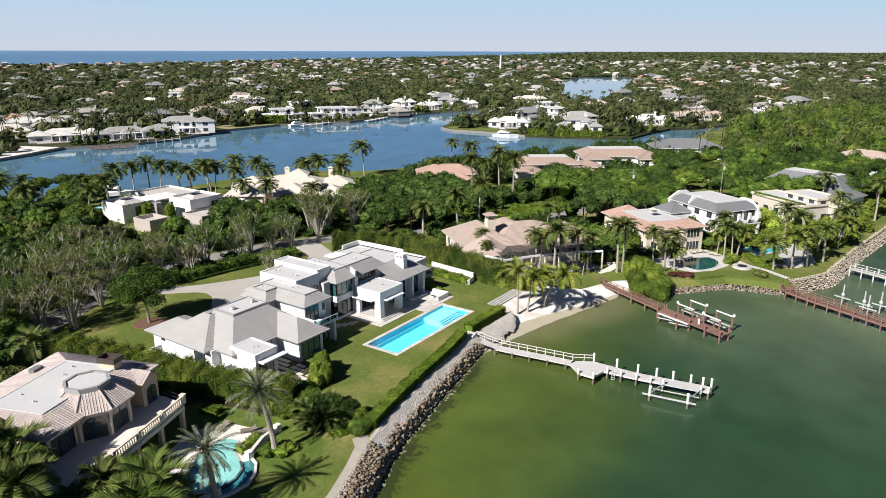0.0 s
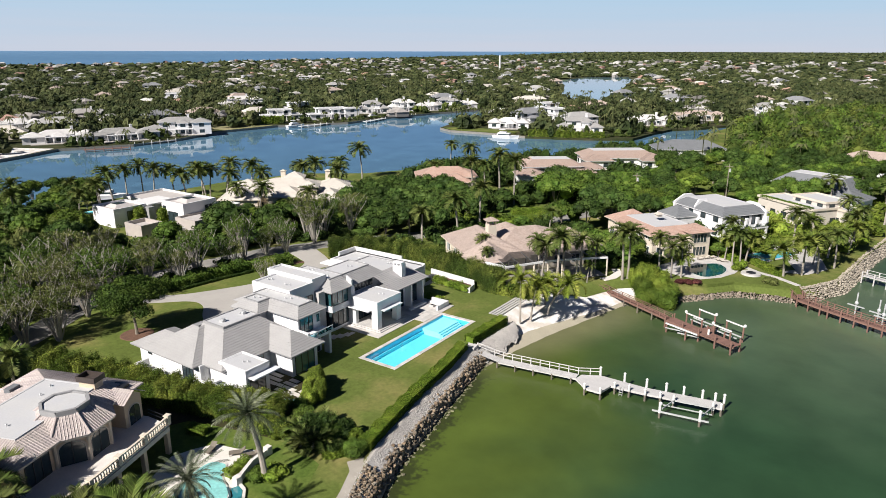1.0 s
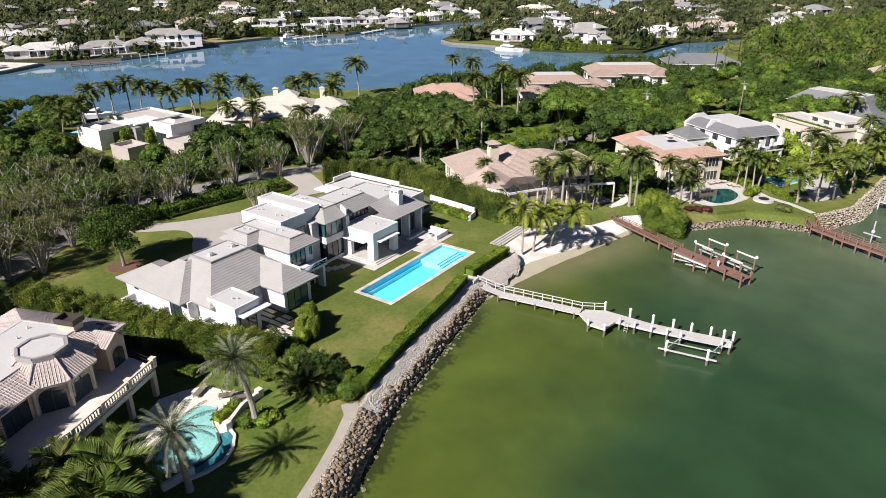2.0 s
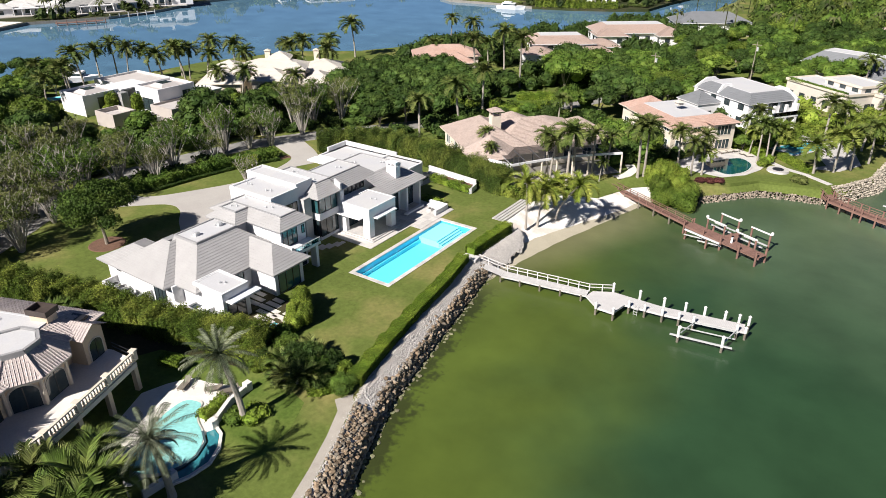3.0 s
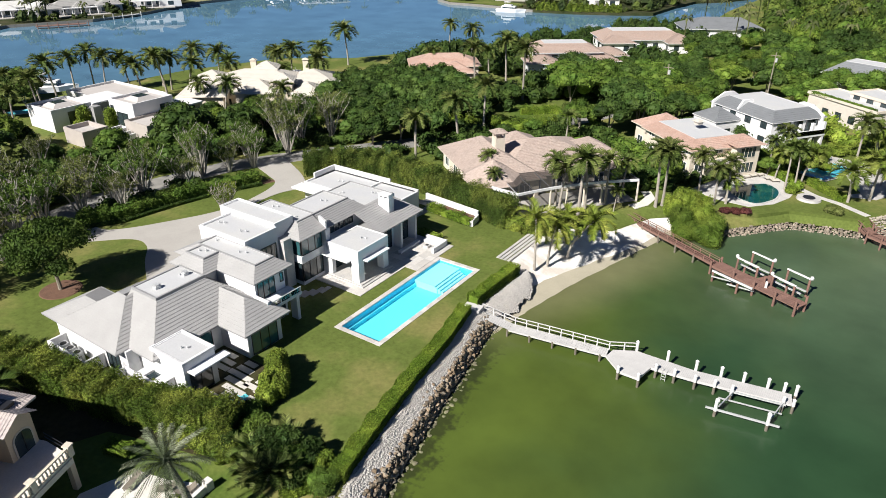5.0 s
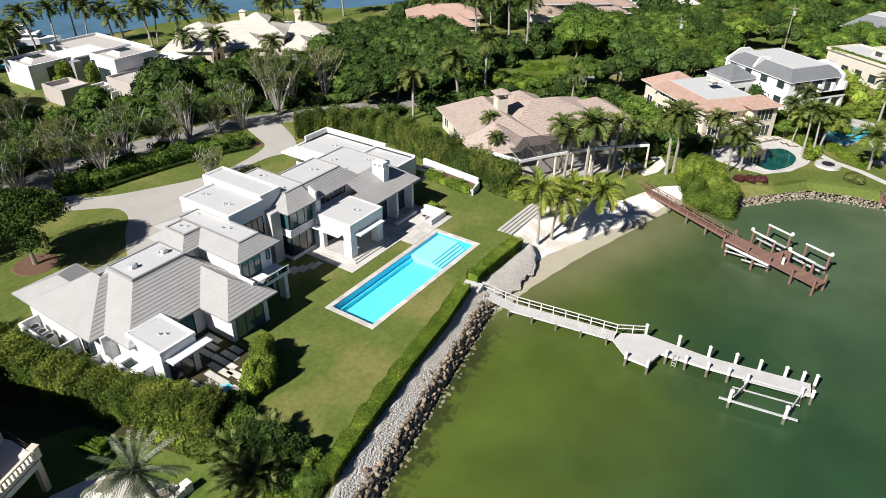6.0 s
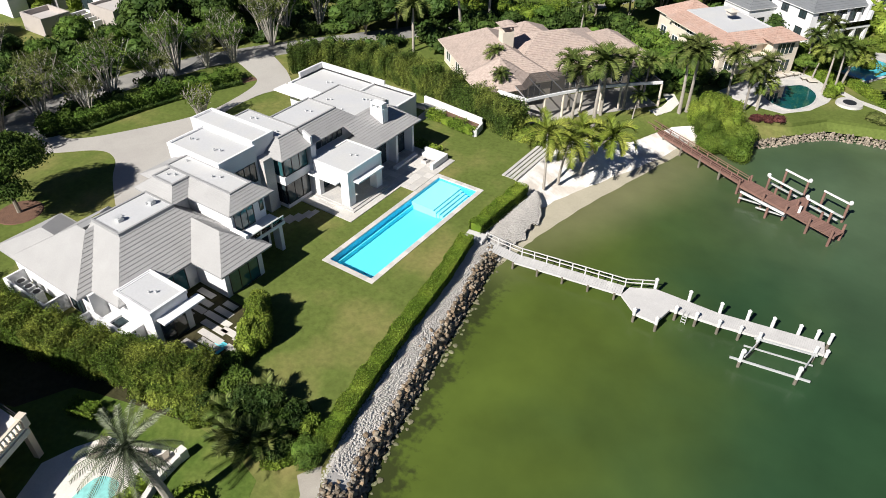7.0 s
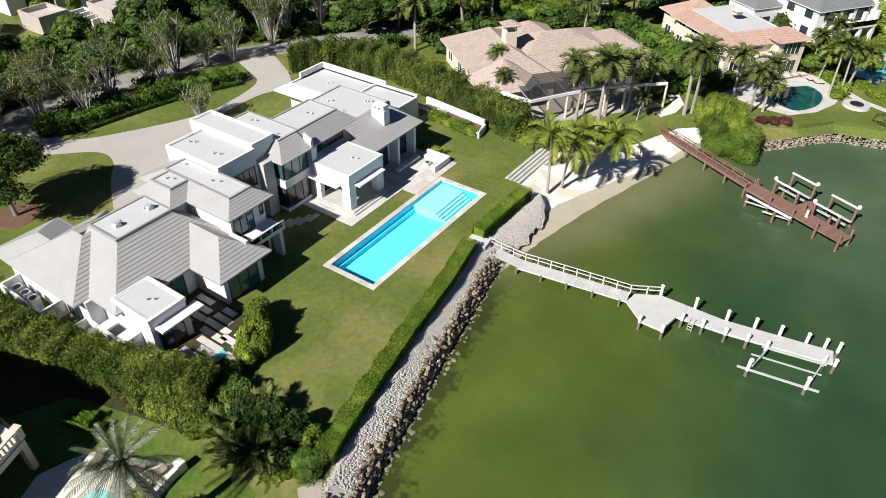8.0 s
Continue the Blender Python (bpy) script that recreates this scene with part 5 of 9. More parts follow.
def brown_dock():
    d = thing("brown_dock", "red-brown timber dock with railings and pilings", "dock")
    z = 1.4
    a, b = Vector((9.9, 53.4)), Vector((26.0, 44.9))
    o = (b - a).normalized()
    s = Vector((-o.y, o.x))
    L = (b - a).length
    for k in range(46):
        p, q = a + o * (L * k / 46 + 0.012), a + o * (L * (k + 1) / 46 - 0.012)
        part("deck_board", Geo().prism([tuple(p - s * 0.66), tuple(q - s * 0.66), tuple(q + s * 0.66), tuple(p + s * 0.66)], z - 0.05, z), REDWOOD, d)
    for w in (-0.62, 0.62):
        for k in range(11):
            p = a + o * (L * k / 10) + s * w
            part("rail_post", Geo().box(p.x - 0.06, p.x + 0.06, p.y - 0.06, p.y + 0.06, z - 0.2, z + 0.7), REDWOOD, d)
            if k % 2 == 0 and k:
                part("piling", Geo().tube([(p.x, p.y, -1.2), (p.x, p.y, z - 0.05)], [0.16, 0.16], 8), DARKWOOD, d)
        p, q = a + s * w, b + s * w
        part("handrail", Geo().beam((*p, z + 0.7), (*q, z + 0.7), 0.1, 0.06).beam((*p, z + 0.38), (*q, z + 0.38), 0.05, 0.08), REDWOOD, d)
        part("stringer", Geo().beam((*p, z - 0.2), (*q, z - 0.2), 0.1, 0.25), REDWOOD, d)
    e = Vector((38.3, 39.3))
    v = (e - b).normalized()
    r = Vector((-v.y, v.x))
    M = (e - b).length
    for k in range(40):
        p, q = b + v * (M * k / 40 + 0.012), b + v * (M * (k + 1) / 40 - 0.012)
        w = 1.0 if k < 38 else 0.6
        part("deck_board", Geo().prism([tuple(p - r * 1.1), tuple(q - r * w), tuple(q + r * 1.1), tuple(p + r * 1.1)], z - 0.05, z), REDWOOD, d)
    part("stringer", Geo().beam((*(b - r * 1.05), z - 0.2), (*(e - r * 0.8), z - 0.2), 0.14, 0.28), REDWOOD, d)
    part("stringer", Geo().beam((*(b + r * 1.05), z - 0.2), (*(e + r * 1.0), z - 0.2), 0.14, 0.28), REDWOOD, d)
    c = b + v * 6.6
    part("side_platform", Geo().prism([tuple(c - v * 0.8 + r * 1.1), tuple(c + v * 1.0 + r * 1.1), tuple(c + v * 0.8 + r * 3.6), tuple(c - v * 0.4 + r * 3.6)], z - 0.12, z), REDWOOD, d)
    for k, top in ((0.0, 2.1), (0.28, 2.2), (0.52, 2.3), (0.76, 2.3), (0.98, 2.3)):
        for w in (-1.15, 1.15):
            p = b + v * (M * k) + r * w
            part("piling", Geo().tube([(p.x, p.y, -1.2), (p.x, p.y, top)], [0.17, 0.16], 8), REDWOOD, d, "red-brown timber piling")
    # power post on the deck
    p = b + v * (M * 0.6)
    part("power_post", Geo().box(p.x - 0.15, p.x + 0.15, p.y - 0.15, p.y + 0.15, z, z + 0.9), WHITEPVC, d, "white power post")
    for i, (k, w) in enumerate(((3.7, 3.4), (9.5, 3.1))):
        lift = thing("lift_cradle", "white aluminium boat lift on brown pilings", "boat lift", "boat lifts at the brown dock")
        for j in (-1, 1):
            q0 = b + v * (k + 1.6 * j) + r * (w + 1.8)
            q1 = b + v * (k + 1.6 * j) + r * (w - 1.6)
            for q in (q0, q1):
                part("piling", Geo().tube([(q.x, q.y, -1.2), (q.x, q.y, 2.6)], [0.16, 0.16], 8), REDWOOD, lift)
        for w2 in (w + 1.8, w - 1.6):
            q0, q1 = b + v * (k - 1.8) + r * w2, b + v * (k + 1.8) + r * w2
            part("top_beam", Geo().beam((*q0, 2.75), (*q1, 2.75), 0.17, 0.2), WHITEPVC, lift)
            m = q1 if w2 > w else q0
            part("motor", Geo().dome((m.x, m.y, 2.95), 0.26, 0.26, 0.3, 10, 6), WHITEPVC, lift, "white motor cover")
        for w2 in (w - 0.4, w + 0.8):
            q0, q1 = b + v * (k - 2.0) + r * w2, b + v * (k + 2.0) + r * w2
            part("bunk", Geo().beam((*q0, 1.3), (*q1, 1.3), 0.24, 0.16), ALU, lift)
    lift = thing("lift_cradle", "white aluminium boat lift on brown pilings", "boat lift", "boat lifts at the brown dock")
    for k in (0.2, 4.2):
        q = b + v * (k + 1.4) - r * 2.6
        part("piling", Geo().tube([(q.x, q.y, -1.2), (q.x, q.y, 1.5)], [0.16, 0.16], 8), REDWOOD, lift)
    part("top_beam", Geo().beam((*(b + v * 1.4 - r * 2.6), 1.6), (*(b + v * 7.6 - r * 2.2), 1.6), 0.22, 0.24), WHITEPVC, lift)
    part("brace", Geo().beam((*(b + v * 1.6 - r * 2.9), 0.9), (*(b + v * 5.0 - r * 1.3), 0.9), 0.16, 0.16).beam((*(b + v * 4.2 - r * 2.9), 0.9), (*(b + v * 7.4 - r * 1.4), 0.9), 0.16, 0.16), ALU, lift)


brown_dock()


def far_brown_dock():
    d = thing("red_brown_dock", "dark red-brown timber dock reaching into the bay", "dock")
    path = [(40.6, 74.5), (43.6, 68.6), (49.0, 65.4), (61, 59.5), (72, 54.5)]
    z = 1.5
    for (p, q) in zip(path, path[1:]):
        a, b = Vector(p), Vector(q)
        o = (b - a).normalized()
        s = Vector((-o.y, o.x))
        L = (b - a).length
        n = max(4, int(L / 0.5))
        for k in range(n):
            u, w = a + o * (L * k / n + 0.01), a + o * (L * (k + 1) / n - 0.01)
            part("deck_board", Geo().prism([tuple(u - s), tuple(w - s), tuple(w + s), tuple(u + s)], z - 0.06, z), REDWOOD, d)
        for w in (-0.95, 0.95):
            part("handrail", Geo().beam((*(a + s * w), z + 0.95), (*(b + s * w), z + 0.95), 0.1, 0.08).beam((*(a + s * w), z + 0.5), (*(b + s * w), z + 0.5), 0.05, 0.08), REDWOOD, d)
            part("stringer", Geo().beam((*(a + s * w), z - 0.2), (*(b + s * w), z - 0.2), 0.1, 0.25), REDWOOD, d)
            for k in range(int(L / 2.4) + 1):
                c = a + o * min(L, 2.4 * k) + s * w
                part("piling", Geo().tube([(c.x, c.y, -1.2), (c.x, c.y, z + 1.0)], [0.15, 0.14], 8), REDWOOD, d)
    for x, y in ((52.6, 70.0), (56.2, 68.0), (57.0, 66.0), (58.8, 69.2)):
        m = thing("mooring_lift", "white boat lift posts standing in the water", "boat lift", "boat lifts at the far dock")
        part("post", Geo().tube([(x, y, -1.2), (x, y, 4.2)], [0.13, 0.13], 8), ALU, m)
        part("motor", Geo().dome((x, y, 2.2), 0.34, 0.3, 0.4, 8, 5), ALU, m)
        part("beam", Geo().beam((x - 1.4, y + 0.6, 1.6), (x + 1.4, y - 0.6, 1.6), 0.2, 0.2), ALU, m)
    w = thing("grey_dock", "weathered grey timber dock reaching into the bay", "dock")
    for a, b in (((52.6, 92), (66, 86)), ((66, 86), (80, 80))):
        part("deck", Geo().beam((*a, 1.5), (*b, 1.5), 2.0, 0.12), GREYWOOD, w)
        for s in (-0.95, 0.95):
            part("handrail", Geo().beam((a[0] + s * 0.4, a[1] + s, 2.45), (b[0] + s * 0.4, b[1] + s, 2.45), 0.1, 0.08), GREYWOOD, w)
            for k in range(6):
                x, y = a[0] + (b[0] - a[0]) * k / 6 + s * 0.4, a[1] + (b[1] - a[1]) * k / 6 + s
                part("piling", Geo().tube([(x, y, -1.2), (x, y, 2.5)], [0.14, 0.14], 8), GREYWOOD, w)


far_brown_dock()

# ---- plants ----
def cards(g, centres, normals, sizes, rnd, stretch=1.0):
    """Small leaf blades, one quad each, at the given places."""
    c, n = np.asarray(centres, float), np.asarray(normals, float)
    n = n / np.maximum(np.linalg.norm(n, axis=1, keepdims=True), 1e-6)
    r = rnd.normal(size=c.shape)
    t = np.cross(n, r)
    t /= np.maximum(np.linalg.norm(t, axis=1, keepdims=True), 1e-6)
    b = np.cross(n, t)
    s = np.asarray(sizes, float)[:, None]
    k = len(g.v)
    bend = n * s * 0.18
    p = np.stack([c - t * s * stretch - bend, c - b * s * 0.62 + bend, c + t * s * stretch - bend, c + b * s * 0.62 + bend], 1).reshape(-1, 3)
    g.v += [tuple(q) for q in p.tolist()]
    g.f += [(k + 4 * i, k + 4 * i + 1, k + 4 * i + 2, k + 4 * i + 3) for i in range(len(c))]
    return g


def lobe_cards(g, lobe, n, size, rnd, low=-0.45):
    """Leaves on and just under the skin of one rounded lobe."""
    cx, cy, cz, rx, ry, rz = lobe
    d = rnd.normal(size=(n * 2, 3))
    d /= np.linalg.norm(d, axis=1, keepdims=True)
    d = d[d[:, 2] > low][:n]
    r = rnd.uniform(0.80, 1.10, (len(d), 1))
    return cards(g, np.array([cx, cy, cz]) + d * r * [rx, ry, rz], d + rnd.normal(0, 0.55, d.shape), rnd.uniform(0.6, 1.25, len(d)) * size, rnd)


def broad_tree(name, label, seed, h, r, trunk_h, leaf, bark=BARK, lobes=9, per=110, size=0.42, core=0.80, flat=0.62, group="", limbs=5):
    """A round-crowned tree: tapered trunk, limbs, and a crown of leafy lobes."""
    rnd = np.random.RandomState(seed)
    t = thing(name, label, "tree", group)
    g = Geo()
    lean = rnd.uniform(-0.3, 0.3, 2)
    g.tube([(0, 0, -0.2), (lean[0] * 0.3, lean[1] * 0.3, trunk_h * 0.5), (lean[0], lean[1], trunk_h)], [0.035 * h, 0.026 * h, 0.022 * h], 8)
    crown = []
    for k in range(lobes):
        a = 2 * math.pi * (k / lobes * 2.0 + rnd.uniform(-0.08, 0.08))
        q = 0.74 * r * math.sqrt((k + 0.3) / lobes) * rnd.uniform(0.8, 1.15)
        lr = r * rnd.uniform(0.26, 0.42)
        z = h - lr * flat - (q / r) ** 2 * (h - trunk_h) * 0.75 * rnd.uniform(0.6, 1.1)
        z = max(z, trunk_h + lr * flat * 0.5)
        crown.append((q * math.cos(a), q * math.sin(a), z, lr, lr * rnd.uniform(0.85, 1.15), lr * flat * rnd.uniform(0.9, 1.2)))
    for k in range(limbs):
        c = crown[(k * 2 + 1) % lobes]
        g.tube([(lean[0], lean[1], trunk_h * 0.85), (c[0] * 0.45, c[1] * 0.45, trunk_h + (c[2] - trunk_h) * 0.4), (c[0] * 0.9, c[1] * 0.9, c[2])], [0.016 * h, 0.011 * h, 0.005 * h], 6, False)
    part("trunk", g, bark, t)
    g = Geo()
    for k, c in enumerate(crown):
        if core:
            g.dome(c[:3], c[3] * core, c[4] * core, c[5] * core, 8, 5, 0.16, seed * 31 + k)
        lobe_cards(g, c, per, size, rnd)
    part("crown", g, leaf, t)
    return t


def fan_tree(name, label, seed, h, r, leaf, per=36, group=""):
    """A many-stemmed tree, its pale branches fanned upward below a thin crown."""
    rnd = np.random.RandomState(seed)
    t = thing(name, label, "tree", group)
    g, tips = Geo(), []
    for k in range(13):
        a = 2 * math.pi * k / 13 + rnd.uniform(-0.3, 0.3)
        q = r * rnd.uniform(0.15, 0.9)
        mid = Vector((math.cos(a) * q * 0.4, math.sin(a) * q * 0.4, h * rnd.uniform(0.34, 0.48)))
        top = Vector((math.cos(a) * q, math.sin(a) * q, h * rnd.uniform(0.76, 0.98)))
        g.tube([(math.cos(a) * 0.2, math.sin(a) * 0.2, -0.2), mid, top], [0.13, 0.10, 0.035], 5, False)
        for j in range(6):
            root = mid.lerp(top, rnd.uniform(0.15, 0.9))
            tip = root + Vector((rnd.uniform(-1, 1) * 1.3, rnd.uniform(-1, 1) * 1.3, rnd.uniform(0.5, 2.0)))
            g.tube([root, tip], [0.055, 0.022], 4, False)
            if j < 4:
                tips.append(root.lerp(tip, rnd.uniform(0.5, 0.9)))
    part("trunk", g, PALEBARK, t, "fanned pale grey branches")
    g = Geo()
    for k, p in enumerate(tips):
        s = rnd.uniform(0.5, 0.85)
        lobe_cards(g, (p[0], p[1], p[2], s, s, s * 0.75), per, 0.15, rnd, -0.7)
    part("crown", g, leaf, t)
    return t


def frond(g, root, azim, elev, length, droop, pairs, leaflet, rnd, width=0.16, fold=0.5):
    """One feather leaf of a palm, its leaflets hanging from an arching rib."""
    p, pts = Vector(root), []
    n = pairs + 2
    for k in range(n):
        e = elev - droop * (k / n) ** 1.25
        d = Vector((math.cos(azim) * math.cos(e), math.sin(azim) * math.cos(e), math.sin(e)))
        pts.append((p.copy(), d))
        p = p + d * (length / n)
    side = Vector((-math.sin(azim), math.cos(azim), 0))
    for (a, d), (b, _) in zip(pts, pts[1:]):
        s = side * 0.035
        g.add([a - s, a + s, b + s * 0.6, b - s * 0.6], [(0, 1, 2, 3)])
    for k in range(1, n):
        a, d = pts[k]
        u = k / n
        l = leaflet * (0.35 + 0.75 * math.sin(math.pi * (0.12 + 0.80 * u)))
        up = side.cross(d)
        for sg in (-1, 1):
            tip = a + (side * sg * 0.85 + d * 0.75 - up * fold * rnd.uniform(0.6, 1.3)) * l * rnd.uniform(0.85, 1.1)
            w = d * width * 0.5
            m = a.lerp(tip, 0.55)
            g.add([a - w, m - w * 0.8 + up * 0.02, tip, m + w * 0.8, a + w], [(0, 1, 2, 3, 4)])


def palm(name, label, seed, h, lean, R, fronds, pairs, leaflet, droop, leaf, trunk_r=0.17, group="", elev=(1.25, -0.45), width=0.16, shaft=False, fold=0.5):
    """A palm: ringed leaning trunk and a crown of arching feather leaves."""
    rnd = random.Random(seed)
    t = thing(name, label, "palm tree", group)
    n, path = 7, []
    for k in range(n):
        u = k / (n - 1)
        path.append((lean[0] * u ** 1.7, lean[1] * u ** 1.7, -0.2 + (h + 0.2) * u))
    g = Geo().tube(path, [trunk_r * (1.35 - 0.5 * (k / (n - 1)) + (0.25 if k == 0 else 0)) for k in range(n)], 8)
    part("trunk", g, PALMBARK, t)
    top = Vector(path[-1])
    if shaft:
        part("crownshaft", Geo().tube([top, top + Vector((0, 0, 0.9))], [trunk_r * 0.95, trunk_r * 0.6], 8), LEAF_B, t, "smooth green crownshaft")
        top = top + Vector((0, 0, 0.8))
    g = Geo()
    for k in range(fronds):
        u = (k + rnd.uniform(-0.3, 0.3)) / fronds
        frond(g, top, k * 2.39996 + rnd.uniform(-0.2, 0.2), elev[0] + (elev[1] - elev[0]) * u, R * rnd.uniform(0.85, 1.1) * (0.8 + 0.2 * math.sin(math.pi * u)), droop * rnd.uniform(0.8, 1.2), pairs, leaflet, rnd, width, fold)
    part("crown", g, leaf, t)
    return t


def hedge(name, label, pts, w, h, leaf, per=42, size=0.16, z=G, wobble=0.08, seed=1, category="hedge", group="", kind="", core=0.84, plants=0, stretch=1.0, loose=1.0, shoots=0):
    """A hedge along a polyline: a leafy skin over a dense inside. plants: the number of plants it is grown from."""
    if plants:
        root = thing(name, label, category, group)
        run = along(pts, sum(math.dist(a, b) for a, b in zip(pts, pts[1:])) / plants * 0.999)
        rr = random.Random(seed)
        for k, (a, b) in enumerate(zip(run, run[1:])):
            o = rr.uniform(-0.15, 0.15) * loose
            ob = hedge("hedge_plant", "", [(a[0] - a[3] * o - a[2] * 0.8 * loose, a[1] + a[2] * o - a[3] * 0.8 * loose), (b[0] - b[3] * o + b[2] * 0.8 * loose, b[1] + b[2] * o + b[3] * 0.8 * loose)], w * (1 + loose * rr.uniform(-0.15, 0.15)), h * (1 + loose * rr.uniform(-0.14, 0.12)), leaf, per, size, z, wobble, seed * 50 + k, core=core, stretch=stretch, shoots=shoots)
            for key in ("category",):
                del ob[key]
            ob.parent = root
        return root
    rnd = np.random.RandomState(seed)
    g = Geo()
    spots = along(pts, 0.5)
    ring = []
    for x, y, dx, dy in spots:
        a, b = w / 2 * core * (1 + rnd.uniform(-wobble, wobble)), h * (core + 0.06) * (1 + rnd.uniform(-wobble, wobble))
        ring.append([(x - dy * a * s, y + dx * a * s, z + b * t) for s, t in ((-1, -0.02), (-1, 0.85), (-0.72, 1), (0.72, 1), (1, 0.85), (1, -0.02))])
    for p in ring:
        k = len(g.v)
        g.v += p
    for i in range(len(ring) - 1):
        g.f += [(i * 6 + k, i * 6 + k + 1, i * 6 + k + 7, i * 6 + k + 6) for k in range(5)]
    g.f += [tuple(range(5, -1, -1)), tuple(range((len(ring) - 1) * 6, len(ring) * 6))]
    for x, y, dx, dy in spots:
        m = per
        u = rnd.uniform(0, 1, m)
        run = 2 * h + w
        s = u * run
        off = np.where(s < h, -w / 2, np.where(s < h + w, s - h - w / 2, w / 2))
        up = np.where(s < h, s, np.where(s < h + w, h, run - s))
        nx = np.where(s < h, -1.0, np.where(s < h + w, 0.0, 1.0))
        nz = np.where((s >= h) & (s < h + w), 1.0, 0.15)
        lump = 1 + wobble * 1.2 * math.sin(x * 1.7 + y * 2.3) + rnd.normal(0, wobble * 0.7, m)
        f = rnd.uniform(-0.3, 0.3, m)
        lump = lump * (1 + wobble * 0.8 * np.sin(x * 2.9 - y * 1.3 + up * 1.9))
        c = np.stack([x + dx * f - dy * off * lump, y + dy * f + dx * off * lump, z + np.maximum(up * lump, 0.05)], 1)
        nrm = np.stack([-dy * nx, dx * nx, nz], 1) + rnd.normal(0, 0.5, (m, 3))
        cards(g, c, nrm, rnd.uniform(0.7, 1.3, m) * size, rnd, stretch)
        # upright leafy shoots
        for _ in range(shoots):
            o, f, k = rnd.uniform(-0.55, 0.55) * w, rnd.uniform(-0.3, 0.3), 18
            foot, tip = h * rnd.uniform(0.45, 0.75), h * rnd.uniform(0.92, 1.16) - abs(o) / w * 0.5
            q = np.stack([x + dx * f - dy * o + rnd.normal(0, 0.09, k), y + dy * f + dx * o + rnd.normal(0, 0.09, k), z + np.linspace(foot, tip, k)], 1)
            cards(g, q, rnd.normal(0, 1, (k, 3)) + [0, 0, 0.3], rnd.uniform(0.7, 1.3, k) * size * 1.1, rnd, stretch)
    return plain(name, g, leaf, label, category, group, kind)


def shrub(name, label, seed, x, y, r, h, leaf, per=120, size=0.2, z=G, group="shrubs", lobes=5):
    """A low leafy mound of several lobes."""
    rnd = np.random.RandomState(seed)
    g = Geo()
    for k in range(lobes):
        a, q = 2 * math.pi * k / lobes + rnd.uniform(-0.3, 0.3), r * (0.5 if k else 0.0)
        lr = r * rnd.uniform(0.5, 0.7)
        lobe = (q * math.cos(a), q * math.sin(a), h * rnd.uniform(0.42, 0.6), lr, lr, h * rnd.uniform(0.42, 0.55))
        g.dome(lobe[:3], lobe[3] * 0.8, lobe[4] * 0.8, lobe[5] * 0.85, 8, 5, 0.15, seed * 7 + k)
        lobe_cards(g, lobe, per, size, rnd, -0.8)
    ob = plain(name, g, leaf, label, "shrub", group)
    ob.location = (x, y, z)
    return ob


def put(ob, x, y, s=1.0, turn=0.0, z=G, sz=None):
    ob.matrix_world = pose(x, y, z, 0, 0, turn) @ Matrix.Diagonal((s, s, sz or s, 1))
    return ob


def spread(models, spots, seed=0, z=G, var=0.18):
    """Copies of a few models at many places: each spot is x, y and, if given, a size."""
    rnd = random.Random(seed)
    for k, (x, y, *size) in enumerate(spots):
        m = models[k % len(models)] if k < len(models) else rnd.choice(models)
        s = (size[0] if size else 1.0) * rnd.uniform(1 - var, 1 + var)
        turn = rnd.uniform(0, 360)
        if k < len(models):
            put(m, x, y, s, turn, z)
        else:
            zz = s * rnd.uniform(0.92, 1.08)
            ob = copy_thing(m, pose(x, y, z, 0, 0, turn))
            ob.matrix_basis = pose(x, y, z, 0, 0, turn) @ Matrix.Diagonal((s, s, zz, 1))


def fill(poly, gap, seed, avoid=(), tries=6000, limit=400):
    """Places inside an outline, no two nearer than gap."""
    rnd = np.random.RandomState(seed)
    xs, ys = [p[0] for p in poly], [p[1] for p in poly]
    out = []
    for _ in range(tries):
        x, y = rnd.uniform(min(xs), max(xs)), rnd.uniform(min(ys), max(ys))
        if not inside([x], [y], poly)[0] or any(inside([x], [y], a)[0] for a in avoid):
            continue
        if all((x - a) ** 2 + (y - b) ** 2 > gap * gap for a, b in out):
            out.append((x, y))
            if len(out) >= limit:
                break
    return out


# -- hedges round the main garden
hedge("clipped_hedge", "clipped green hedge between lawn and rock bank", [(9.6, -17.7), (8.25, -11.6), (6.75, -3.4), (5.6, 4.6), (4.1, 11.6)], 1.5, 1.1, HEDGELEAF, 640, 0.075, wobble=0.06, seed=2, plants=20, core=0.86, loose=0.08)
hedge("clipped_hedge", "clipped green hedge between lawn and beach", [(3.75, 14.2), (3.8, 19.2), (4.0, 24.4)], 1.5, 1.1, HEDGELEAF, 640, 0.075, wobble=0.06, seed=3, plants=7, core=0.86, loose=0.08)
shrub("clipped_shrub", "rounded clipped shrub at the end of a hedge", 4, 9.3, -19.0, 1.6, 1.5, LEAF_A, 700, 0.075)
screen = [(-40, -29), (-34, -26.9), (-27, -25.2), (-20, -24.2), (-12.5, -22.6), (-6.5, -20.6), (-2.2, -18.8)]
hedge("tall_screen_hedge", "tall loose green screen hedge between two gardens", screen, 3.1, 2.9, BAMBOO, 560, 0.07, wobble=0.10, seed=5, core=0.74, plants=30, stretch=1.9, loose=0.7, shoots=18)
hedge("tall_screen_hedge", "tall loose green screen hedge behind the house", [(-46, 36), (-40, 41.5), (-33, 43.5), (-25, 42.6), (-17, 41.0), (-9.5, 38.8), (-4.0, 36.9)], 3.7, 3.6, BACKHEDGE, 420, 0.095, wobble=0.10, seed=6, core=0.74, plants=24, stretch=1.6, loose=0.7, shoots=14)
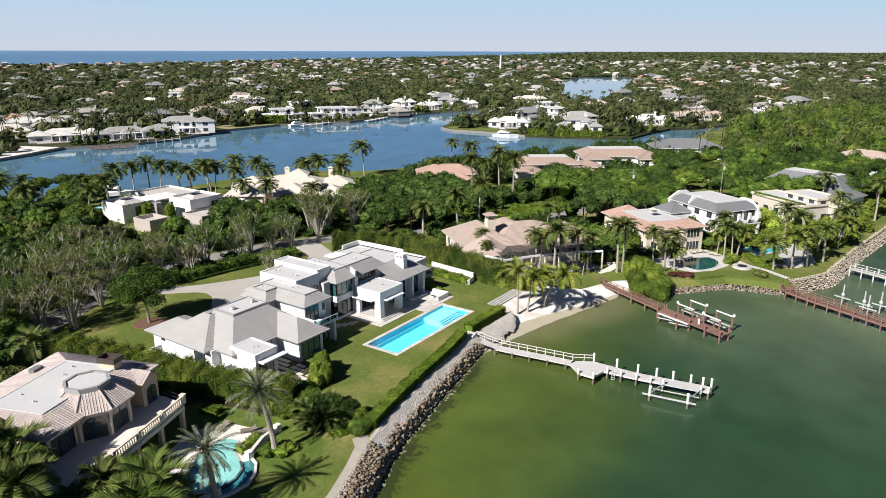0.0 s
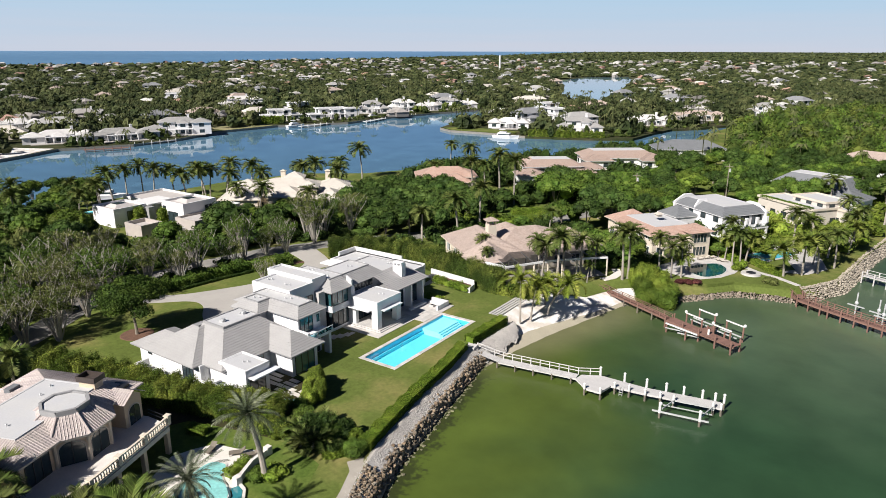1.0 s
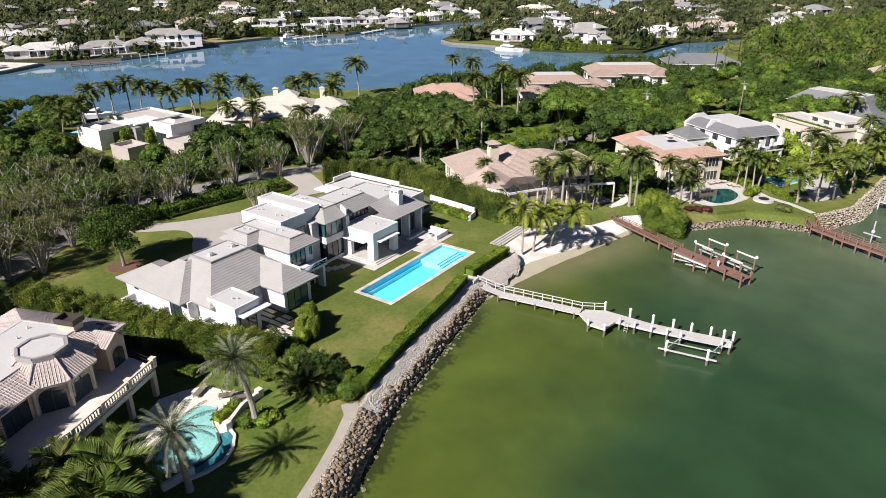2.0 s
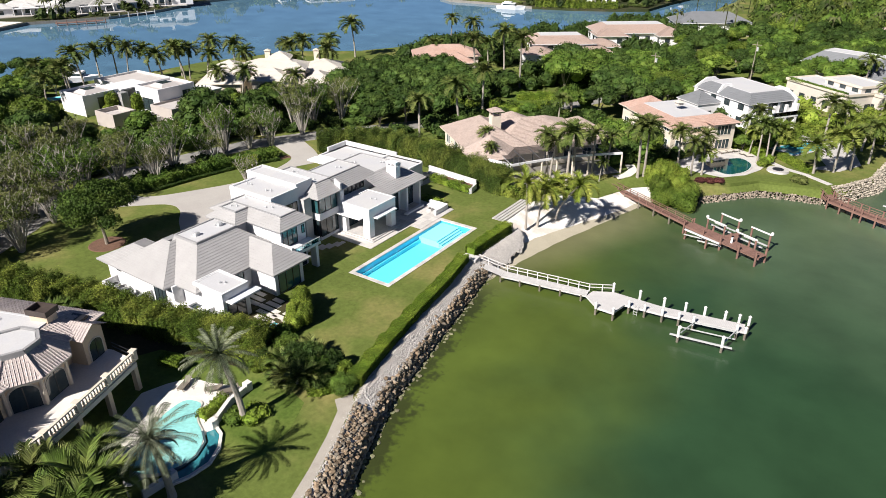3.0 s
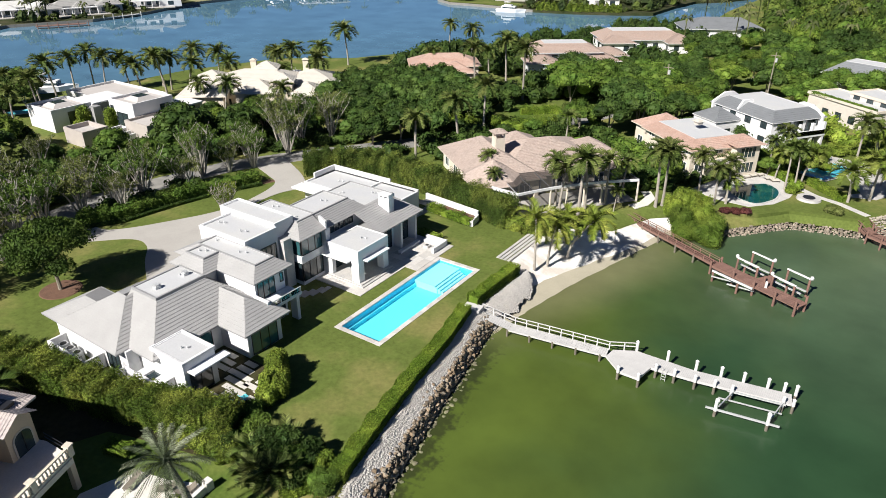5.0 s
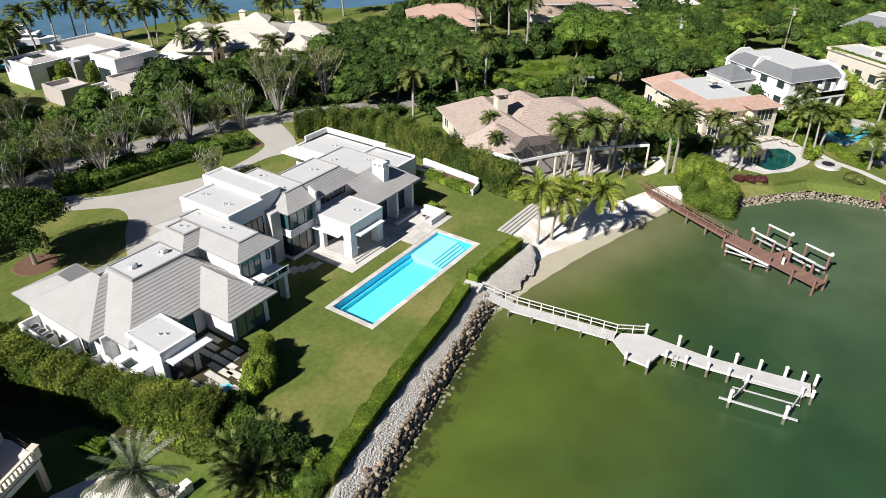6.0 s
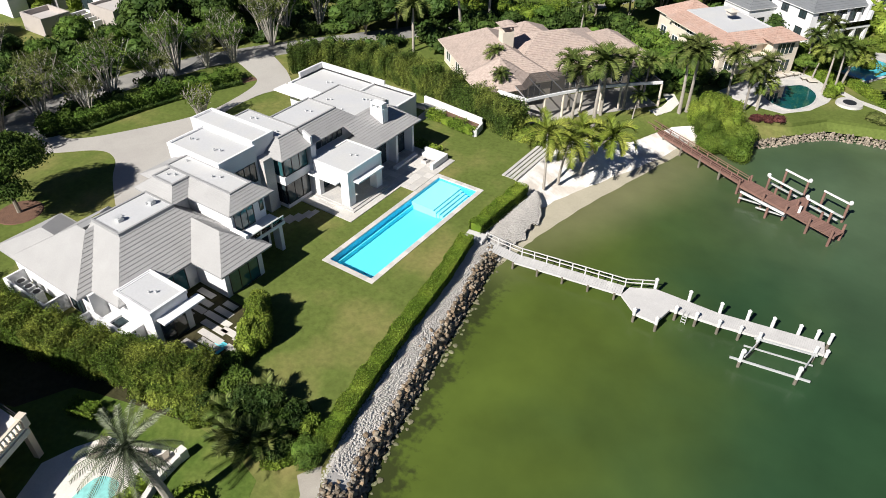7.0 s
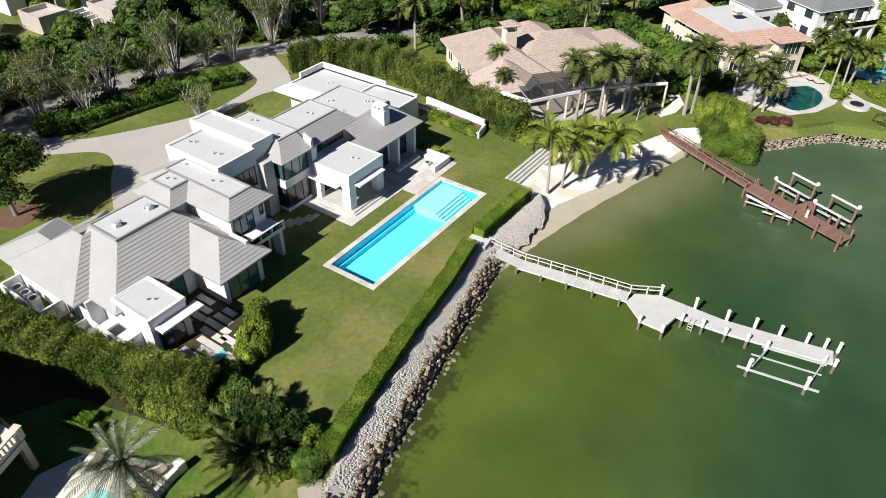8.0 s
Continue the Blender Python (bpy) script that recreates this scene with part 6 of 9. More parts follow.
hedge("low_hedge", "low green hedge at the lawn's edge above the beach", [(-3.8, 36.6), (0.5, 36.9), (2.6, 38.4)], 2.2, 1.6, BAMBOO, 120, 0.2, wobble=0.14, seed=7)
hedge("street_hedge", "low dark green hedge along the street", [(-59.5, -0.8), (-56.5, 4), (-55.2, 12), (-53.4, 20), (-50.5, 27.5)], 2.6, 1.7, LEAF_A, 110, 0.2, wobble=0.12, seed=8)
hedge("border_hedge", "low dark clipped border in front of the street hedge", [(-57.2, -1.4), (-54.4, 3.6), (-53.3, 12), (-51.6, 19.6), (-48.6, 26.8)], 0.7, 0.5, LEAF_D, 60, 0.12, seed=11)
hedge("planter_greenery", "trailing greenery in the white garden trough", [(-17.2, 34.5), (-8.6, 33.4)], 1.3, 0.9, HEDGELEAF, 150, 0.12, z=2.75, wobble=0.22, seed=9)
hedge("low_box_hedge", "small clipped hedge behind the fire pit", [(-13.4, 26.8), (-9.6, 26.4)], 1.0, 0.9, HEDGELEAF, 70, 0.13, seed=10)

# -- shrubs and small trees on the lawn's near edge
for k, (x, y, r, h) in enumerate(((-3.8, -12.2, 1.5, 2.7), (-5.2, -10.6, 1.2, 3.2), (-3.0, -13.9, 1.2, 2.2), (-6.3, -9.4, 1.0, 2.4), (-2.5, -12.7, 0.8, 2.9), (-4.3, -11.0, 0.8, 3.5), (-3.7, -13.3, 0.8, 3.1))):
    shrub("bright_shrub", "bright green bushy shrub beside the terrace", 20 + k, x, y, r, h, LEAF_B, 520, 0.11, lobes=8)
for k, (x, y, r, h) in enumerate(((-0.6, -17.6, 1.5, 1.9), (1.6, -18.6, 1.6, 2.0), (3.6, -18.2, 1.7, 2.3), (5.6, -18.8, 1.5, 2.0), (3.4, -20.0, 1.4, 1.5), (6.4, -17.2, 1.2, 2.2), (-2.6, -16.6, 1.3, 1.8), (-1.0, -20.4, 1.3, 1.6), (7.2, -20.2, 1.2, 1.3))):
    shrub("dark_shrub", "dark green shrub in a planted bed", 30 + k, x, y, r, h, LEAF_D if k % 3 else LEAF_A, 460, 0.13)
for k, (x, y, r, h) in enumerate(((-6.6, -22.4, 1.3, 1.5), (-4.9, -21.9, 1.4, 1.6), (-3.0, -21.6, 1.4, 1.6), (-1.2, -21.3, 1.4, 1.5), (0.0, -20.9, 1.2, 1.4), (-0.4, -22.0, 0.7, 0.8))):
    shrub("hedge_foot_shrub", "bright green shrub at the foot of the screen hedge", 230 + k, x, y, r, h, BAMBOO if k < 5 else LEAF_B, 420, 0.11)
hedge("low_bed_hedge", "low clipped hedge edging a planted bed", [(6.9, -21.6), (7.8, -20.9), (8.3, -20.1)], 1.1, 0.75, HEDGELEAF, 170, 0.1, seed=38)
shrub("yellow_shrub", "yellow-green shrub in the planted bed", 41, 7.6, -17.2, 0.9, 1.5, LEAF_B, 200, 0.16)

# -- the round tree on the front lawn
LAWNTREE = leafy("shade_tree_leaves", (0.034, 0.062, 0.010), (0.056, 0.086, 0.014))
tree = broad_tree("lawn_tree", "round green shade tree on the front lawn", 51, 8.6, 5.5, 2.9, LAWNTREE, BARK, 34, 400, 0.18, 0.66, 0.62)
put(tree, -42.2, -13.6, 1.0, 0, G, 1.14)
plain("mulch_ring", Geo().tube([(-42.2, -13.6, G), (-42.2, -13.6, G + 0.07)], [2.6, 2.5], 24), MULCH, "round bed of red-brown mulch under a tree", "mulch bed")
small = fan_tree("small_tree", "small thin-leaved tree beside the drive", 53, 4.8, 2.6, LEAF_B, 18)
put(small, -43.6, 14.6)

# -- beach palms
COCO = dict(R=4.0, fronds=15, pairs=26, leaflet=0.85, droop=1.75, leaf=COCOLEAF, trunk_r=0.14, width=0.15, fold=0.55)
for k, (x, y, h, lx, ly, r) in enumerate(((5.1, 28.4, 7.0, -0.9, 1.4, 4.7), (6.0, 30.7, 6.0, 0.8, 0.4, 4.2), (7.3, 34.6, 6.0, 3.2, 1.2, 4.4), (5.2, 38.0, 4.6, 0.6, -0.6, 3.8))):
    p = palm("coconut_palm", "leaning coconut palm with yellow-green fronds on the sand", 60 + k, h, (lx, ly), **{**COCO, "R": r * 0.95}, group="coconut palms on the beach")
    put(p, x, y, z=1.5)

# -- date palms by the neighbour's pool
for k, (x, y, h, lx, ly) in enumerate(((4.4, -28.1, 8.1, -0.7, -1.1), (6.9, -38.1, 7.6, 0.8, -1.1))):
    p = palm("date_palm", "tall date palm with a dense grey-green crown", 70 + k, h, (lx, ly), R=3.9, fronds=40, pairs=30, leaflet=0.44, droop=1.0, leaf=DATELEAF, trunk_r=0.27, width=0.06, elev=(1.3, -0.65), fold=-0.3, group="date palms")
    put(p, x, y)
shrub("round_shrub", "round clipped shrub at the foot of a palm", 75, 4.9, -27.4, 1.5, 1.0, HEDGELEAF, 160, 0.14)
shrub("round_shrub", "round clipped shrub at the foot of a palm", 76, 3.9, -28.4, 1.3, 0.9, LEAF_A, 160, 0.14)

# -- tall palms by the neighbouring houses
ROYAL = [palm("royal_palm", "tall palm with a pale ringed trunk and feathery crown", 80 + k, h, (lx, ly), R=3.3, fronds=20, pairs=15, leaflet=0.85, droop=1.55, leaf=PALMLEAF, trunk_r=0.19, width=0.2, shaft=True, group="tall palms")
         for k, (h, lx, ly) in enumerate(((8.0, 0.3, 0.2), (9.0, -0.4, 0.3), (7.2, 0.5, -0.5)))]
spread(ROYAL, [(12.6, 57.6, 1.1), (13.4, 58.6, 1.0), (0.2, 46.4, 0.92), (4.2, 44.8, 1.12), (3.2, 50.0, 0.95), (5.2, 53.8, 0.85), (7.6, 51.6, 0.42), (6.8, 57.2, 0.8), (-1.4, 48.4, 0.85), (-14.6, 48.2, 0.68), (-10.2, 43.0, 0.55), (-33, 67, 1.25), (-31, 74, 1.05), (-34.5, 54, 0.95), (-36, 56, 0.85),
               (20.5, 63.8, 0.85), (22.0, 65.5, 0.8), (17, 67, 0.8), (29, 78, 0.8), (30.4, 79.0, 0.7), (44.5, 84, 0.85), (38, 96, 0.9), (47, 90, 0.85),
               (-48, 114, 1.15), (-38.5, 106, 1.2), (-57, 120, 1.1), (-74, 138, 1.25), (-86, 143, 1.1), (-69, 109, 1.0), (-13, 77, 0.8), (-18.2, 89, 0.55), (-53, 106, 1.15), (26, 90, 0.8), (24.5, 87, 0.7), (48, 110, 0.9), (50, 118, 1.0), (46, 122, 0.9), (40, 148, 1.1), (54, 140, 1.0)], 81, var=0.08)
GARDENLEAF = leafy("mid_green_palm_fronds", (0.085, 0.125, 0.018), (0.130, 0.150, 0.030), 0.35, 0.2)
# -- coconut palms in the gardens along the bay
GARDEN = [palm("garden_palm", "coconut palm with yellow-green drooping fronds in a garden", 85 + k, h, (lx, ly), R=3.5, fronds=20, pairs=16, leaflet=0.9, droop=1.6, leaf=GARDENLEAF, trunk_r=0.16, width=0.2, group="garden coconut palms", fold=0.6) for k, (h, lx, ly) in enumerate(((6.4, 1.0, 0.4), (5.4, -0.8, 0.9)))]
spread(GARDEN, [(31, 81, 0.95), (39, 78.2, 1.0), (42, 81, 1.05), (45, 98, 1.0), (41, 104, 1.0), (43, 90, 0.9), (48.5, 104, 1.0), (49, 112, 0.9), (21.5, 67.5, 0.8), (26.5, 83, 0.8)], 86, var=0.1)
# -- palms along the lagoon
CANAL = [palm("lagoon_palm", "slender palm standing along the lagoon", 90 + k, 9.0, (lx, ly), R=3.9, fronds=20, pairs=11, leaflet=1.05, droop=1.5, leaf=PALMLEAF, trunk_r=0.18, width=0.3, group="palms along the lagoon") for k, (lx, ly) in enumerate(((0.6, 0.4), (-0.8, 0.6), (1.6, -0.4)))]
spread(CANAL, [(-119, 19), (-121, 26), (-134, 37), (-140, 45), (-141, 51), (-132, 49), (-129, 54), (-117, 50), (-119, 58), (-121, 61), (-122, 68), (-112, 70), (-101, 66), (-104, 83), (-99, 84), (-83, 79), (-103, 112, 1.15), (-93, 51, 0.85), (-86, 50, 0.85), (-76, 51, 0.75),
               (-73, 57, 0.75), (-128, 30), (-140, 12), (-146, 8), (-148, -4), (-136, 2), (-90, 72, 0.9), (-112, 60), (-126, 62), (-160, -14), (-150, -22), (-137, -12), (-125, 6), (-96, 94), (-110, 88, 0.9), (-142, 30, 0.8)], 91, var=0.12)

# -- street trees with fanned pale branches
FANS = [fan_tree("street_tree", "many-stemmed street tree with pale branches and thin leaves", 100 + k, 8.2, 4.4, (LEAF_C, LEAF_A, LEAF_C)[k], 46, "street trees") for k in range(3)]
spread(FANS, [(-60, -15, 1.1), (-58, -10, 1.1), (-71, -4, 1.1), (-66, -14, 1.1), (-52, -26, 1.1), (-54, -20, 1.1), (-75, -12, 1.1), (-60, -24, 1.1), (-51, -32, 1.1), (-56, -30, 1.1), (-47, -42, 1.1), (-53, -40, 1.1), (-64, -30, 1.1), (-45, -50, 1.1), (-70, -22, 1.1), (-80, -4, 1.1), (-63, -21, 1.1), (-50, -22, 0.99), (-56, -14, 0.88), (-62, 44, 1.21), (-60, 48, 1.21), (-57, 54, 1.1), (-61.4, 0.9, 1.26), (-61, 11.6, 1.25), (-60.8, 23.7, 1.17), (-56.7, 32.2, 1.06), (-57, 41.5, 1.1), (-71, -1.8, 0.99), (-88, 8.4, 0.88), (-63, -4.5, 1.04), (-61.5, 6.5, 0.83), (-59.5, 18, 0.77), (-58, 6, 0.85), (-58, 19, 0.8), (-58.5, 28, 0.9), (-69, 16, 0.85), (-66.5, 26, 0.85), (-68.5, 6, 0.95), (-63.5, 36, 0.9), (-66, -8, 1.0)], 101, var=0.15)

# -- broad-leaved trees behind and beside the houses
MIDLEAF = leafy("mid_green_leaves", (0.070, 0.115, 0.015), (0.104, 0.142, 0.021))
BROAD = [broad_tree("broadleaf_tree", "dense round-crowned evergreen tree", 110 + k, 8.3, 5.2, 1.3, lf, BARK, 24, 62, 0.25, 0.74, 0.78, "evergreen trees") for k, lf in enumerate((LEAF_A, LEAF_D, MIDLEAF, LEAF_A, LEAF_D))]
DUSKY = [broad_tree("broadleaf_tree", "dense dark green round-crowned tree", 116 + k, 8.3, 5.6, 1.3, LEAF_D, BARK, 24, 62, 0.25, 0.74, 0.78, "evergreen trees") for k in range(2)]
dense = [(-76, 72), (-79, 88), (-64, 103), (-45, 96), (-36, 80), (-40, 62), (-50, 52), (-64, 62)]
mid = [(-38, 126), (-35, 144), (-8, 140), (4, 128), (6, 108), (-2, 92), (-16, 86), (-26, 96), (-28, 112)]
right = [(-10, 146), (6, 140), (20, 138), (36, 150), (60, 170), (66, 215), (30, 225), (0, 215), (-16, 200), (-20, 190)]
left = [(-128, 10), (-112, 10), (-88, 6), (-76, -6), (-70, -24), (-64, -60), (-90, -110), (-150, -90), (-160, -30), (-140, 0)]
behind = [(-92, 40), (-82, 42), (-74, 46), (-66, 50), (-62, 60), (-70, 70), (-76, 64), (-84, 56)]
dusky = [(x, y, 0.9) for x, y in fill(dense, 6.4, 1)]
spots = [(x, y, 1.0) for x, y in fill(mid, 6.8, 2)] + [(x, y, 0.95) for x, y in fill(right, 7.4, 3, limit=85)]
spots += [(x, y, 0.85) for x, y in fill(left, 6.8, 4, limit=95)] + [(x, y, 0.6) for x, y in fill(behind, 5.2, 5)]
spots += [(-82.0, 19.9, 0.64), (-78.8, 24.8, 0.51), (-77.2, 31.8, 1.01), (-79.1, 38.0, 0.89), (-69.9, 40.3, 1.01), (-69.9, 47.6, 0.82), (-88.9, 11.5, 0.57), (-83.1, 13.5, 0.58), (-74.5, 29.8, 0.51), (-65.0, 34.7, 0.58)] + [(-22, 80, 0.5), (-26, 74, 0.5), (-20, 72, 0.45), (-38, 100, 0.8), (26, 92, 0.6), (22, 88, 0.55), (-104, 13, 0.6), (-110, 12, 0.65), (-117, 14, 0.6), (7.5, 66, 0.5), (10.5, 70, 0.55), (4, 64, 0.45), (9, 76, 0.6), (29, 93, 0.5), (27.5, 96.5, 0.5), (25, 84, 0.5), (28, 88, 0.5)]
spots += [(x, y, 0.8) for x, y in fill([(-42, -36), (-38, -58), (-56, -76), (-66, -34), (-58, -27), (-50, -30)], 5.0, 7)] + [(x, y, 0.7) for x, y in fill([(-124, 2), (-150, 12), (-166, 30), (-150, 40), (-132, 30), (-126, 14)], 6.0, 8)]
GARDEN = [(-36, 94), (-41, 113), (-31, 106), (-19, 107), (-15, 98), (-22, 88), (-31, 82)]
PLOTS = (GARDEN, [(-74, 102), (-50, 102), (-48, 124), (-74, 124)], [(-64, 130), (-26, 130), (-24, 164), (-62, 164)], [(-56, 178), (-20, 178), (-20, 210), (-56, 210)], [(-38, 216), (-2, 216), (-2, 242), (-38, 242)])
spots = [p for p in spots if not any(inside([p[0]], [p[1]], q)[0] for q in PLOTS)]
spots += [(-22.7, 119, 1.2), (-36, 131, 1.2)]
spread(DUSKY, [p for p in dusky if not any(inside([p[0]], [p[1]], q)[0] for q in PLOTS)], 112, var=0.15)
spread(BROAD, spots, 111, var=0.22)
for k, (x, y, r, h, z) in enumerate(((17.2, 58.8, 2.6, 4.4, 1.8), (19.8, 57.4, 2.6, 3.8, 1.2), (17.9, 55.6, 2.6, 3.6, 0.8), (20.8, 54.4, 2.8, 3.0, 0.2), (18.9, 53.2, 2.2, 2.6, 0.1), (22.8, 53.4, 2.2, 2.4, 0.0), (22.4, 56.0, 2.2, 3.2, 0.6), (15.6, 57.0, 1.8, 3.4, 1.8))):
    shrub("mangrove", "spreading bright green mangrove at the water's edge", 121 + k, x, y, r * 0.88, h, (MIDLEAF if y < 56.5 else LEAF_B), 950, 0.10, z, "mangroves", 8)

# -- low fan of palm leaves in the planted bed
for k, (x, y, r) in enumerate(((4.6, -21.2, 1.25), (1.2, -20.2, 0.9), (2.6, -17.2, 1.1), (3.0, -21.6, 1.05), (5.6, -20.2, 1.0))):
    p = palm("low_palm", "low dark palm with fanned fronds in the planted bed", 160 + k, 0.8, (0.1, 0.1), R=2.2 * r, fronds=18, pairs=14, leaflet=0.6, droop=1.0, leaf=PALMLEAF, trunk_r=0.16, width=0.16, group="low palms")
    put(p, x, y)

# ---- neighbouring houses ----
def simple_house(name, label, at, turn, blocks, wall, roof, frame=STUCCO, glass=GLASS, edge=None, group="", course=0.55, plain_windows=False):
    """A house of hipped or flat blocks. Each block: x0, x1, y0, y1, base, eave, rise, deck (None: ridge; 'flat'; or an inset), overhang."""
    h = thing(name, label, "house", group, (at[0], at[1], G), turn)
    for x0, x1, y0, y1, z0, z1, rise, deck, over in blocks:
        part("wall", Geo().box(x0, x1, y0, y1, z0, z1), wall, h)
        if deck == "flat":
            flat_roof(h, x0 - over, x1 + over, y0 - over, y1 + over, z1 + 0.12, edge or wall, 0.3, 0.3)
        else:
            part("eave", Geo().box(x0 - over, x1 + over, y0 - over, y1 + over, z1, z1 + 0.16), edge or wall, h)
            top = None if deck is None else (x0 - over + deck, x1 + over - deck, y0 - over + deck, y1 + over - deck)
            part("roof", Geo().hip(x0 - over, x1 + over, y0 - over, y1 + over, z1 + 0.16, rise, top, course), roof, h)
            if top:
                flat_roof(h, *top, z1 + 0.16 + rise, edge or MEMBRANE, 0.08)
        for z in range(max(1, round((z1 - z0) / 3.4))):
            b = z0 + 0.9 + 3.3 * z
            for ax, lo, hi, u0, u1 in (("x", x0, x1, y0, y1), ("y", y0, y1, x0, x1)):
                for at_, side in ((lo, -1), (hi, 1)):
                    n = int((u1 - u0) / (5.2 if plain_windows else 3.6))
                    for k in range(n):
                        if plain_windows:
                            u, e = u0 + (u1 - u0) * (k + 0.5) / n, sorted((at_, at_ + 0.06 * side))
                            g = Geo().box(*e, u - 1.75, u + 1.75, b - 0.4, min(b + 1.9, z1 - 0.2)) if ax == "x" else Geo().box(u - 1.3, u + 1.3, *e, b, min(b + 1.8, z1 - 0.2))
                            part("window", g, glass, h)
                            continue
                        window(h, (ax, at_, side), u0 + (u1 - u0) * (k + 0.5) / n, 1.7, b, min(b + 1.7, z1 - 0.2), 2, frame, glass)
    return h


def screened_house():
    h = simple_house("clay_roof_house", "cream house with weathered pink clay roof and screened terrace", (-10.7, 39.2), 52,
                     [(5.0, 23.0, 3.5, 17.5, 0, 3.4, 3.6, None, 0.9), (0.9, 10.5, 2.5, 19.6, 0, 3.3, 3.4, None, 0.8), (8, 17, 12, 21.0, 0, 3.4, 3.0, None, 0.7), (19, 27, 5.5, 15, 0, 3.3, 2.8, None, 0.7)], CREAM, PINKTILE, course=0.34)
    h.scale = (1.14, 1.14, 1.04)
    c = part("cupola", Geo().box(5.6, 7.2, 8.4, 10.0, 5.6, 8.4), CREAM, h, "cream chimney cupola with arched openings")
    part("cupola_roof", Geo().hip(5.2, 7.6, 8.0, 10.4, 9.3, 0.7).box(5.3, 7.5, 8.1, 10.3, 9.16, 9.3), PINKTILE, c)
    g = Geo()
    for x in (5.65, 6.95):
        for y in (8.45, 9.75):
            g.box(x, x + 0.2, y, y + 0.2, 8.4, 9.16)
    part("cupola_post", g, CREAM, c)
    # octagonal corner room
    ring = lambda r: [(3.6 + r * math.cos(math.pi / 8 + k * math.pi / 4), 4.0 + r * math.sin(math.pi / 8 + k * math.pi / 4)) for k in range(8)]
    part("corner_room", Geo().prism(ring(4.0), 0, 3.6), CREAM, h)
    big = ring(4.9)
    for k in range(8):
        part("corner_roof", Geo().slope((*big[k], 3.65), (*big[(k + 1) % 8], 3.65), (3.6, 4.2, 6.6), (3.6, 4.2, 6.6), 0.55), PINKTILE, h)
    for k in (5, 6, 7):
        (ax, ay), (bx, by) = ring(4.05)[k], ring(4.05)[(k + 1) % 8]
        part("window", Geo().beam((ax * 0.75 + bx * 0.25, ay * 0.75 + by * 0.25, 1.9), (ax * 0.25 + bx * 0.75, ay * 0.25 + by * 0.75, 1.9), 0.1, 1.8), GLASS, h)
    # screen cage in front
    s = thing("screen_enclosure", "white-framed screened terrace enclosure beside the house", "screen enclosure", at=(-9.4, 40.0, G), turn=52)
    x0, x1, y1 = 3.4, 25.5, 4.0
    front = lambda u: -3.6 + 1.2 * math.sin(u * math.pi)
    for k in range(8):
        x, y = x0 + (x1 - x0) * k / 7, front(k / 7)
        part("post", Geo().tube([(x, y, 0), (x, y, 3.7)], [0.2, 0.17], 8), CREAM, s, "cream round post")
        part("rafter", Geo().beam((x, y, 3.95), (x, y1, 4.3), 0.1, 0.14), GREYEDGE, s)
    for k in range(7):
        xa, xb, ya, yb = x0 + (x1 - x0) * k / 7, x0 + (x1 - x0) * (k + 1) / 7, front(k / 7), front((k + 1) / 7)
        part("head_beam", Geo().beam((xa, ya, 3.9), (xb, yb, 3.9), 0.36, 0.4), STUCCO, s, "white head beam")
        part("screen_panel", Geo().add([(xa, ya, 4.1), (xb, yb, 4.1), (xb, y1, 4.45), (xa, y1, 4.45)], [(0, 1, 2, 3)]), MESHSCREEN, s, "dark insect screen")
    part("end_beam", Geo().beam((x0, front(0), 3.9), (0.6, 0.4, 3.9), 0.4, 0.45), STUCCO, s)
    part("terrace", Geo().box(x0, x1, -3.4, y1, 0.02, 0.12), PAVER, s)


def mesh_screen():
    m = bpy.data.materials.new("dark_insect_screen")
    m.use_nodes = True
    n, ln = m.node_tree.nodes, m.node_tree.links.new
    tr, mx = n.new("ShaderNodeBsdfTransparent"), n.new("ShaderNodeMixShader")
    b = n["Principled BSDF"]
    b.inputs["Base Color"].default_value, b.inputs["Roughness"].default_value = (0.02, 0.02, 0.02, 1), 0.8
    mx.inputs[0].default_value = 0.55
    ln(tr.outputs[0], mx.inputs[1])
    ln(b.outputs[0], mx.inputs[2])
    ln(mx.outputs[0], n["Material Output"].inputs[0])
    return m


PALEDECK = pbr("white_pool_stone", (0.70, 0.67, 0.62), 0.10, 0.7, 6, 0.7, 0.01, second=(0.62, 0.59, 0.54))
DARKSTONE = pbr("dark_spill_tile", (0.05, 0.09, 0.10), 0.2, 1, 8, 0.4, 0.01)
TERRACE = pbr("pale_terrace_stone", (0.66, 0.62, 0.58), 0.1, 0.8, 6, 0.7, 0.01)
MESHSCREEN = mesh_screen()
screened_house()


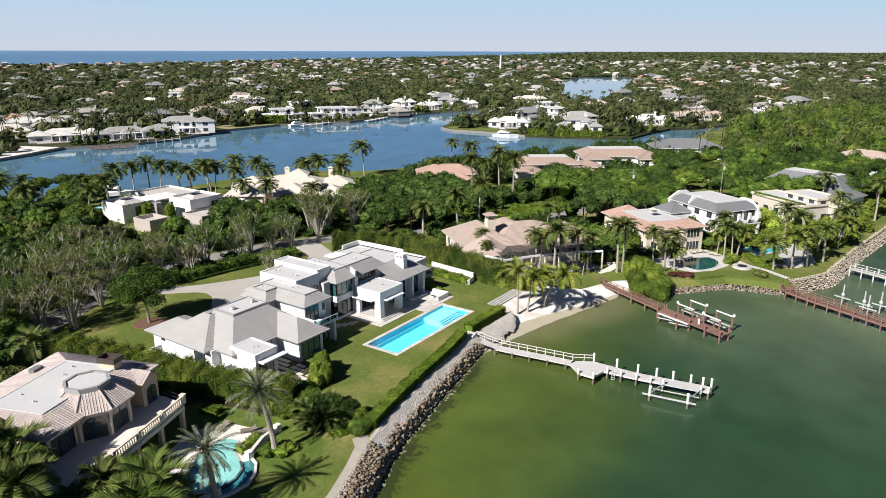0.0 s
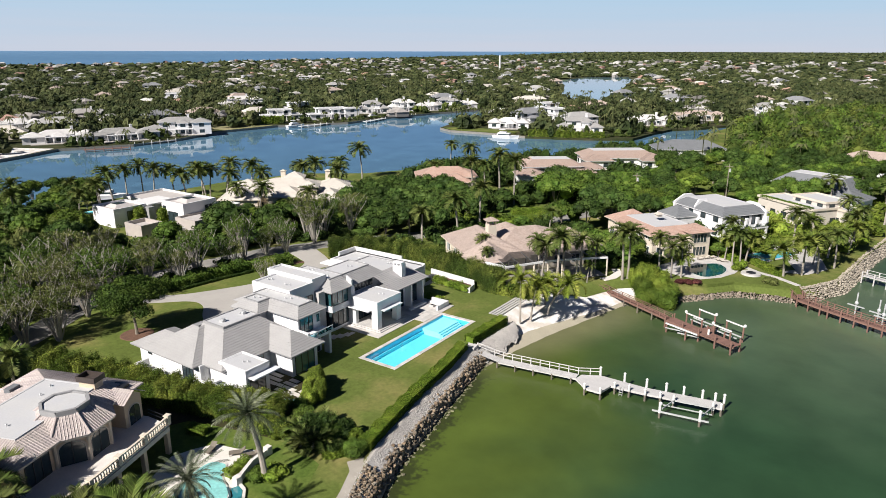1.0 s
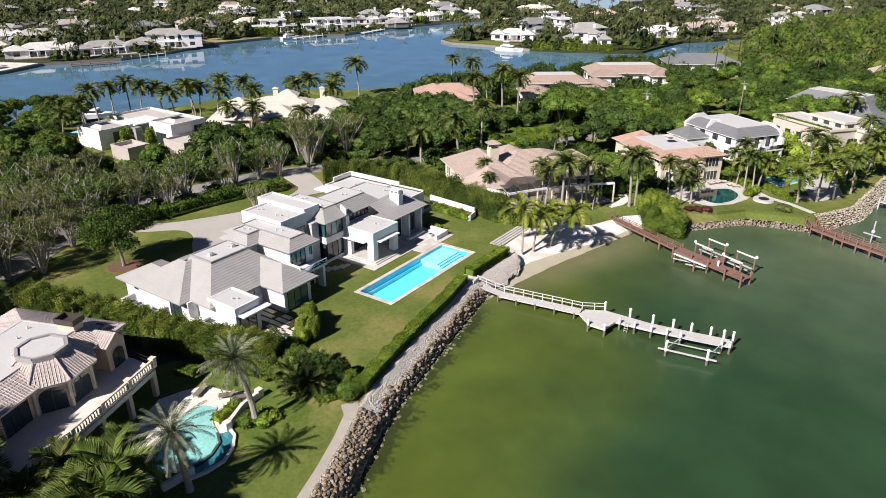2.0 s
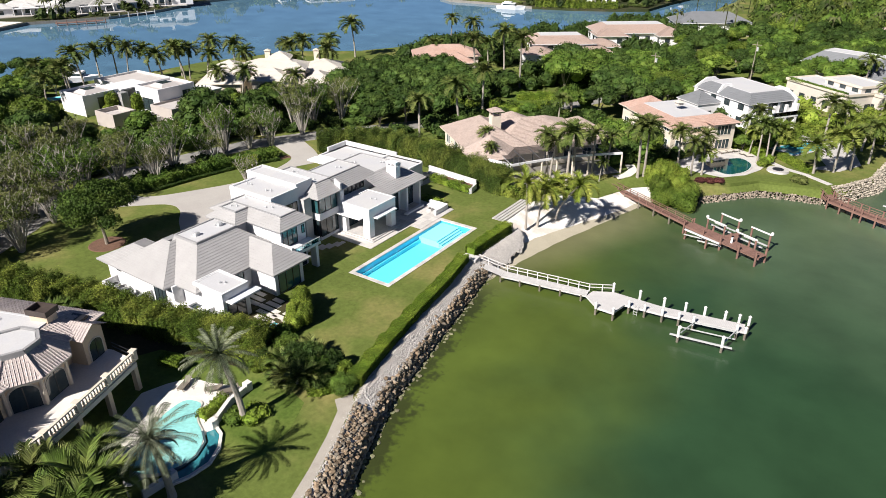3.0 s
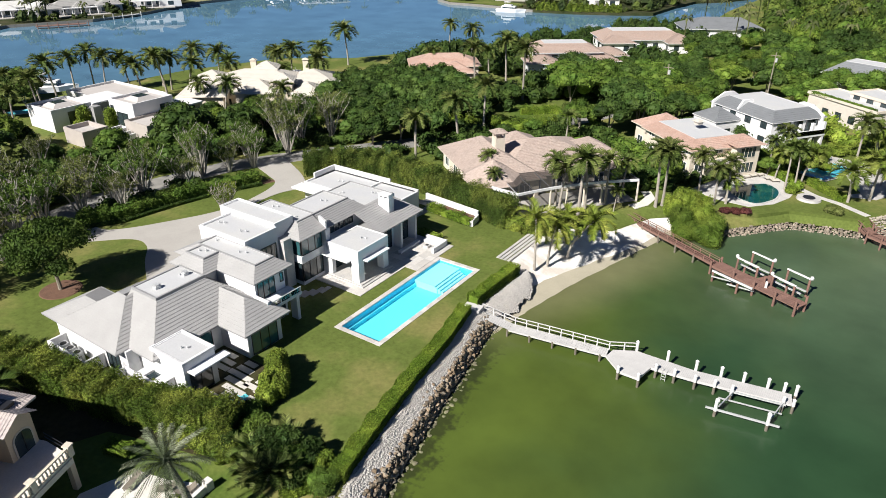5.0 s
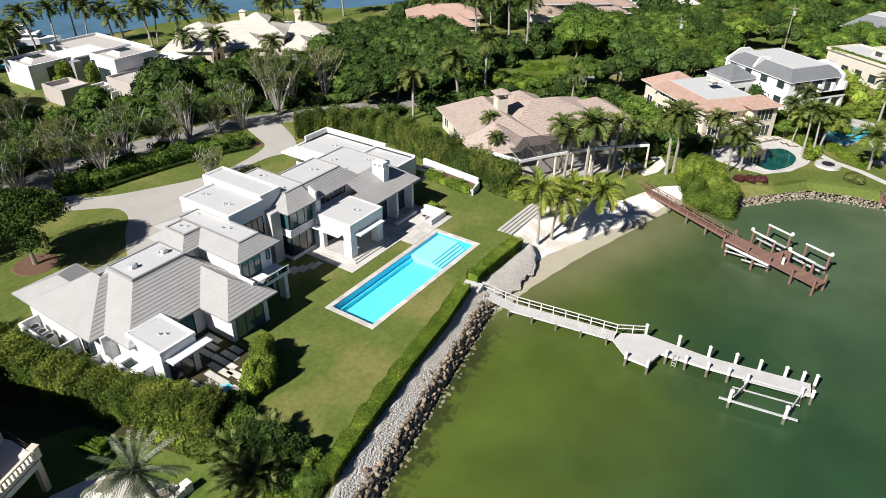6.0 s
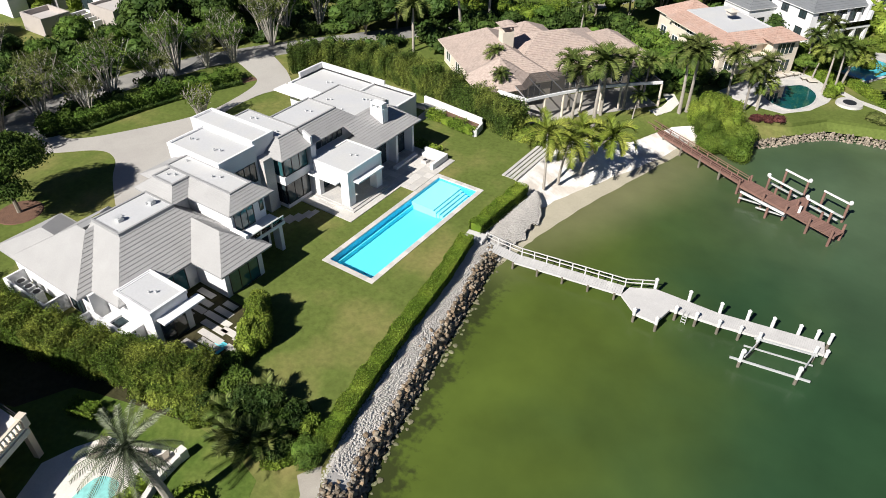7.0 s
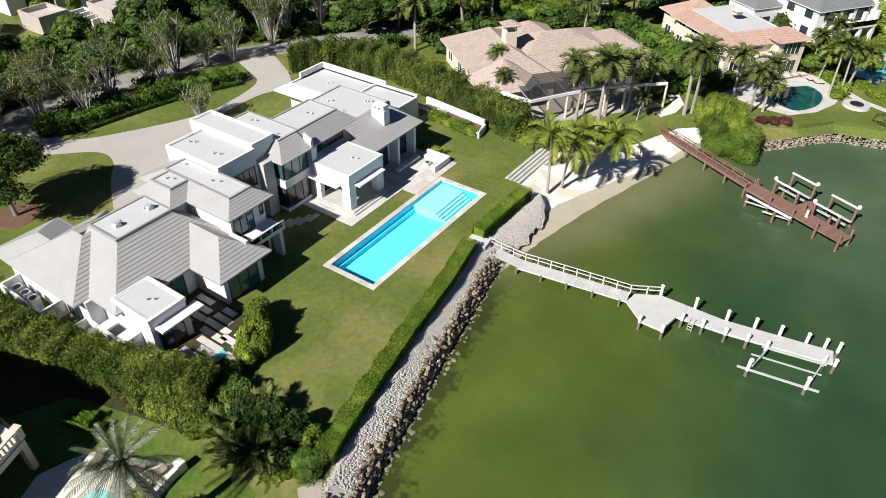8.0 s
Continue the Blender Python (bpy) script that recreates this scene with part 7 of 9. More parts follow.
def terracotta_house():
    h = simple_house("terracotta_house", "cream two-storey house with terracotta roof around a white deck", (13.2, 73.0), 52,
                     [(0.9, 12.6, 0.9, 15.5, 0, 5.2, 1.5, 2.4, 0.9), (2.0, 10, 13, 21.0, 0, 4.8, 2.6, None, 0.8)], CREAM, REDTILE, course=0.4)
    part("corner_tower", Geo().box(9.0, 14.2, -1.2, 3.6, 0, 5.9), CREAM, h, "cream two-storey garden wing")
    part("corner_roof", Geo().hip(8.2, 15.0, -2.0, 4.4, 5.9, 1.5, None, 0.5), REDTILE, h)
    for z in (0.6, 3.5):
        window(h, ("x", 14.2, 1), 1.2, 3.2, z, z + 2.0, 4, BEIGE, GLASS)
        window(h, ("y", -1.2, -1), 11.6, 3.4, z, z + 2.0, 4, BEIGE, GLASS)
    part("roof_unit", Geo().box(6.0, 7.2, 7.0, 8.2, 7.8, 8.3).hip(5.7, 7.5, 6.7, 8.5, 8.35, 0.5), BEIGE, h, "small roof cupola")
    part("balcony", Geo().box(2.0, 9.0, -1.6, 0.9, 2.8, 3.1), CREAM, h)
    part("balustrade", Geo().box(2.0, 9.0, -1.6, -1.5, 3.1, 4.0), BEIGE, h)
    for x in (2.3, 5.4, 8.6):
        part("column", Geo().tube([(x, -1.3, 0), (x, -1.3, 2.8)], [0.22, 0.2], 10), CREAM, h)
    sheet("pavement_pool_deck", [(15.0, 68.5), (17.5, 75.5), (22, 84), (28, 86), (31, 80), (30.5, 74.5), (28.8, 70), (25.6, 66.4), (21, 66.5)], G + 0.04, TRAVERTINE, "pale stone pool deck", "terrace")
    p = thing("infinity_pool", "dark teal free-form pool beside a stone deck", "pool")
    out = rounded([(20.6, 72.0), (22.0, 74.4), (24.0, 77.5), (26.0, 79.4), (28.6, 76.6), (28.6, 72.0), (26.2, 68.0), (23.2, 69.2)])
    part("coping", Geo().prism([(24.7 + (x - 24.7) * 1.08, 74 + (y - 74) * 1.08) for x, y in out][::-1], G + 0.03, G + 0.10), TRAVERTINE, p)
    part("water", Geo().prism(out[::-1], G + 0.05, G + 0.12), glassy("dark_teal_pool_water", (0.008, 0.075, 0.07), 0.05), p, "still dark teal water")
    f = thing("round_fire_pit", "round pale stone fire pit with a dark centre", "fire pit")
    part("ring", Geo().tube([(33.3, 75.8, G), (33.3, 75.8, G + 0.35)], [2.0, 1.9], 24), TRAVERTINE, f)
    part("basin", Geo().tube([(33.3, 75.8, G + 0.35), (33.3, 75.8, G + 0.4)], [1.0, 1.0], 20), BLACK, f)
    sheet("pavement_garden_path", band([(29, 82), (34, 78), (38, 76.5), (42.5, 73.5)], -0.6, 0.6), G + 0.05, TRAVERTINE, "pale curved garden path", "path")


terracotta_house()


def slate_house():
    h = simple_house("slate_roof_house", "white two-storey house with slate-grey roof and white gables", (22.0, 98.5), 55,
                     [(0.3, 14.0, 0.3, 18.0, 0, 5.8, 1.7, 2.7, 0.4), (-6.0, 0.3, 9, 16, 0, 4.2, 2.2, None, 0.3)], STUCCO, SLATE, BLACK)
    for x in (12.9,):
        g = Geo()
        for q in (0, 0.45):
            g.v += [(x + q, -0.4, 0), (x + q, 8.6, 0), (x + q, 8.6, 6.4), (x + q, 5.4, 7.9), (x + q, 2.8, 7.9), (x + q, -0.4, 6.4)]
        g.f += [(5, 4, 3, 2, 1, 0), (6, 7, 8, 9, 10, 11)] + [(i, (i + 1) % 6, 6 + (i + 1) % 6, 6 + i) for i in range(6)]
        part("gable_wall", g, STUCCO, h, "white parapet gable")
    for y, x0, x1 in ((17.0, -0.4, 8.0), (10.0, 0.2, 5.0)):
        g = Geo()
        for q in (0, 0.45):
            g.v += [(x0, y + q, 0), (x1, y + q, 0), (x1, y + q, 6.4), ((x0 + x1) / 2 + 1.2, y + q, 8.1), ((x0 + x1) / 2 - 1.2, y + q, 8.1), (x0, y + q, 6.4)]
        g.f += [(5, 4, 3, 2, 1, 0), (6, 7, 8, 9, 10, 11)] + [(i, (i + 1) % 6, 6 + (i + 1) % 6, 6 + i) for i in range(6)]
        part("gable_wall", g, STUCCO, h, "white parapet gable")
    part("balcony", Geo().box(2.0, 12.4, -2.2, 0.3, 2.8, 3.15), STUCCO, h)
    for x in (2.4, 5.7, 9.0, 12.0):
        part("column", Geo().box(x - 0.3, x + 0.3, -2.1, -1.5, 0, 5.6), STUCCO, h)
    part("glass_rail", Geo().box(2.0, 12.4, -2.2, -2.14, 3.15, 4.1), CLEAR, h)
    for k in range(3):
        window(h, ("y", 0.3, -1), 3.9 + 3.3 * k, 2.4, 3.3, 5.6, 2)
        window(h, ("y", 0.3, -1), 3.9 + 3.3 * k, 2.6, 0.1, 2.7, 2)
    p = thing("garden_pool", "rectangular bright blue pool in a garden", "pool", at=(34.2, 92.6, G), turn=63)
    part("coping", Geo().box(-5.6, 5.6, -3.0, 3.0, 0.02, 0.1), TRAVERTINE, p)
    part("water", Geo().box(-5.0, 5.0, -2.4, 2.4, 0.05, 0.13), glassy("bright_pool_water", (0.08, 0.46, 0.55), 0.05), p)
    sheet("pavement_garden_terrace", [(30, 97), (36, 96), (38, 90), (40.5, 84), (37.5, 80.5), (43, 82), (46, 88), (44, 96), (40, 102), (33, 103)], G + 0.035, TRAVERTINE, "pale stone terrace in the neighbouring garden", "terrace")


slate_house()
simple_house("beige_flat_house", "beige flat-roofed two-storey house with green roof planting", (38.5, 123.5), 52,
             [(0, 9, 0, 19, 0, 4.9, 0, "flat", 0.3), (5, 13, 1, 12, 0, 6.2, 0, "flat", 0.2), (8, 14, -3, 3, 0, 4.6, 0, "flat", 0.2)], BEIGE, BEIGE, BLACK, edge=CREAM)
hedge("roof_planting", "green planting along a flat roof's edge", [(24.5, 134.5), (31, 129.6), (38.3, 124.2)], 0.9, 0.6, LEAF_A, 40, 0.2, z=G + 4.95, seed=31)
simple_house("grey_roof_house", "white house with slate-grey hipped roofs among palms", (36, 160), -20, [(-11, 11, -6, 6, 0, 5.6, 3.0, 4.0, 0.8), (6, 15, -10, 0, 0, 4.0, 2.4, None, 0.7)], STUCCO, SLATE, BLACK)
simple_house("clay_tile_house", "white house with pink clay roofs among trees", (47, 228), -20, [(-11, 9, -6, 6, 0, 5.6, 2.6, None, 0.8), (-14, -4, -9, 2, 0, 3.6, 2.0, None, 0.7)], STUCCO, PINKTILE, BLACK)


def lagoon_villa():
    h = thing("flat_roof_villa", "white and taupe flat-roofed villa beside the lagoon", "house", at=(2.6, 1.8, 0))
    TAUPE = pbr("taupe_stucco", (0.40, 0.36, 0.33), 0.08, 0.6, 8, 0.85, 0.01)
    
    def block(x0, x1, y0, y1, z1, wall=STUCCO, z0=G, rim=0.5):
        part("wall", Geo().box(x0, x1, y0, y1, z0, z1), wall, h)
        flat_roof(h, x0, x1, y0, y1, z1 + 0.05, wall, rim, 0.35, TAUPE_DECK)

    block(-121, -111, 20.5, 29.5, 6.9)
    block(-128, -106.2, 33.4, 46, 6.4, PARAPET)
    block(-106, -97, 31, 41, 8.2)
    block(-96.9, -89, 28.4, 37, 5.4, TAUPE)
    block(-103, -96, 18.4, 24, 4.9, TAUPE, rim=0.9)
    for x, y, z in ((-116, 25, 6.95), (-101.5, 36, 8.25)):
        part("roof_light", Geo().hip(x - 2.6, x + 2.6, y - 2.6, y + 2.6, z, 0.8, (x - 1.4, x + 1.4, y - 1.4, y + 1.4), 1.2), TAUPE_DECK, h, "raised taupe roof light")
        part("roof_glass", Geo().box(x - 1.3, x + 1.3, y - 1.3, y + 1.3, z + 0.7, z + 0.85), GLASS, h)
    part("canopy", Geo().box(-118, -110, 29.6, 38, 7.0, 7.3), PARAPET, h, "flat entrance canopy")
    part("pier", Geo().box(-109.6, -107.8, 28.2, 30.0, G, 7.0), GREYEDGE, h, "dark stone pier")
    part("pergola", Geo().box(-100, -93, 41.2, 46, 6.6, 6.9), PARAPET, h)
    for x, y in ((-93.3, 41.5), (-93.3, 45.5)):
        part("pergola_post", Geo().box(x - 0.2, x + 0.2, y - 0.2, y + 0.2, G, 6.6), PARAPET, h)
    for k in range(4):
        part("garden_fin", Geo().box(-98 + 1.6 * k, -97.6 + 1.6 * k, 24.5 + 0.6 * k, 28.0, G, 4.8 - 0.3 * k), PARAPET, h, "white garden fin wall")
    part("court_lawn", Geo().box(-110.8, -103.4, 24.2, 33.2, G, G + 0.08), GRASS, h, "green courtyard lawn")
    window(h, ("x", -111.0, 1), 26.0, 4, 3.2, 6.4, 3)
    window(h, ("x", -97.0, 1), 38.6, 2.2, 5.8, 7.4, 1)
    window(h, ("y", 31.0, -1), -101.5, 4, 3.2, 6.2, 2)
    window(h, ("y", 31.0, -1), -105, 1.2, 5.8, 7.4, 1)


TAUPE_DECK = pbr("taupe_roof_deck", (0.46, 0.43, 0.41), 0.08, 0.4, 6, 0.8, 0.01)
lagoon_villa()
vp = thing("villa_pool", "small blue swimming pool beside the flat-roofed villa", "swimming pool", at=(-131.5, 26.5, G), turn=70)
part("coping", Geo().box(-3.6, 3.6, -2.2, 2.2, -0.3, 0.08), PALEDECK, vp)
part("pool_water", Geo().box(-3.1, 3.1, -1.7, 1.7, -0.2, 0.1), POOLTILE, vp, "blue pool water")
for k, (x, y, r, t) in enumerate(((-107.4, 28.4, 1.7, 4.6), (-102.2, 32.0, 1.4, 4.2), (-105.6, 26.4, 1.3, 2.2))):
    shrub("courtyard_shrub", "tall green shrub in a villa courtyard", 170 + k, x, y, r, t, LEAF_B, 180, 0.24)


def cream_villa():
    h = simple_house("cream_villa", "large cream house with cream tiled hipped roofs beside the lagoon", (-89.4, 67.1), 38,
                     [(-11, 7, -5.5, 5.5, 0, 6.0, 2.4, None, 0.8), (-19, -9, -11, -1, 0, 4.4, 2.4, None, 0.8), (5, 17, -4, 8, 0, 5.2, 2.6, None, 0.8), (-6, 3, -11, -3, 0, 5.0, 2.4, None, 0.8), (-18, -10, -2, 6, 0, 5.6, 2.2, None, 0.7), (7, 14, -11, -3, 0, 4.4, 2.2, None, 0.7), (2.5, 7, -9, -4, 0, 7.2, 1.5, None, 0.6), (-3, 2, 0, 5, 0, 8.2, 1.6, None, 0.6)], CREAM, CREAMTILE, CREAM)
    for x, y in ((-4, 4), (9, 4)):
        c = part("chimney", Geo().box(x - 0.7, x + 0.7, y - 0.7, y + 0.7, 6.5, 9.8), CREAM, h, "cream chimney")
        part("chimney_cap", Geo().hip(x - 0.9, x + 0.9, y - 0.9, y + 0.9, 9.8, 0.5), CREAM, c)


cream_villa()
BROWNTILE = pbr("faded_brown_clay_tile", (0.36, 0.27, 0.225), 0.24, 0.5, 2.8, 0.8, 0.04, island=0.18, second=(0.31, 0.24, 0.205))
simple_house("clay_tile_villa", "villa with orange-brown clay roofs beside the lagoon", (-65.5, 109.6), 40, [(-9, 9, -5, 5, 0, 5.6, 2.6, None, 0.9), (-2, 7, -9, 0, 0, 4.6, 2.2, None, 0.8)], CREAM, REDTILE, BLACK)
simple_house("clay_tile_villa", "large white villa with brown-pink clay roofs", (-45, 144), 38, [(-10, 9, -6, 6, 0, 6.4, 2.0, 4.0, 0.9), (-13, -4, -12, -4, 0, 4.4, 1.8, None, 0.8), (4, 14, -9, 2, 0, 4.4, 2.0, None, 0.8), (9.1, 18, -3, 6, 0, 4.8, 2.0, None, 0.8)], STUCCO, BROWNTILE, BLACK)
simple_house("clay_tile_villa", "white villa with brown-pink clay roofs", (-39, 194), 38, [(-15, 13, -7, 7, 0, 3.7, 2.4, 4.6, 1.0), (6, 16, -12, 0, 0, 3.3, 2.2, None, 0.9), (-16, -6, -11, -2, 0, 3.3, 2.0, None, 0.9)], STUCCO, BROWNTILE, BLACK)
simple_house("slate_roof_villa", "villa with a broad slate-grey hipped roof", (-20, 228), 30, [(-15, 13, -7, 7, 0, 4.4, 3.4, None, 0.9)], STUCCO, SLATE, BLACK)


def balustrade_house():
    """The near neighbour: clay tiles, octagon room and a terrace with balusters."""
    h = thing("terrace_house", "tan house with clay tile roofs and a balustraded terrace", "house", at=(-12.4, -39.4, 0), turn=20.8)
    Z = 6.25
    part("wall", Geo().box(-11.2, 1.4, -7.8, 7.2, G, 9.5), TAN, h)
    part("wall", Geo().box(0.3, 3.3, 4.4, 7.2, G, 9.3), TAN, h, "tan gabled bay")
    part("eave", Geo().box(-12.2, 2.5, -8.9, 8.9, 9.42, 9.58), BEIGE, h)
    hip_roof(h, DUSKTILE, "brown-pink barrel-tile roof", -12.2, 2.5, -8.9, 8.9, 9.58, 1.2, (-7.1, -0.3, -6.1, 4.9), 0.42, 0.3)
    flat_roof(h, -7.2, -0.2, -6.2, 5.0, 10.82, MEMBRANE, 0.04)
    vents(h, [(-5.6, -3.4), (-4.6, 1.6), (-3.0, -4.4), (-5.2, 3.6)], 10.82)
    part("roof_vent", Geo().box(-9.9, -9.1, 2.0, 3.4, 10.2, 10.7), SLATE, h, "dark roof vent")
    oc = lambda r, k: (r * math.cos(math.pi / 8 + k * math.pi / 4), r * math.sin(math.pi / 8 + k * math.pi / 4))
    part("octagon_room", Geo().prism([oc(3.9, k) for k in range(8)], G, 9.5), TAN, h, "tan octagonal bay")
    for k in range(8):
        q = ((*oc(4.75, k), 9.5), (*oc(4.75, k + 1), 9.5), (*oc(2.45, k + 1), 11.1), (*oc(2.45, k), 11.1))
        tile_rows(part("octagon_roof", Geo().slope(*q, 0.4), DUSKTILE, h, "brown-pink tiled octagon roof"), q, DUSKTILE, 0.3)
        a, b = oc(4.75, k), oc(2.5, k)
        part("hip_ridge", Geo().tube([(*a, 9.58), (*b, 11.15)], [0.13, 0.13], 6), DUSKTILE, h)
    part("eave", Geo().prism([oc(4.72, k) for k in range(8)], 9.32, 9.48), BEIGE, h)
    part("octagon_kerb", Geo().prism([oc(2.5, k) for k in range(8)], 10.7, 11.45), GREYEDGE, h, "grey metal kerb")
    part("roof_light", Geo().prism([oc(2.1, k) for k in range(8)], 11.4, 11.5), MEMBRANE, h, "pale octagonal roof light")
    for k in range(8):
        part("kerb_rim", Geo().beam((*oc(2.35, k), 11.5), (*oc(2.35, k + 1), 11.5), 0.3, 0.3), GREYEDGE, h)

    def arch(a, b, r, z0, spring):
        o = (b - a).normalized()
        nrm = Vector((o.y, -o.x))
        m = (a + b) / 2
        for q, e, mat, nm in ((r + 0.18, 0.05, BEIGE, "arch_trim"), (r, 0.09, GLASS, "arched_window")):
            ring = [(*(m + o * q), z0)] + [(*(m + o * q * math.cos(t)), spring + 0.75 * q * math.sin(t)) for t in [math.pi * j / 10 for j in range(11)]] + [(*(m - o * q), z0)]
            n = len(ring)
            g = Geo().add([(x + nrm.x * u, y + nrm.y * u, z) for u in (0, e) for x, y, z in ring], [tuple(range(n)), tuple(range(2 * n - 1, n - 1, -1))] + [(i, (i + 1) % n, n + (i + 1) % n, n + i) for i in range(n)])
            part(nm, g, mat, h)
        part("mullion", Geo().beam((*(m + nrm * 0.1), z0 + 0.05), (*(m + nrm * 0.1), spring + 0.7 * r), 0.08, 0.08), BLACK, h)

    for k in (6, 7, 0):
        arch(Vector(oc(3.92, k)), Vector(oc(3.92, k + 1)), 1.2, Z + 0.05, Z + 1.7)
        x, y = oc(4.0, k)
        part("pilaster", Geo().tube([(x, y, Z), (x, y, 9.3)], [0.2, 0.18], 8), CREAM, h)
    arch(Vector((3.32, 4.7)), Vector((3.32, 7.0)), 0.85, Z + 0.05, Z + 1.6)
    window(h, ("x", 1.4, 1), -5.8, 3.0, Z, 8.9, 3)
    for q in (((-0.4, 4.0, 9.3), (3.7, 4.0, 9.3), (3.7, 5.8, 10.35), (-0.4, 5.8, 10.35)), ((3.7, 7.6, 9.3), (-0.4, 7.6, 9.3), (-0.4, 5.8, 10.35), (3.7, 5.8, 10.35))):
        tile_rows(part("gable_roof", Geo().slope(*q, 0.4), DUSKTILE, h, "brown-pink tiled gable roof"), q, DUSKTILE, 0.3)
    part("gable", Geo().add([(x, y, z) for x in (3.0, 3.3) for y, z in ((4.4, 9.28), (7.2, 9.28), (5.8, 10.25))], [(0, 1, 2), (3, 5, 4), (0, 3, 4, 1), (1, 4, 5, 2), (2, 5, 3, 0)]), TAN, h)
    part("roof_well", Geo().box(0.2, 1.9, 5.9, 7.3, 9.6, 10.2), BLACK, h, "dark sunken roof well")
    c = part("chimney", Geo().box(-2.0, 0.0, 4.3, 5.6, 9.0, 11.5), TAN, h, "tan chimney")
    part("chimney_cap", hollow(Geo(), -2.2, 0.2, 4.1, 5.8, 11.5, 12.1, 0.12).box(-2.05, 0.05, 4.25, 5.65, 11.5, 11.6), BRONZE, c, "dark bronze open chimney cap")
    # terrace
    edge = [(3.9, 7.3), (7.15, 6.3), (7.2, 2.2), (7.2, -1.8), (7.2, -5.8), (6.6, -9.4), (4.6, -13)]
    part("terrace_floor", Geo().prism((edge + [(1.0, -15), (1.0, 7.3)])[::-1], Z - 0.35, Z), TERRACE, h, "pale stone terrace")
    for (x, y) in edge[1:6]:
        part("pillar", Geo().box(x - 0.6, x - 0.1, y - 0.25, y + 0.25, G, Z - 0.35), TAN, h)
        p = part("newel", Geo().box(x - 0.25, x + 0.25, y - 0.25, y + 0.25, Z, Z + 1.1), CREAM, h, "cream terrace newel")
        part("newel_cap", Geo().box(x - 0.32, x + 0.32, y - 0.32, y + 0.32, Z + 1.1, Z + 1.2), CREAM, p)
    bal = Geo().tube([(0, 0, 0), (0, 0, 0.2), (0, 0, 0.42), (0, 0, 0.62), (0, 0, 0.75)], [0.06, 0.12, 0.10, 0.05, 0.08], 8).mesh("baluster")
    bal.materials.append(CREAM)
    for a, b in zip(edge[1:5], edge[2:6]):
        part("rail", Geo().beam((*a, Z + 0.93), (*b, Z + 0.93), 0.26, 0.14), CREAM, h, "cream stone handrail")
        part("rail_foot", Geo().beam((*a, Z + 0.06), (*b, Z + 0.06), 0.3, 0.12), CREAM, h)
        n = int(math.dist(a, b) / 0.36)
        for k in range(1, n):
            ob = new("baluster", bal)
            ob.parent = h
            ob.location = (a[0] + (b[0] - a[0]) * k / n, a[1] + (b[1] - a[1]) * k / n, Z + 0.12)
        part("fascia", Geo().beam((*a, Z - 0.5), (*b, Z - 0.5), 0.3, 0.5), BEIGE, h)
    for q in (0.5, 0.95):
        part("side_rail", Geo().beam((3.9, 7.3, Z + q), (7.1, 6.35, Z + q), 0.06, 0.06), BLACK, h)
    part("lower_wall", Geo().box(1.2, 3.6, -14, 7.0, G, Z - 0.35), TAN, h)
    # spa pool
    sheet("pavement_spa_deck", [(-7.4, -31.4), (-6.6, -29.0), (-5.4, -26.9), (-2.7, -26.2), (0.0, -24.9), (1.1, -25.2), (1.3, -27.3), (2.4, -30.0), (3.0, -30.6), (3.2, -34), (3.0, -39.4), (0.6, -41), (-2.6, -40.5), (-5.2, -36)], G + 0.05, PALEDECK, "pale stone deck round a free-form pool", "terrace")
    p = thing("free_form_pool", "turquoise free-form pool with a curved spill edge", "pool")
    out = rounded([(-2.8, -29.5), (-0.9, -28.9), (-0.2, -29.9), (0.7, -30.9), (2.5, -31.6), (3.8, -32.5), (4.6, -34.0), (4.6, -35.4), (4.1, -36.9), (2.8, -38.1), (1.1, -38.6), (-0.6, -36.4), (-1.8, -34.0), (-2.6, -32.2)])
    part("coping", Geo().prism([(0.8 + (x - 0.8) * 1.06, -33.6 + (y + 33.6) * 1.06) for x, y in out][::-1], G + 0.04, G + 0.16), PALEDECK, p)
    part("water", Geo().prism(out[::-1], G + 0.05, G + 0.2), glassy("turquoise_pool_water", (0.26, 0.60, 0.57), 0.05), p, "still turquoise water")
    spill = [(3.2, -30.7), (4.2, -31.0), (5.4, -32.2), (6.2, -33.9), (6.1, -35.8), (5.4, -37.6), (4.6, -37.4), (5.1, -35.6), (5.0, -34.0), (4.2, -32.3), (2.9, -31.4)]
    part("catch_basin", Geo().prism(spill[::-1], G + 0.04, G + 0.12), glassy("teal_basin_water", (0.035, 0.20, 0.23), 0.05), p)
    rim = [(3.0, -30.4), (4.3, -30.8), (5.6, -32.1), (6.45, -33.9), (6.3, -35.9), (5.6, -37.8)]
    for a, b in zip(rim, rim[1:]):
        part("basin_kerb", Geo().beam((*a, G + 0.1), (*b, G + 0.1), 0.3, 0.3), PALEDECK, p, "white curved kerb")
    for a, b in zip(((2.6, -31.6), (4.0, -32.4), (4.8, -34.0), (4.85, -35.5)), ((4.0, -32.4), (4.8, -34.0), (4.85, -35.5), (4.3, -37.0))):
        part("spill_wall", Geo().beam((*a, G + 0.12), (*b, G + 0.12), 0.22, 0.3), DARKSTONE, p, "dark tiled spill edge")
    w = thing("pool_wall", "low white stone wall beside the free-form pool", "wall")
    for a, b in (((1.2, -24.9), (1.5, -27.4)), ((1.5, -27.4), (2.8, -30.4)), ((5.3, -37.0), (5.0, -39.6))):
        part("wall_run", Geo().beam((*a, G + 0.4), (*b, G + 0.4), 0.4, 0.8), PALEDECK, w)
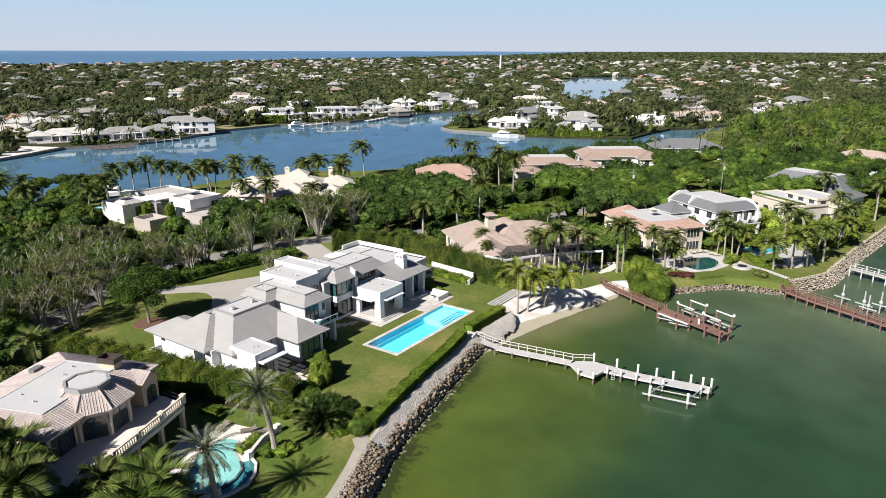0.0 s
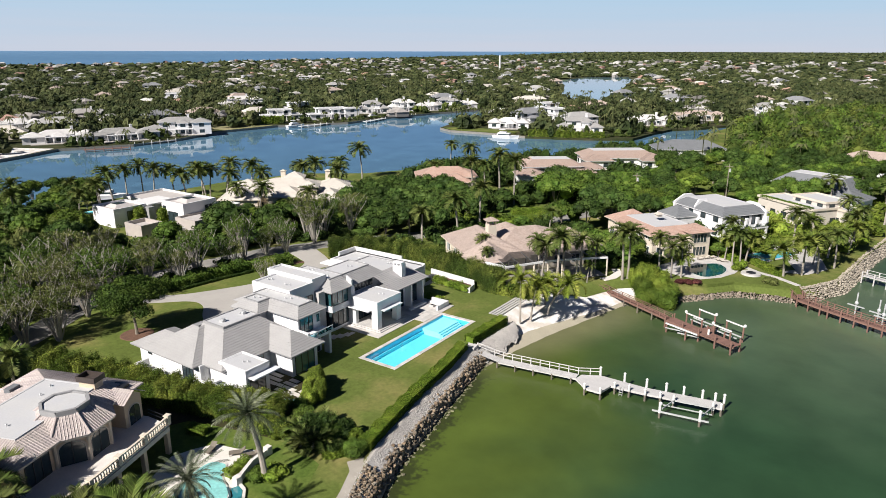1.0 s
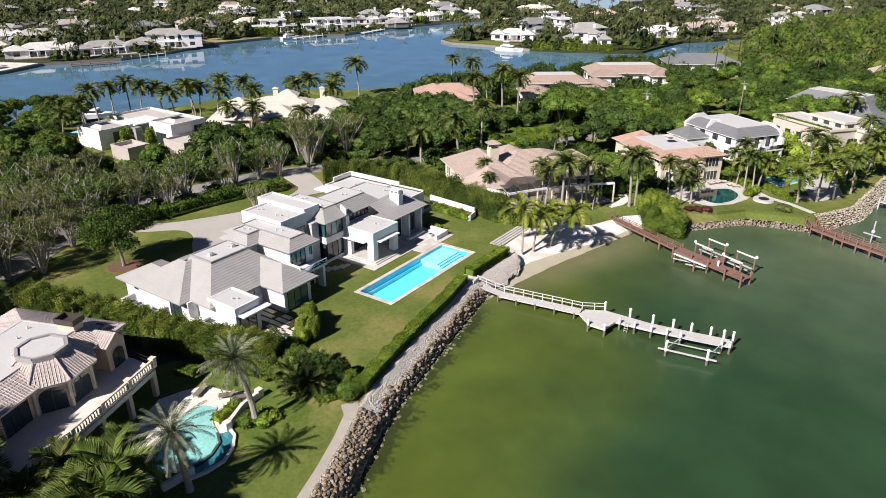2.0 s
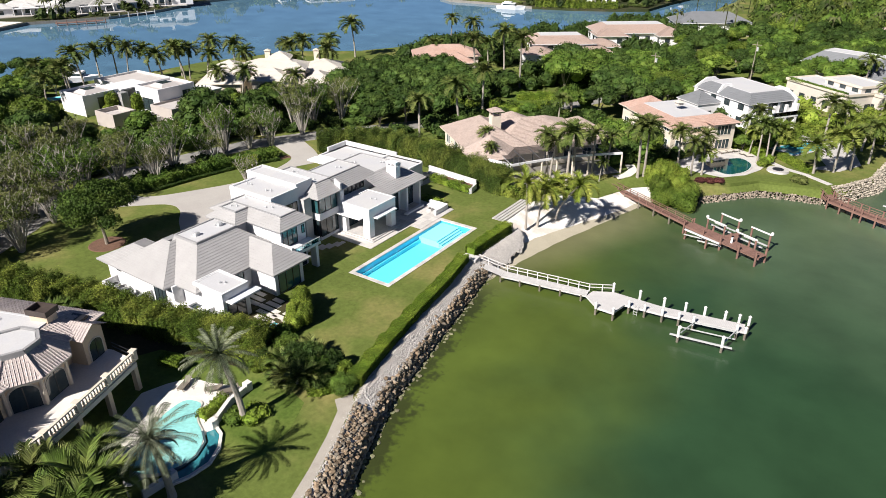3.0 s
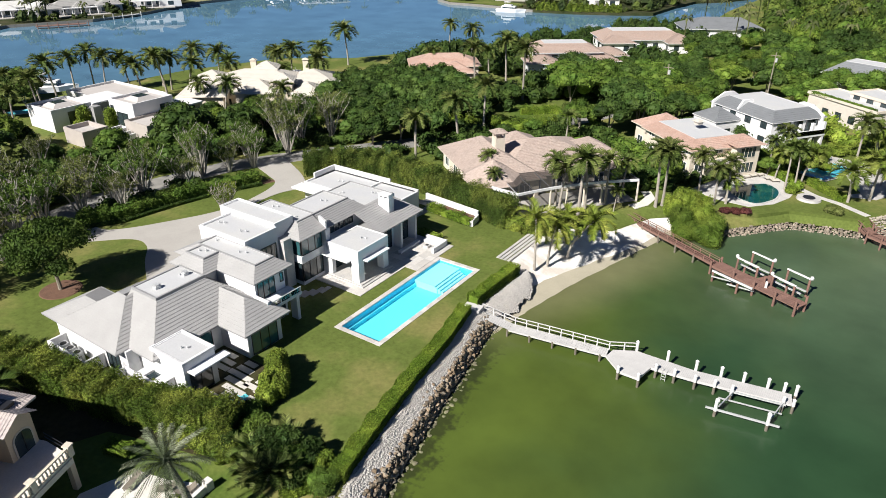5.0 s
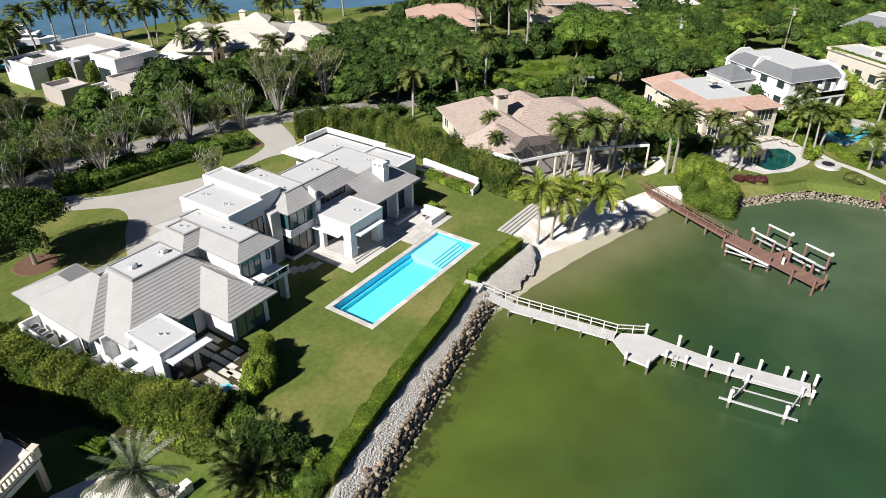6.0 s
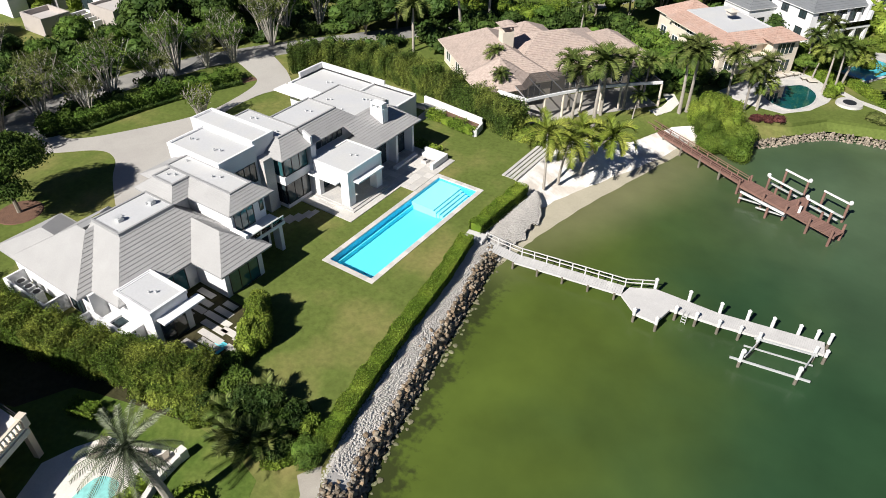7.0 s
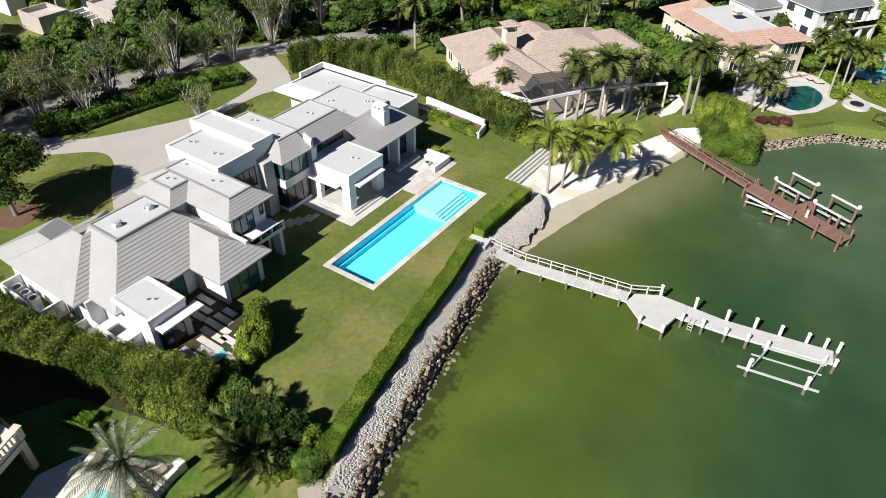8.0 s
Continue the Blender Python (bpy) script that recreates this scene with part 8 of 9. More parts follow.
    for x, y in ((1.15, -24.8), (2.85, -30.5), (5.35, -36.9)):
        part("wall_post", Geo().box(x - 0.35, x + 0.35, y - 0.35, y + 0.35, G, G + 1.0), PALEDECK, w)
    for x, y, q in ((-4.6, -28.2, 20), (-1.6, -26.9, -40), (0.0, -26.2, -30)):
        l = thing("sun_lounger", "dark sun lounger on a pale pool deck", "sun lounger", "pool loungers", (x, y, G + 0.05), q)
        part("seat", Geo().box(-0.35, 0.35, -0.9, 0.4, 0.3, 0.4), DARKWOOD, l)
        part("backrest", Geo().beam((0, 0.4, 0.36), (0, 0.95, 0.75), 0.7, 0.08), DARKWOOD, l)
        for u, v in ((-0.3, -0.8), (0.3, -0.8), (-0.3, 0.35), (0.3, 0.35)):
            part("leg", Geo().box(u - 0.03, u + 0.03, v - 0.03, v + 0.03, 0, 0.3), DARKWOOD, l)


balustrade_house()
GREENLAWN = pbr("watered_green_lawn", (0.082, 0.128, 0.024), 0.25, 0.3, 2.4, 0.9, 0.06, second=(0.115, 0.148, 0.034), spec=0.1)
sheet("ground_garden_lawn", [(-15, -31), (-7.6, -31.2), (-6.6, -29.0), (-5.4, -26.9), (-2.7, -26.2), (0.0, -24.9), (1.1, -25.2), (1.3, -27.3), (2.4, -30.0), (4.6, -32), (9.6, -30.6), (9.0, -26.4), (7.4, -23.0), (3.2, -22.0), (-0.8, -22.25), (-5.7, -23.45), (-10.6, -24.85), (-13, -25.8)], G + 0.012, GREENLAWN, "bright watered lawn strip beside the pool", "lawn", 0.1)
hedge("box_hedge", "small square clipped hedge on a shaded lawn", [(-10.1, -26.9), (-8.0, -26.1)], 1.3, 0.9, HEDGELEAF, 240, 0.08, seed=39)
# darkened sheet paints in the terrace house's shadow; its front rim is mulched bed
sheet("ground_hedge_bed_and_shade", [(-42, -37), (-24, -33.2), (-14.5, -29.6), (-12.5, -25.6), (-10.6, -24.9), (-5.7, -23.5), (-0.8, -22.3), (-0.6, -20), (-20, -25), (-34, -28), (-42, -31)], G + 0.02, SHADE_EARTH, "dark earth bed and painted house shadow along the foot of the screen hedge", "planting bed", 0.1)
hedge("clipped_hedge", "small clipped hedge beside the free-form pool", [(0.6, -27.4), (1.0, -30.4)], 1.1, 0.8, HEDGELEAF, 80, 0.13, seed=33)
ARECALEAF = leafy("dark_clump_palm_fronds", (0.055, 0.090, 0.015), (0.105, 0.130, 0.030), 0.45, 0.3)
ARECA = [palm("clump_palm", "feathery green palm below the terrace", 130 + k, h, (0.3, 0.3), R=2.7, fronds=15, pairs=24, leaflet=0.7, droop=1.35, leaf=lf, trunk_r=0.10, width=0.12, group="palms below the terrace") for k, (h, lf) in enumerate(((3.4, ARECALEAF), (4.4, PALMLEAF), (2.6, ARECALEAF)))]
spread(ARECA, [(-0.9, -39.4, 1.0), (0.2, -45.4, 1.3), (-1.0, -48.5, 1.4), (-5.4, -50.5, 1.3), (-8.4, -51.5, 1.1), (-2.4, -51.6, 1.3), (1.6, -49.0, 1.2), (-10.5, -54.5, 1.2), (-6.5, -54.5, 1.3), (-0.6, -43.0), (2.6, -41.8), (3.8, -46, 1.2), (5.6, -43, 1.35), (2.4, -51, 1.3), (6.4, -49, 1.5), (7.8, -45.4, 1.6), (9.2, -48.4, 1.5), (4.4, -40.4, 0.7)], 131, var=0.2)
for k in range(14):
    shrub("leafy_shrub", "lush green garden shrub", 140 + k, -5 + 14 * ((k * 0.618) % 1), -42.5 - 10 * ((k * 0.381) % 1), 1.6, 2.0, LEAF_A if k % 2 else LEAF_D, 160, 0.22)

# -- palms and shrubs behind the terrace house
put(copy_thing(ROYAL[0], pose(-30.5, -37, G)), -30.5, -37.0, 0.95)
for x, y, s in ((-26.0, -30.6, 1.0), (-23.8, -29.8, 1.0), (-28.4, -35.0, 1.0), (-8.4, -50.4, 1.6), (-11.2, -51.6, 1.7), (-5.6, -51.4, 1.5), (-13.6, -53.0, 1.6)):
    put(copy_thing(ARECA[2 if s == 1.0 else 1], pose(x, y, G)), x, y, s, x * 40)
for k, (x, y, r, t) in enumerate(((-27.5, -33.0, 1.6, 2.2), (-30, -32.0, 1.8, 2.6), (-33.5, -35, 2.0, 3.0), (-32, -40, 2.2, 3.4), (-36, -38, 2.2, 3.2))):
    shrub("leafy_shrub", "lush green garden shrub", 180 + k, x, y, r, t, LEAF_A if k % 2 else LEAF_C, 200, 0.2)

# -- planting and furniture in the neighbouring bay gardens
for k, (x, y) in enumerate(((22.9, 61.9), (24.3, 62.6), (25.7, 63.4))):
    shrub("red_shrub", "dark red-leaved shrub at the lawn's edge", 190 + k, x, y, 1.0, 0.7, REDLEAF, 120, 0.14, group="red shrubs")
shrub("olive_shrub", "low rounded olive shrub above the seawall", 195, 37.9, 72.0, 1.7, 0.9, LEAF_C, 160, 0.16)
shrub("yellow_shrub", "yellow-green shrub beside the pool", 196, 30.3, 77.2, 1.2, 1.1, LEAF_B, 160, 0.16)
shrub("yellow_shrub", "yellow-green shrub beside the pool", 197, 30.6, 79.4, 1.5, 1.6, LEAF_B, 160, 0.18)
sheet("ground_villa_lawn", GARDEN, G + 0.012, GREENLAWN, "bright lawn in a clearing between two villas", "lawn", 0.1)
hedge("garden_hedge", "broad bright green hedge round a villa's lawn", [(-33.5, 81.5), (-26.5, 80.5), (-21.5, 89.5)], 3.0, 2.3, HEDGELEAF, 150, 0.14, wobble=0.16, seed=61)
hedge("garden_hedge", "broad bright green hedge in a villa's garden", [(-44, 71), (-38.5, 75.5), (-33.5, 78.5)], 3.4, 2.6, LEAF_B, 150, 0.15, wobble=0.2, seed=62)
hedge("garden_hedge", "low bright green hedge across a villa's lawn", [(-32.5, 94), (-27, 99.5), (-20, 99.5)], 2.0, 1.5, HEDGELEAF, 140, 0.13, wobble=0.14, seed=63)
hedge("garden_hedge", "clipped bright green hedge between two gardens", [(21.8, 88.6), (24.6, 85.8), (28.0, 83.6), (29.4, 82.2)], 1.6, 1.4, HEDGELEAF, 120, 0.13, seed=35)
hedge("garden_hedge", "clipped bright green hedge beside a garden path", [(32.2, 83.8), (35.0, 81.0), (38.6, 77.8)], 1.5, 1.1, HEDGELEAF, 120, 0.13, seed=36)
hedge("garden_hedge", "bright green hedge behind the mangroves", [(14.6, 61.4), (17.4, 61.8), (20.4, 61.6)], 2.2, 1.9, HEDGELEAF, 140, 0.14, seed=37)
for x, y, q in ((22.0, 80.0, 150), (22.9, 81.4, 150), (23.9, 82.6, 150), (25.6, 81.6, 120), (26.7, 81.1, 120)):
    l = thing("garden_lounger", "beige cushioned lounger on a pale pool deck", "sun lounger", "loungers by the dark pool", (x, y, G + 0.06), q)
    part("seat", Geo().box(-0.36, 0.36, -0.95, 0.45, 0.28, 0.42), BEIGE, l)
    part("backrest", Geo().beam((0, 0.45, 0.38), (0, 1.0, 0.8), 0.72, 0.1), BEIGE, l)
    for u, v in ((-0.3, -0.85), (0.3, -0.85), (-0.3, 0.4), (0.3, 0.4)):
        part("leg", Geo().box(u - 0.03, u + 0.03, v - 0.03, v + 0.03, 0, 0.28), DARKWOOD, l)
sheet("pavement_beach_path", band([(9.0, 63.2), (10.7, 60.6), (10.6, 57.6), (9.4, 55.2)], -0.9, 0.9), G + 0.045, PALEDECK, "pale curved stone path above the beach", "path")

# ---- far shore ----
FARHOUSES = [
    simple_house("white_far_house", "white waterfront house with pale grey hipped roof", (-345, 128), 60, [(-11, 11, -6, 6, 0, 5.4, 3.0, None, 0.8), (-15, -6, -9, 2, 0, 3.6, 2.2, None, 0.7)], STUCCO, pbr("pale_grey_roof", (0.36, 0.355, 0.345), 0.1, 0.5, 6, 0.8, 0), STUCCO, group="far shore houses", course=1.2, plain_windows=True),
    simple_house("cream_far_house", "cream waterfront house with white roofs", (-338, 96), 60, [(-10, 10, -5, 5, 0, 3.6, 3.0, None, 0.8), (4, 12, -9, 2, 0, 3.4, 2.4, None, 0.7)], CREAM, CREAMTILE, CREAM, group="far shore houses", course=1.2, plain_windows=True),
    simple_house("grey_far_house", "grey-roofed white two-storey waterfront house", (-332, 186), 85, [(-10, 10, -6, 6, 0, 6.2, 3.0, None, 0.8), (-6, 4, -10, 0, 0, 3.4, 2.0, None, 0.7)], STUCCO, pbr("mid_grey_roof", (0.23, 0.235, 0.245), 0.1, 0.5, 6, 0.8, 0), BLACK, group="far shore houses", course=1.2, plain_windows=True),
    simple_house("flat_far_house", "white flat-roofed waterfront house", (-330, 300), 95, [(-12, 12, -6, 6, 0, 3.8, 0, "flat", 0.6), (-6, 8, -5, 5, 3.8, 7.0, 0, "flat", 0.8)], STUCCO, STUCCO, BLACK, group="far shore houses", plain_windows=True),
    simple_house("clay_far_house", "house with brown-pink clay roof among trees", (-352, 232), 80, [(-10, 10, -6, 6, 0, 3.8, 3.2, None, 0.8), (-3, 8, -10, 0, 0, 3.6, 2.4, None, 0.7)], CREAM, PINKTILE, BLACK, group="far shore houses", course=1.2, plain_windows=True),
]

# the row along the far shore and the island: place, half width, storeys, roof
PALEROOF = pbr("white_far_roof", (0.55, 0.54, 0.52), 0.1, 0.5, 6, 0.8, 0)
GREYROOF = pbr("grey_far_roof", (0.30, 0.295, 0.285), 0.12, 0.5, 6, 0.8, 0)
ROW = [(-302, 108, 17, 1, PALEROOF, "white", 66), (-285, 130, 18, 1, GREYROOF, "white", 66), (-282, 163, 17, 2, GREYROOF, "white", 60), (-296, 251, 13, 2, None, "white", 58), (-275, 279, 17, 2, None, "white", 58), (-280, 328, 11, 2, GREYROOF, "white", 56),
       (-272, 352, 9, 2, PALEROOF, "white", 56), (-262, 372, 7, 1, PALEROOF, "white", 56), (-256, 391, 10, 2, GREYROOF, "white", 52), (-247, 405, 8, 1, PALEROOF, "white", 52), (-147, 299, 12, 1, PALEROOF, "white", 22), (-102, 300, 12, 2, GREYROOF, "white", 38),
       (-83, 366, 14, 1, PALEROOF, "white", 32), (-66, 417, 17, 1, PINKTILE, "cream", 28), (-34, 476, 12, 2, GREYROOF, "white", 25), (-231, 487, 14, 1, CREAMTILE, "cream", 40), (-382, 124, 13, 1, PALEROOF, "white", 66), (-416, 182, 16, 1, GREYROOF, "white", 62), (-398, 302, 17, 2, PALEROOF, "white", 56)]


def shore_row():
    for k, (x, y, w, n, roof, wall, turn) in enumerate(ROW):
        e = 3.1 * n + 0.4
        f = "flat" if roof is None else None
        deep = 5.0 + 1.2 * math.sin(k * 3.7)
        blocks = [(-w * 0.58, w * 0.55, -3.5, deep, 0, e, 2.4, f, 0.8), (-w, -w * 0.42, -7.5, 3, 0, 3.3, 2.2, f, 0.7), (w * 0.42, w, -8, 2, 0, 3.5 if k % 2 else e * 0.96, 2.3, f, 0.7), (-w * 0.22 + (k % 3) * 1.6, w * 0.12 + (k % 3) * 1.6, -6.5, -1, 0, e * 0.92, 2.0, f, 0.6)]
        kind = {PALEROOF: "white hipped roofs", GREYROOF: "grey hipped roofs", None: "flat roofs and broad terraces", CREAMTILE: "cream hipped roofs", PINKTILE: "pink clay roofs"}[roof]
        h = simple_house("waterfront_house", f"{wall} waterfront house with {kind}", (x, y), turn + 4 * math.sin(k * 2.1), blocks, (STUCCO, PARAPET)[k % 2] if wall == "white" else CREAM, roof or STUCCO, BLACK, group="far shore houses", course=1.2, plain_windows=True)
        h.location.z = 1.3
        # a columned porch between the wings
        part("porch_roof", Geo().box(-w * 0.42, w * 0.42, -9.2, -6.6, 3.0, 3.3), (STUCCO, PARAPET)[k % 2], h, "flat porch roof")
        for j in range(5):
            u = -w * 0.4 + w * 0.2 * j
            part("column", Geo().tube([(u, -8.9, 0), (u, -8.9, 3.0)], [0.22, 0.2], 6), STUCCO, h)
        part("terrace", Geo().box(-w * 0.8, w * 0.8, -12.5, -6.6, 0.0, 0.25), PAVER, h, "pale waterfront terrace")
        if roof:
            part("chimney", Geo().box(w * 0.3, w * 0.3 + 1.2, 0.5, 1.6, e, e + 3.6).box(w * 0.3 - 0.15, w * 0.3 + 1.35, 0.35, 1.75, e + 3.6, e + 3.9), STUCCO, h)
    spots = []
    for x, y, w, n, r, c, turn in ROW:
        o = Vector((math.cos(radians(turn)), math.sin(radians(turn))))
        for u in (-w * 0.8, -w * 0.3, w * 0.3, w * 0.8):
            spots += [(x + o.x * u + o.y * q, y + o.y * u - o.x * q) for q in (0, 11, 21, 30)]
    return spots


def shore_planting():
    """Bushes, clipped hedges and palms between the far houses and the water."""
    rnd = np.random.RandomState(83)
    spots = []
    for p, q in zip(FARSHORE[2:31], FARSHORE[3:32]):
        d = Vector((q[0] - p[0], q[1] - p[1]))
        inward = Vector((-d.y, d.x)).normalized()
        for k in range(int(d.length / 1.5)):
            spots.append((p[0] + d.x * rnd.rand() + inward.x * rnd.uniform(2.2, 15), p[1] + d.y * rnd.rand() + inward.y * rnd.uniform(2.2, 15)))
    spots = [p for p in spots if inside([p[0]], [p[1]], FAR)[0] and not any(math.hypot(p[0] - a, p[1] - b) < w * 0.75 for a, b, w, *_ in ROW)]
    spots = [p for p in spots if not inside([p[0]], [p[1]], [(-268, 180), (-266, 226), (-290, 226), (-300, 180)])[0] and not inside([p[0]], [p[1]], [(-184, 264), (-128, 258), (-128, 284), (-174, 290)])[0] and not inside([p[0]], [p[1]], [(-258, 50), (-268, 96), (-304, 86), (-296, 44)])[0]]
    x, y = np.array([p[0] for p in spots]), np.array([p[1] for p in spots])
    n = len(x)
    small = rnd.rand(n) < 0.8
    h = np.where(small, rnd.uniform(0.8, 2.4, n), rnd.uniform(3, 7, n))
    woodland("shore_bushes", "green bushes and small trees along the far shore", x, y, np.full(n, 1.2), h, np.where(small, rnd.uniform(0.8, 2.0, n), rnd.uniform(1.6, 3.0, n)), 22, 84, SHORELEAF)
    k = rnd.rand(n) < 0.16
    far_palms("far_palms", "palms along the far shore", x[k], y[k], np.full(k.sum(), 1.2), rnd.uniform(5, 11, k.sum()), 85)


def shore_docks():
    for a, b, mat, label in (((-256, 230), (-254, 256), WHITEPVC, "white dock"), ((-242, 275), (-246, 300), WHITEPVC, "white dock"), ((-248, 315), (-245, 333), WHITEPVC, "white dock"), ((-264, 99), (-255, 116), REDWOOD, "red-brown dock"), ((-264, 124), (-262, 146), GREYWOOD, "grey dock")):
        d = thing("far_dock", f"{label} with pilings on the far shore", "dock", "far docks")
        part("deck", Geo().beam((*a, 0.95), (*b, 0.95), 3.0, 0.25), mat, d)
        for k in range(6):
            u = k / 5
            x, y = a[0] + (b[0] - a[0]) * u, a[1] + (b[1] - a[1]) * u
            part("piling", Geo().tube([(x + 1.6, y, -0.5), (x + 1.6, y, 2.2)], [0.2, 0.2], 6), mat, d)
    g = Geo()
    for p, q in zip(FARSHORE[2:31], FARSHORE[3:32]):
        if p[0] < -125:
            g.beam((*p, 0.55), (*q, 0.55), 0.5, 1.4)
    plain("seawall", g, pbr("grey_seawall", (0.21, 0.20, 0.18), 0.2, 0.3, 2, 0.9, 0), "grey seawall along the far lagoon shore", "seawall", kind="structure")


LAG2 = [(-245, 560), (-190, 488), (-168, 500), (-180, 560), (-228, 740), (-303, 1000), (-352, 1122), (-430, 1070), (-414, 906), (-350, 800), (-300, 690)]


def far_settlement():
    rnd = np.random.RandomState(8)
    taken = []
    for m in FARHOUSES:
        m.location.z = 1.3
        taken.append((m.location.x, m.location.y))
    taken += shore_row()
    n = 0
    while n < 54:
        d, a = rnd.uniform(380, 1150), math.radians(rnd.uniform(96, 160))
        x, y = 40 + d * math.cos(a), -60 + d * math.sin(a) + 40
        if not inside([x], [y], FAR)[0] or inside([x], [y], LAG2)[0] or any((x - p) ** 2 + (y - q) ** 2 < 26 ** 2 for p, q in taken):
            continue
        copy_thing(FARHOUSES[rnd.randint(5)], pose(x, y, 1.3, 0, 0, rnd.randint(4) * 90 + 60 + rnd.uniform(-10, 10)))
        taken += [(x, y), (x + 7, y - 12), (x + 14, y - 22)]
        n += 1
    return taken


TAKEN = far_settlement()
shore_docks()


def woodland(name, label, xs, ys, zs, hs, rs, blades, seed, leaf=FARLEAF, small=0.14, large=0.34):
    """Many far trees in one mesh: a lumpy core and a skin of leaf clumps each."""
    rnd = np.random.RandomState(seed)
    n = len(xs)
    # cores: six-sided domes
    a = np.arange(6) * math.pi / 3
    ring = []
    for u, w in ((0.75, 0.15), (1.0, 0.5), (0.62, 0.86)):
        jit = rnd.uniform(0.8, 1.15, (n, 6))
        ring.append(np.stack([xs[:, None] + rs[:, None] * 0.85 * u * jit * np.cos(a + w), ys[:, None] + rs[:, None] * 0.85 * u * jit * np.sin(a + w), np.broadcast_to((zs + hs * w * 0.92)[:, None], (n, 6))], -1))
    top = np.stack([xs, ys, zs + hs * 0.95], -1)[:, None]
    core = np.concatenate(ring + [top], 1)
    faces = []
    for r in range(2):
        for k in range(6):
            faces.append((r * 6 + k, r * 6 + (k + 1) % 6, (r + 1) * 6 + (k + 1) % 6, (r + 1) * 6 + k))
    tri = [(12 + k, 12 + (k + 1) % 6, 18, 18) for k in range(6)]
    base = (np.arange(n) * 19)[:, None]
    quad = np.concatenate([np.array(faces)[None] + base[:, :, None]], 1).reshape(-1, 4)
    tris = (np.array(tri)[None, :, :3] + base[:, :, None]).reshape(-1, 3)
    # leaf clumps
    d = rnd.normal(size=(n, blades, 3))
    d[..., 2] = np.abs(d[..., 2]) * 0.9 - 0.15
    d /= np.linalg.norm(d, axis=-1, keepdims=True)
    c = np.stack([xs, ys, zs + hs * 0.5], -1)[:, None] + d * np.stack([rs, rs, hs * 0.5], -1)[:, None] * rnd.uniform(0.82, 1.12, (n, blades, 1))
    nr = d + rnd.normal(0, 0.42, d.shape)
    nr /= np.linalg.norm(nr, axis=-1, keepdims=True)
    t = np.cross(nr, rnd.normal(size=d.shape))
    t /= np.linalg.norm(t, axis=-1, keepdims=True)
    b = np.cross(nr, t)
    s = (rs[:, None] * rnd.uniform(small, large, (n, blades)))[..., None]
    blade = np.stack([c - t * s, c - b * s * 0.7, c + t * s, c + b * s * 0.7], 2).reshape(-1, 3)
    v = np.concatenate([core.reshape(-1, 3), blade])
    k0 = n * 19
    bq = k0 + np.arange(n * blades * 4).reshape(-1, 4)
    me = bpy.data.meshes.new(name)
    me.from_pydata(v.tolist(), [], quad.tolist() + tris.tolist() + bq.tolist())
    me.materials.append(leaf)
    return tagged(new(name, me), label, "trees", "", "stuff")


def far_palms(name, label, xs, ys, zs, hs, seed):
    """Many far palms in one mesh: a thin stem and a star of drooping leaves each."""
    rnd = np.random.RandomState(seed)
    v, f = [], []
    for x, y, z, h in zip(xs, ys, zs, hs):
        k = len(v)
        w = 0.22
        v += [(x - w, y, z), (x + w, y, z), (x + w * 0.7, y, z + h), (x - w * 0.7, y, z + h), (x, y - w, z), (x, y + w, z), (x, y + w * 0.7, z + h), (x, y - w * 0.7, z + h)]
        f += [(k, k + 1, k + 2, k + 3), (k + 4, k + 5, k + 6, k + 7)]
        for j in range(9):
            a = j * 2 * math.pi / 9 + rnd.uniform(-0.3, 0.3)
            e, R = rnd.uniform(-0.2, 0.9), rnd.uniform(2.4, 3.4)
            ca, sa = math.cos(a), math.sin(a)
            q = len(v)
            m = (x + ca * R * 0.55, y + sa * R * 0.55, z + h + R * 0.5 * e)
            t = (x + ca * R, y + sa * R, z + h + R * (0.5 * e - 0.55))
            o = 0.55
            v += [(x, y, z + h), (m[0] - sa * o, m[1] + ca * o, m[2] - 0.2), t, (m[0] + sa * o, m[1] - ca * o, m[2] - 0.2), (m[0], m[1], m[2] + 0.15)]
            f += [(q, q + 1, q + 4), (q + 1, q + 2, q + 4), (q + 2, q + 3, q + 4), (q + 3, q, q + 4)]
    me = bpy.data.meshes.new(name)
    me.from_pydata(v, [], f)
    me.materials.append(FARPALMLEAF)
    return tagged(new(name, me), label, "palm trees", "", "stuff")


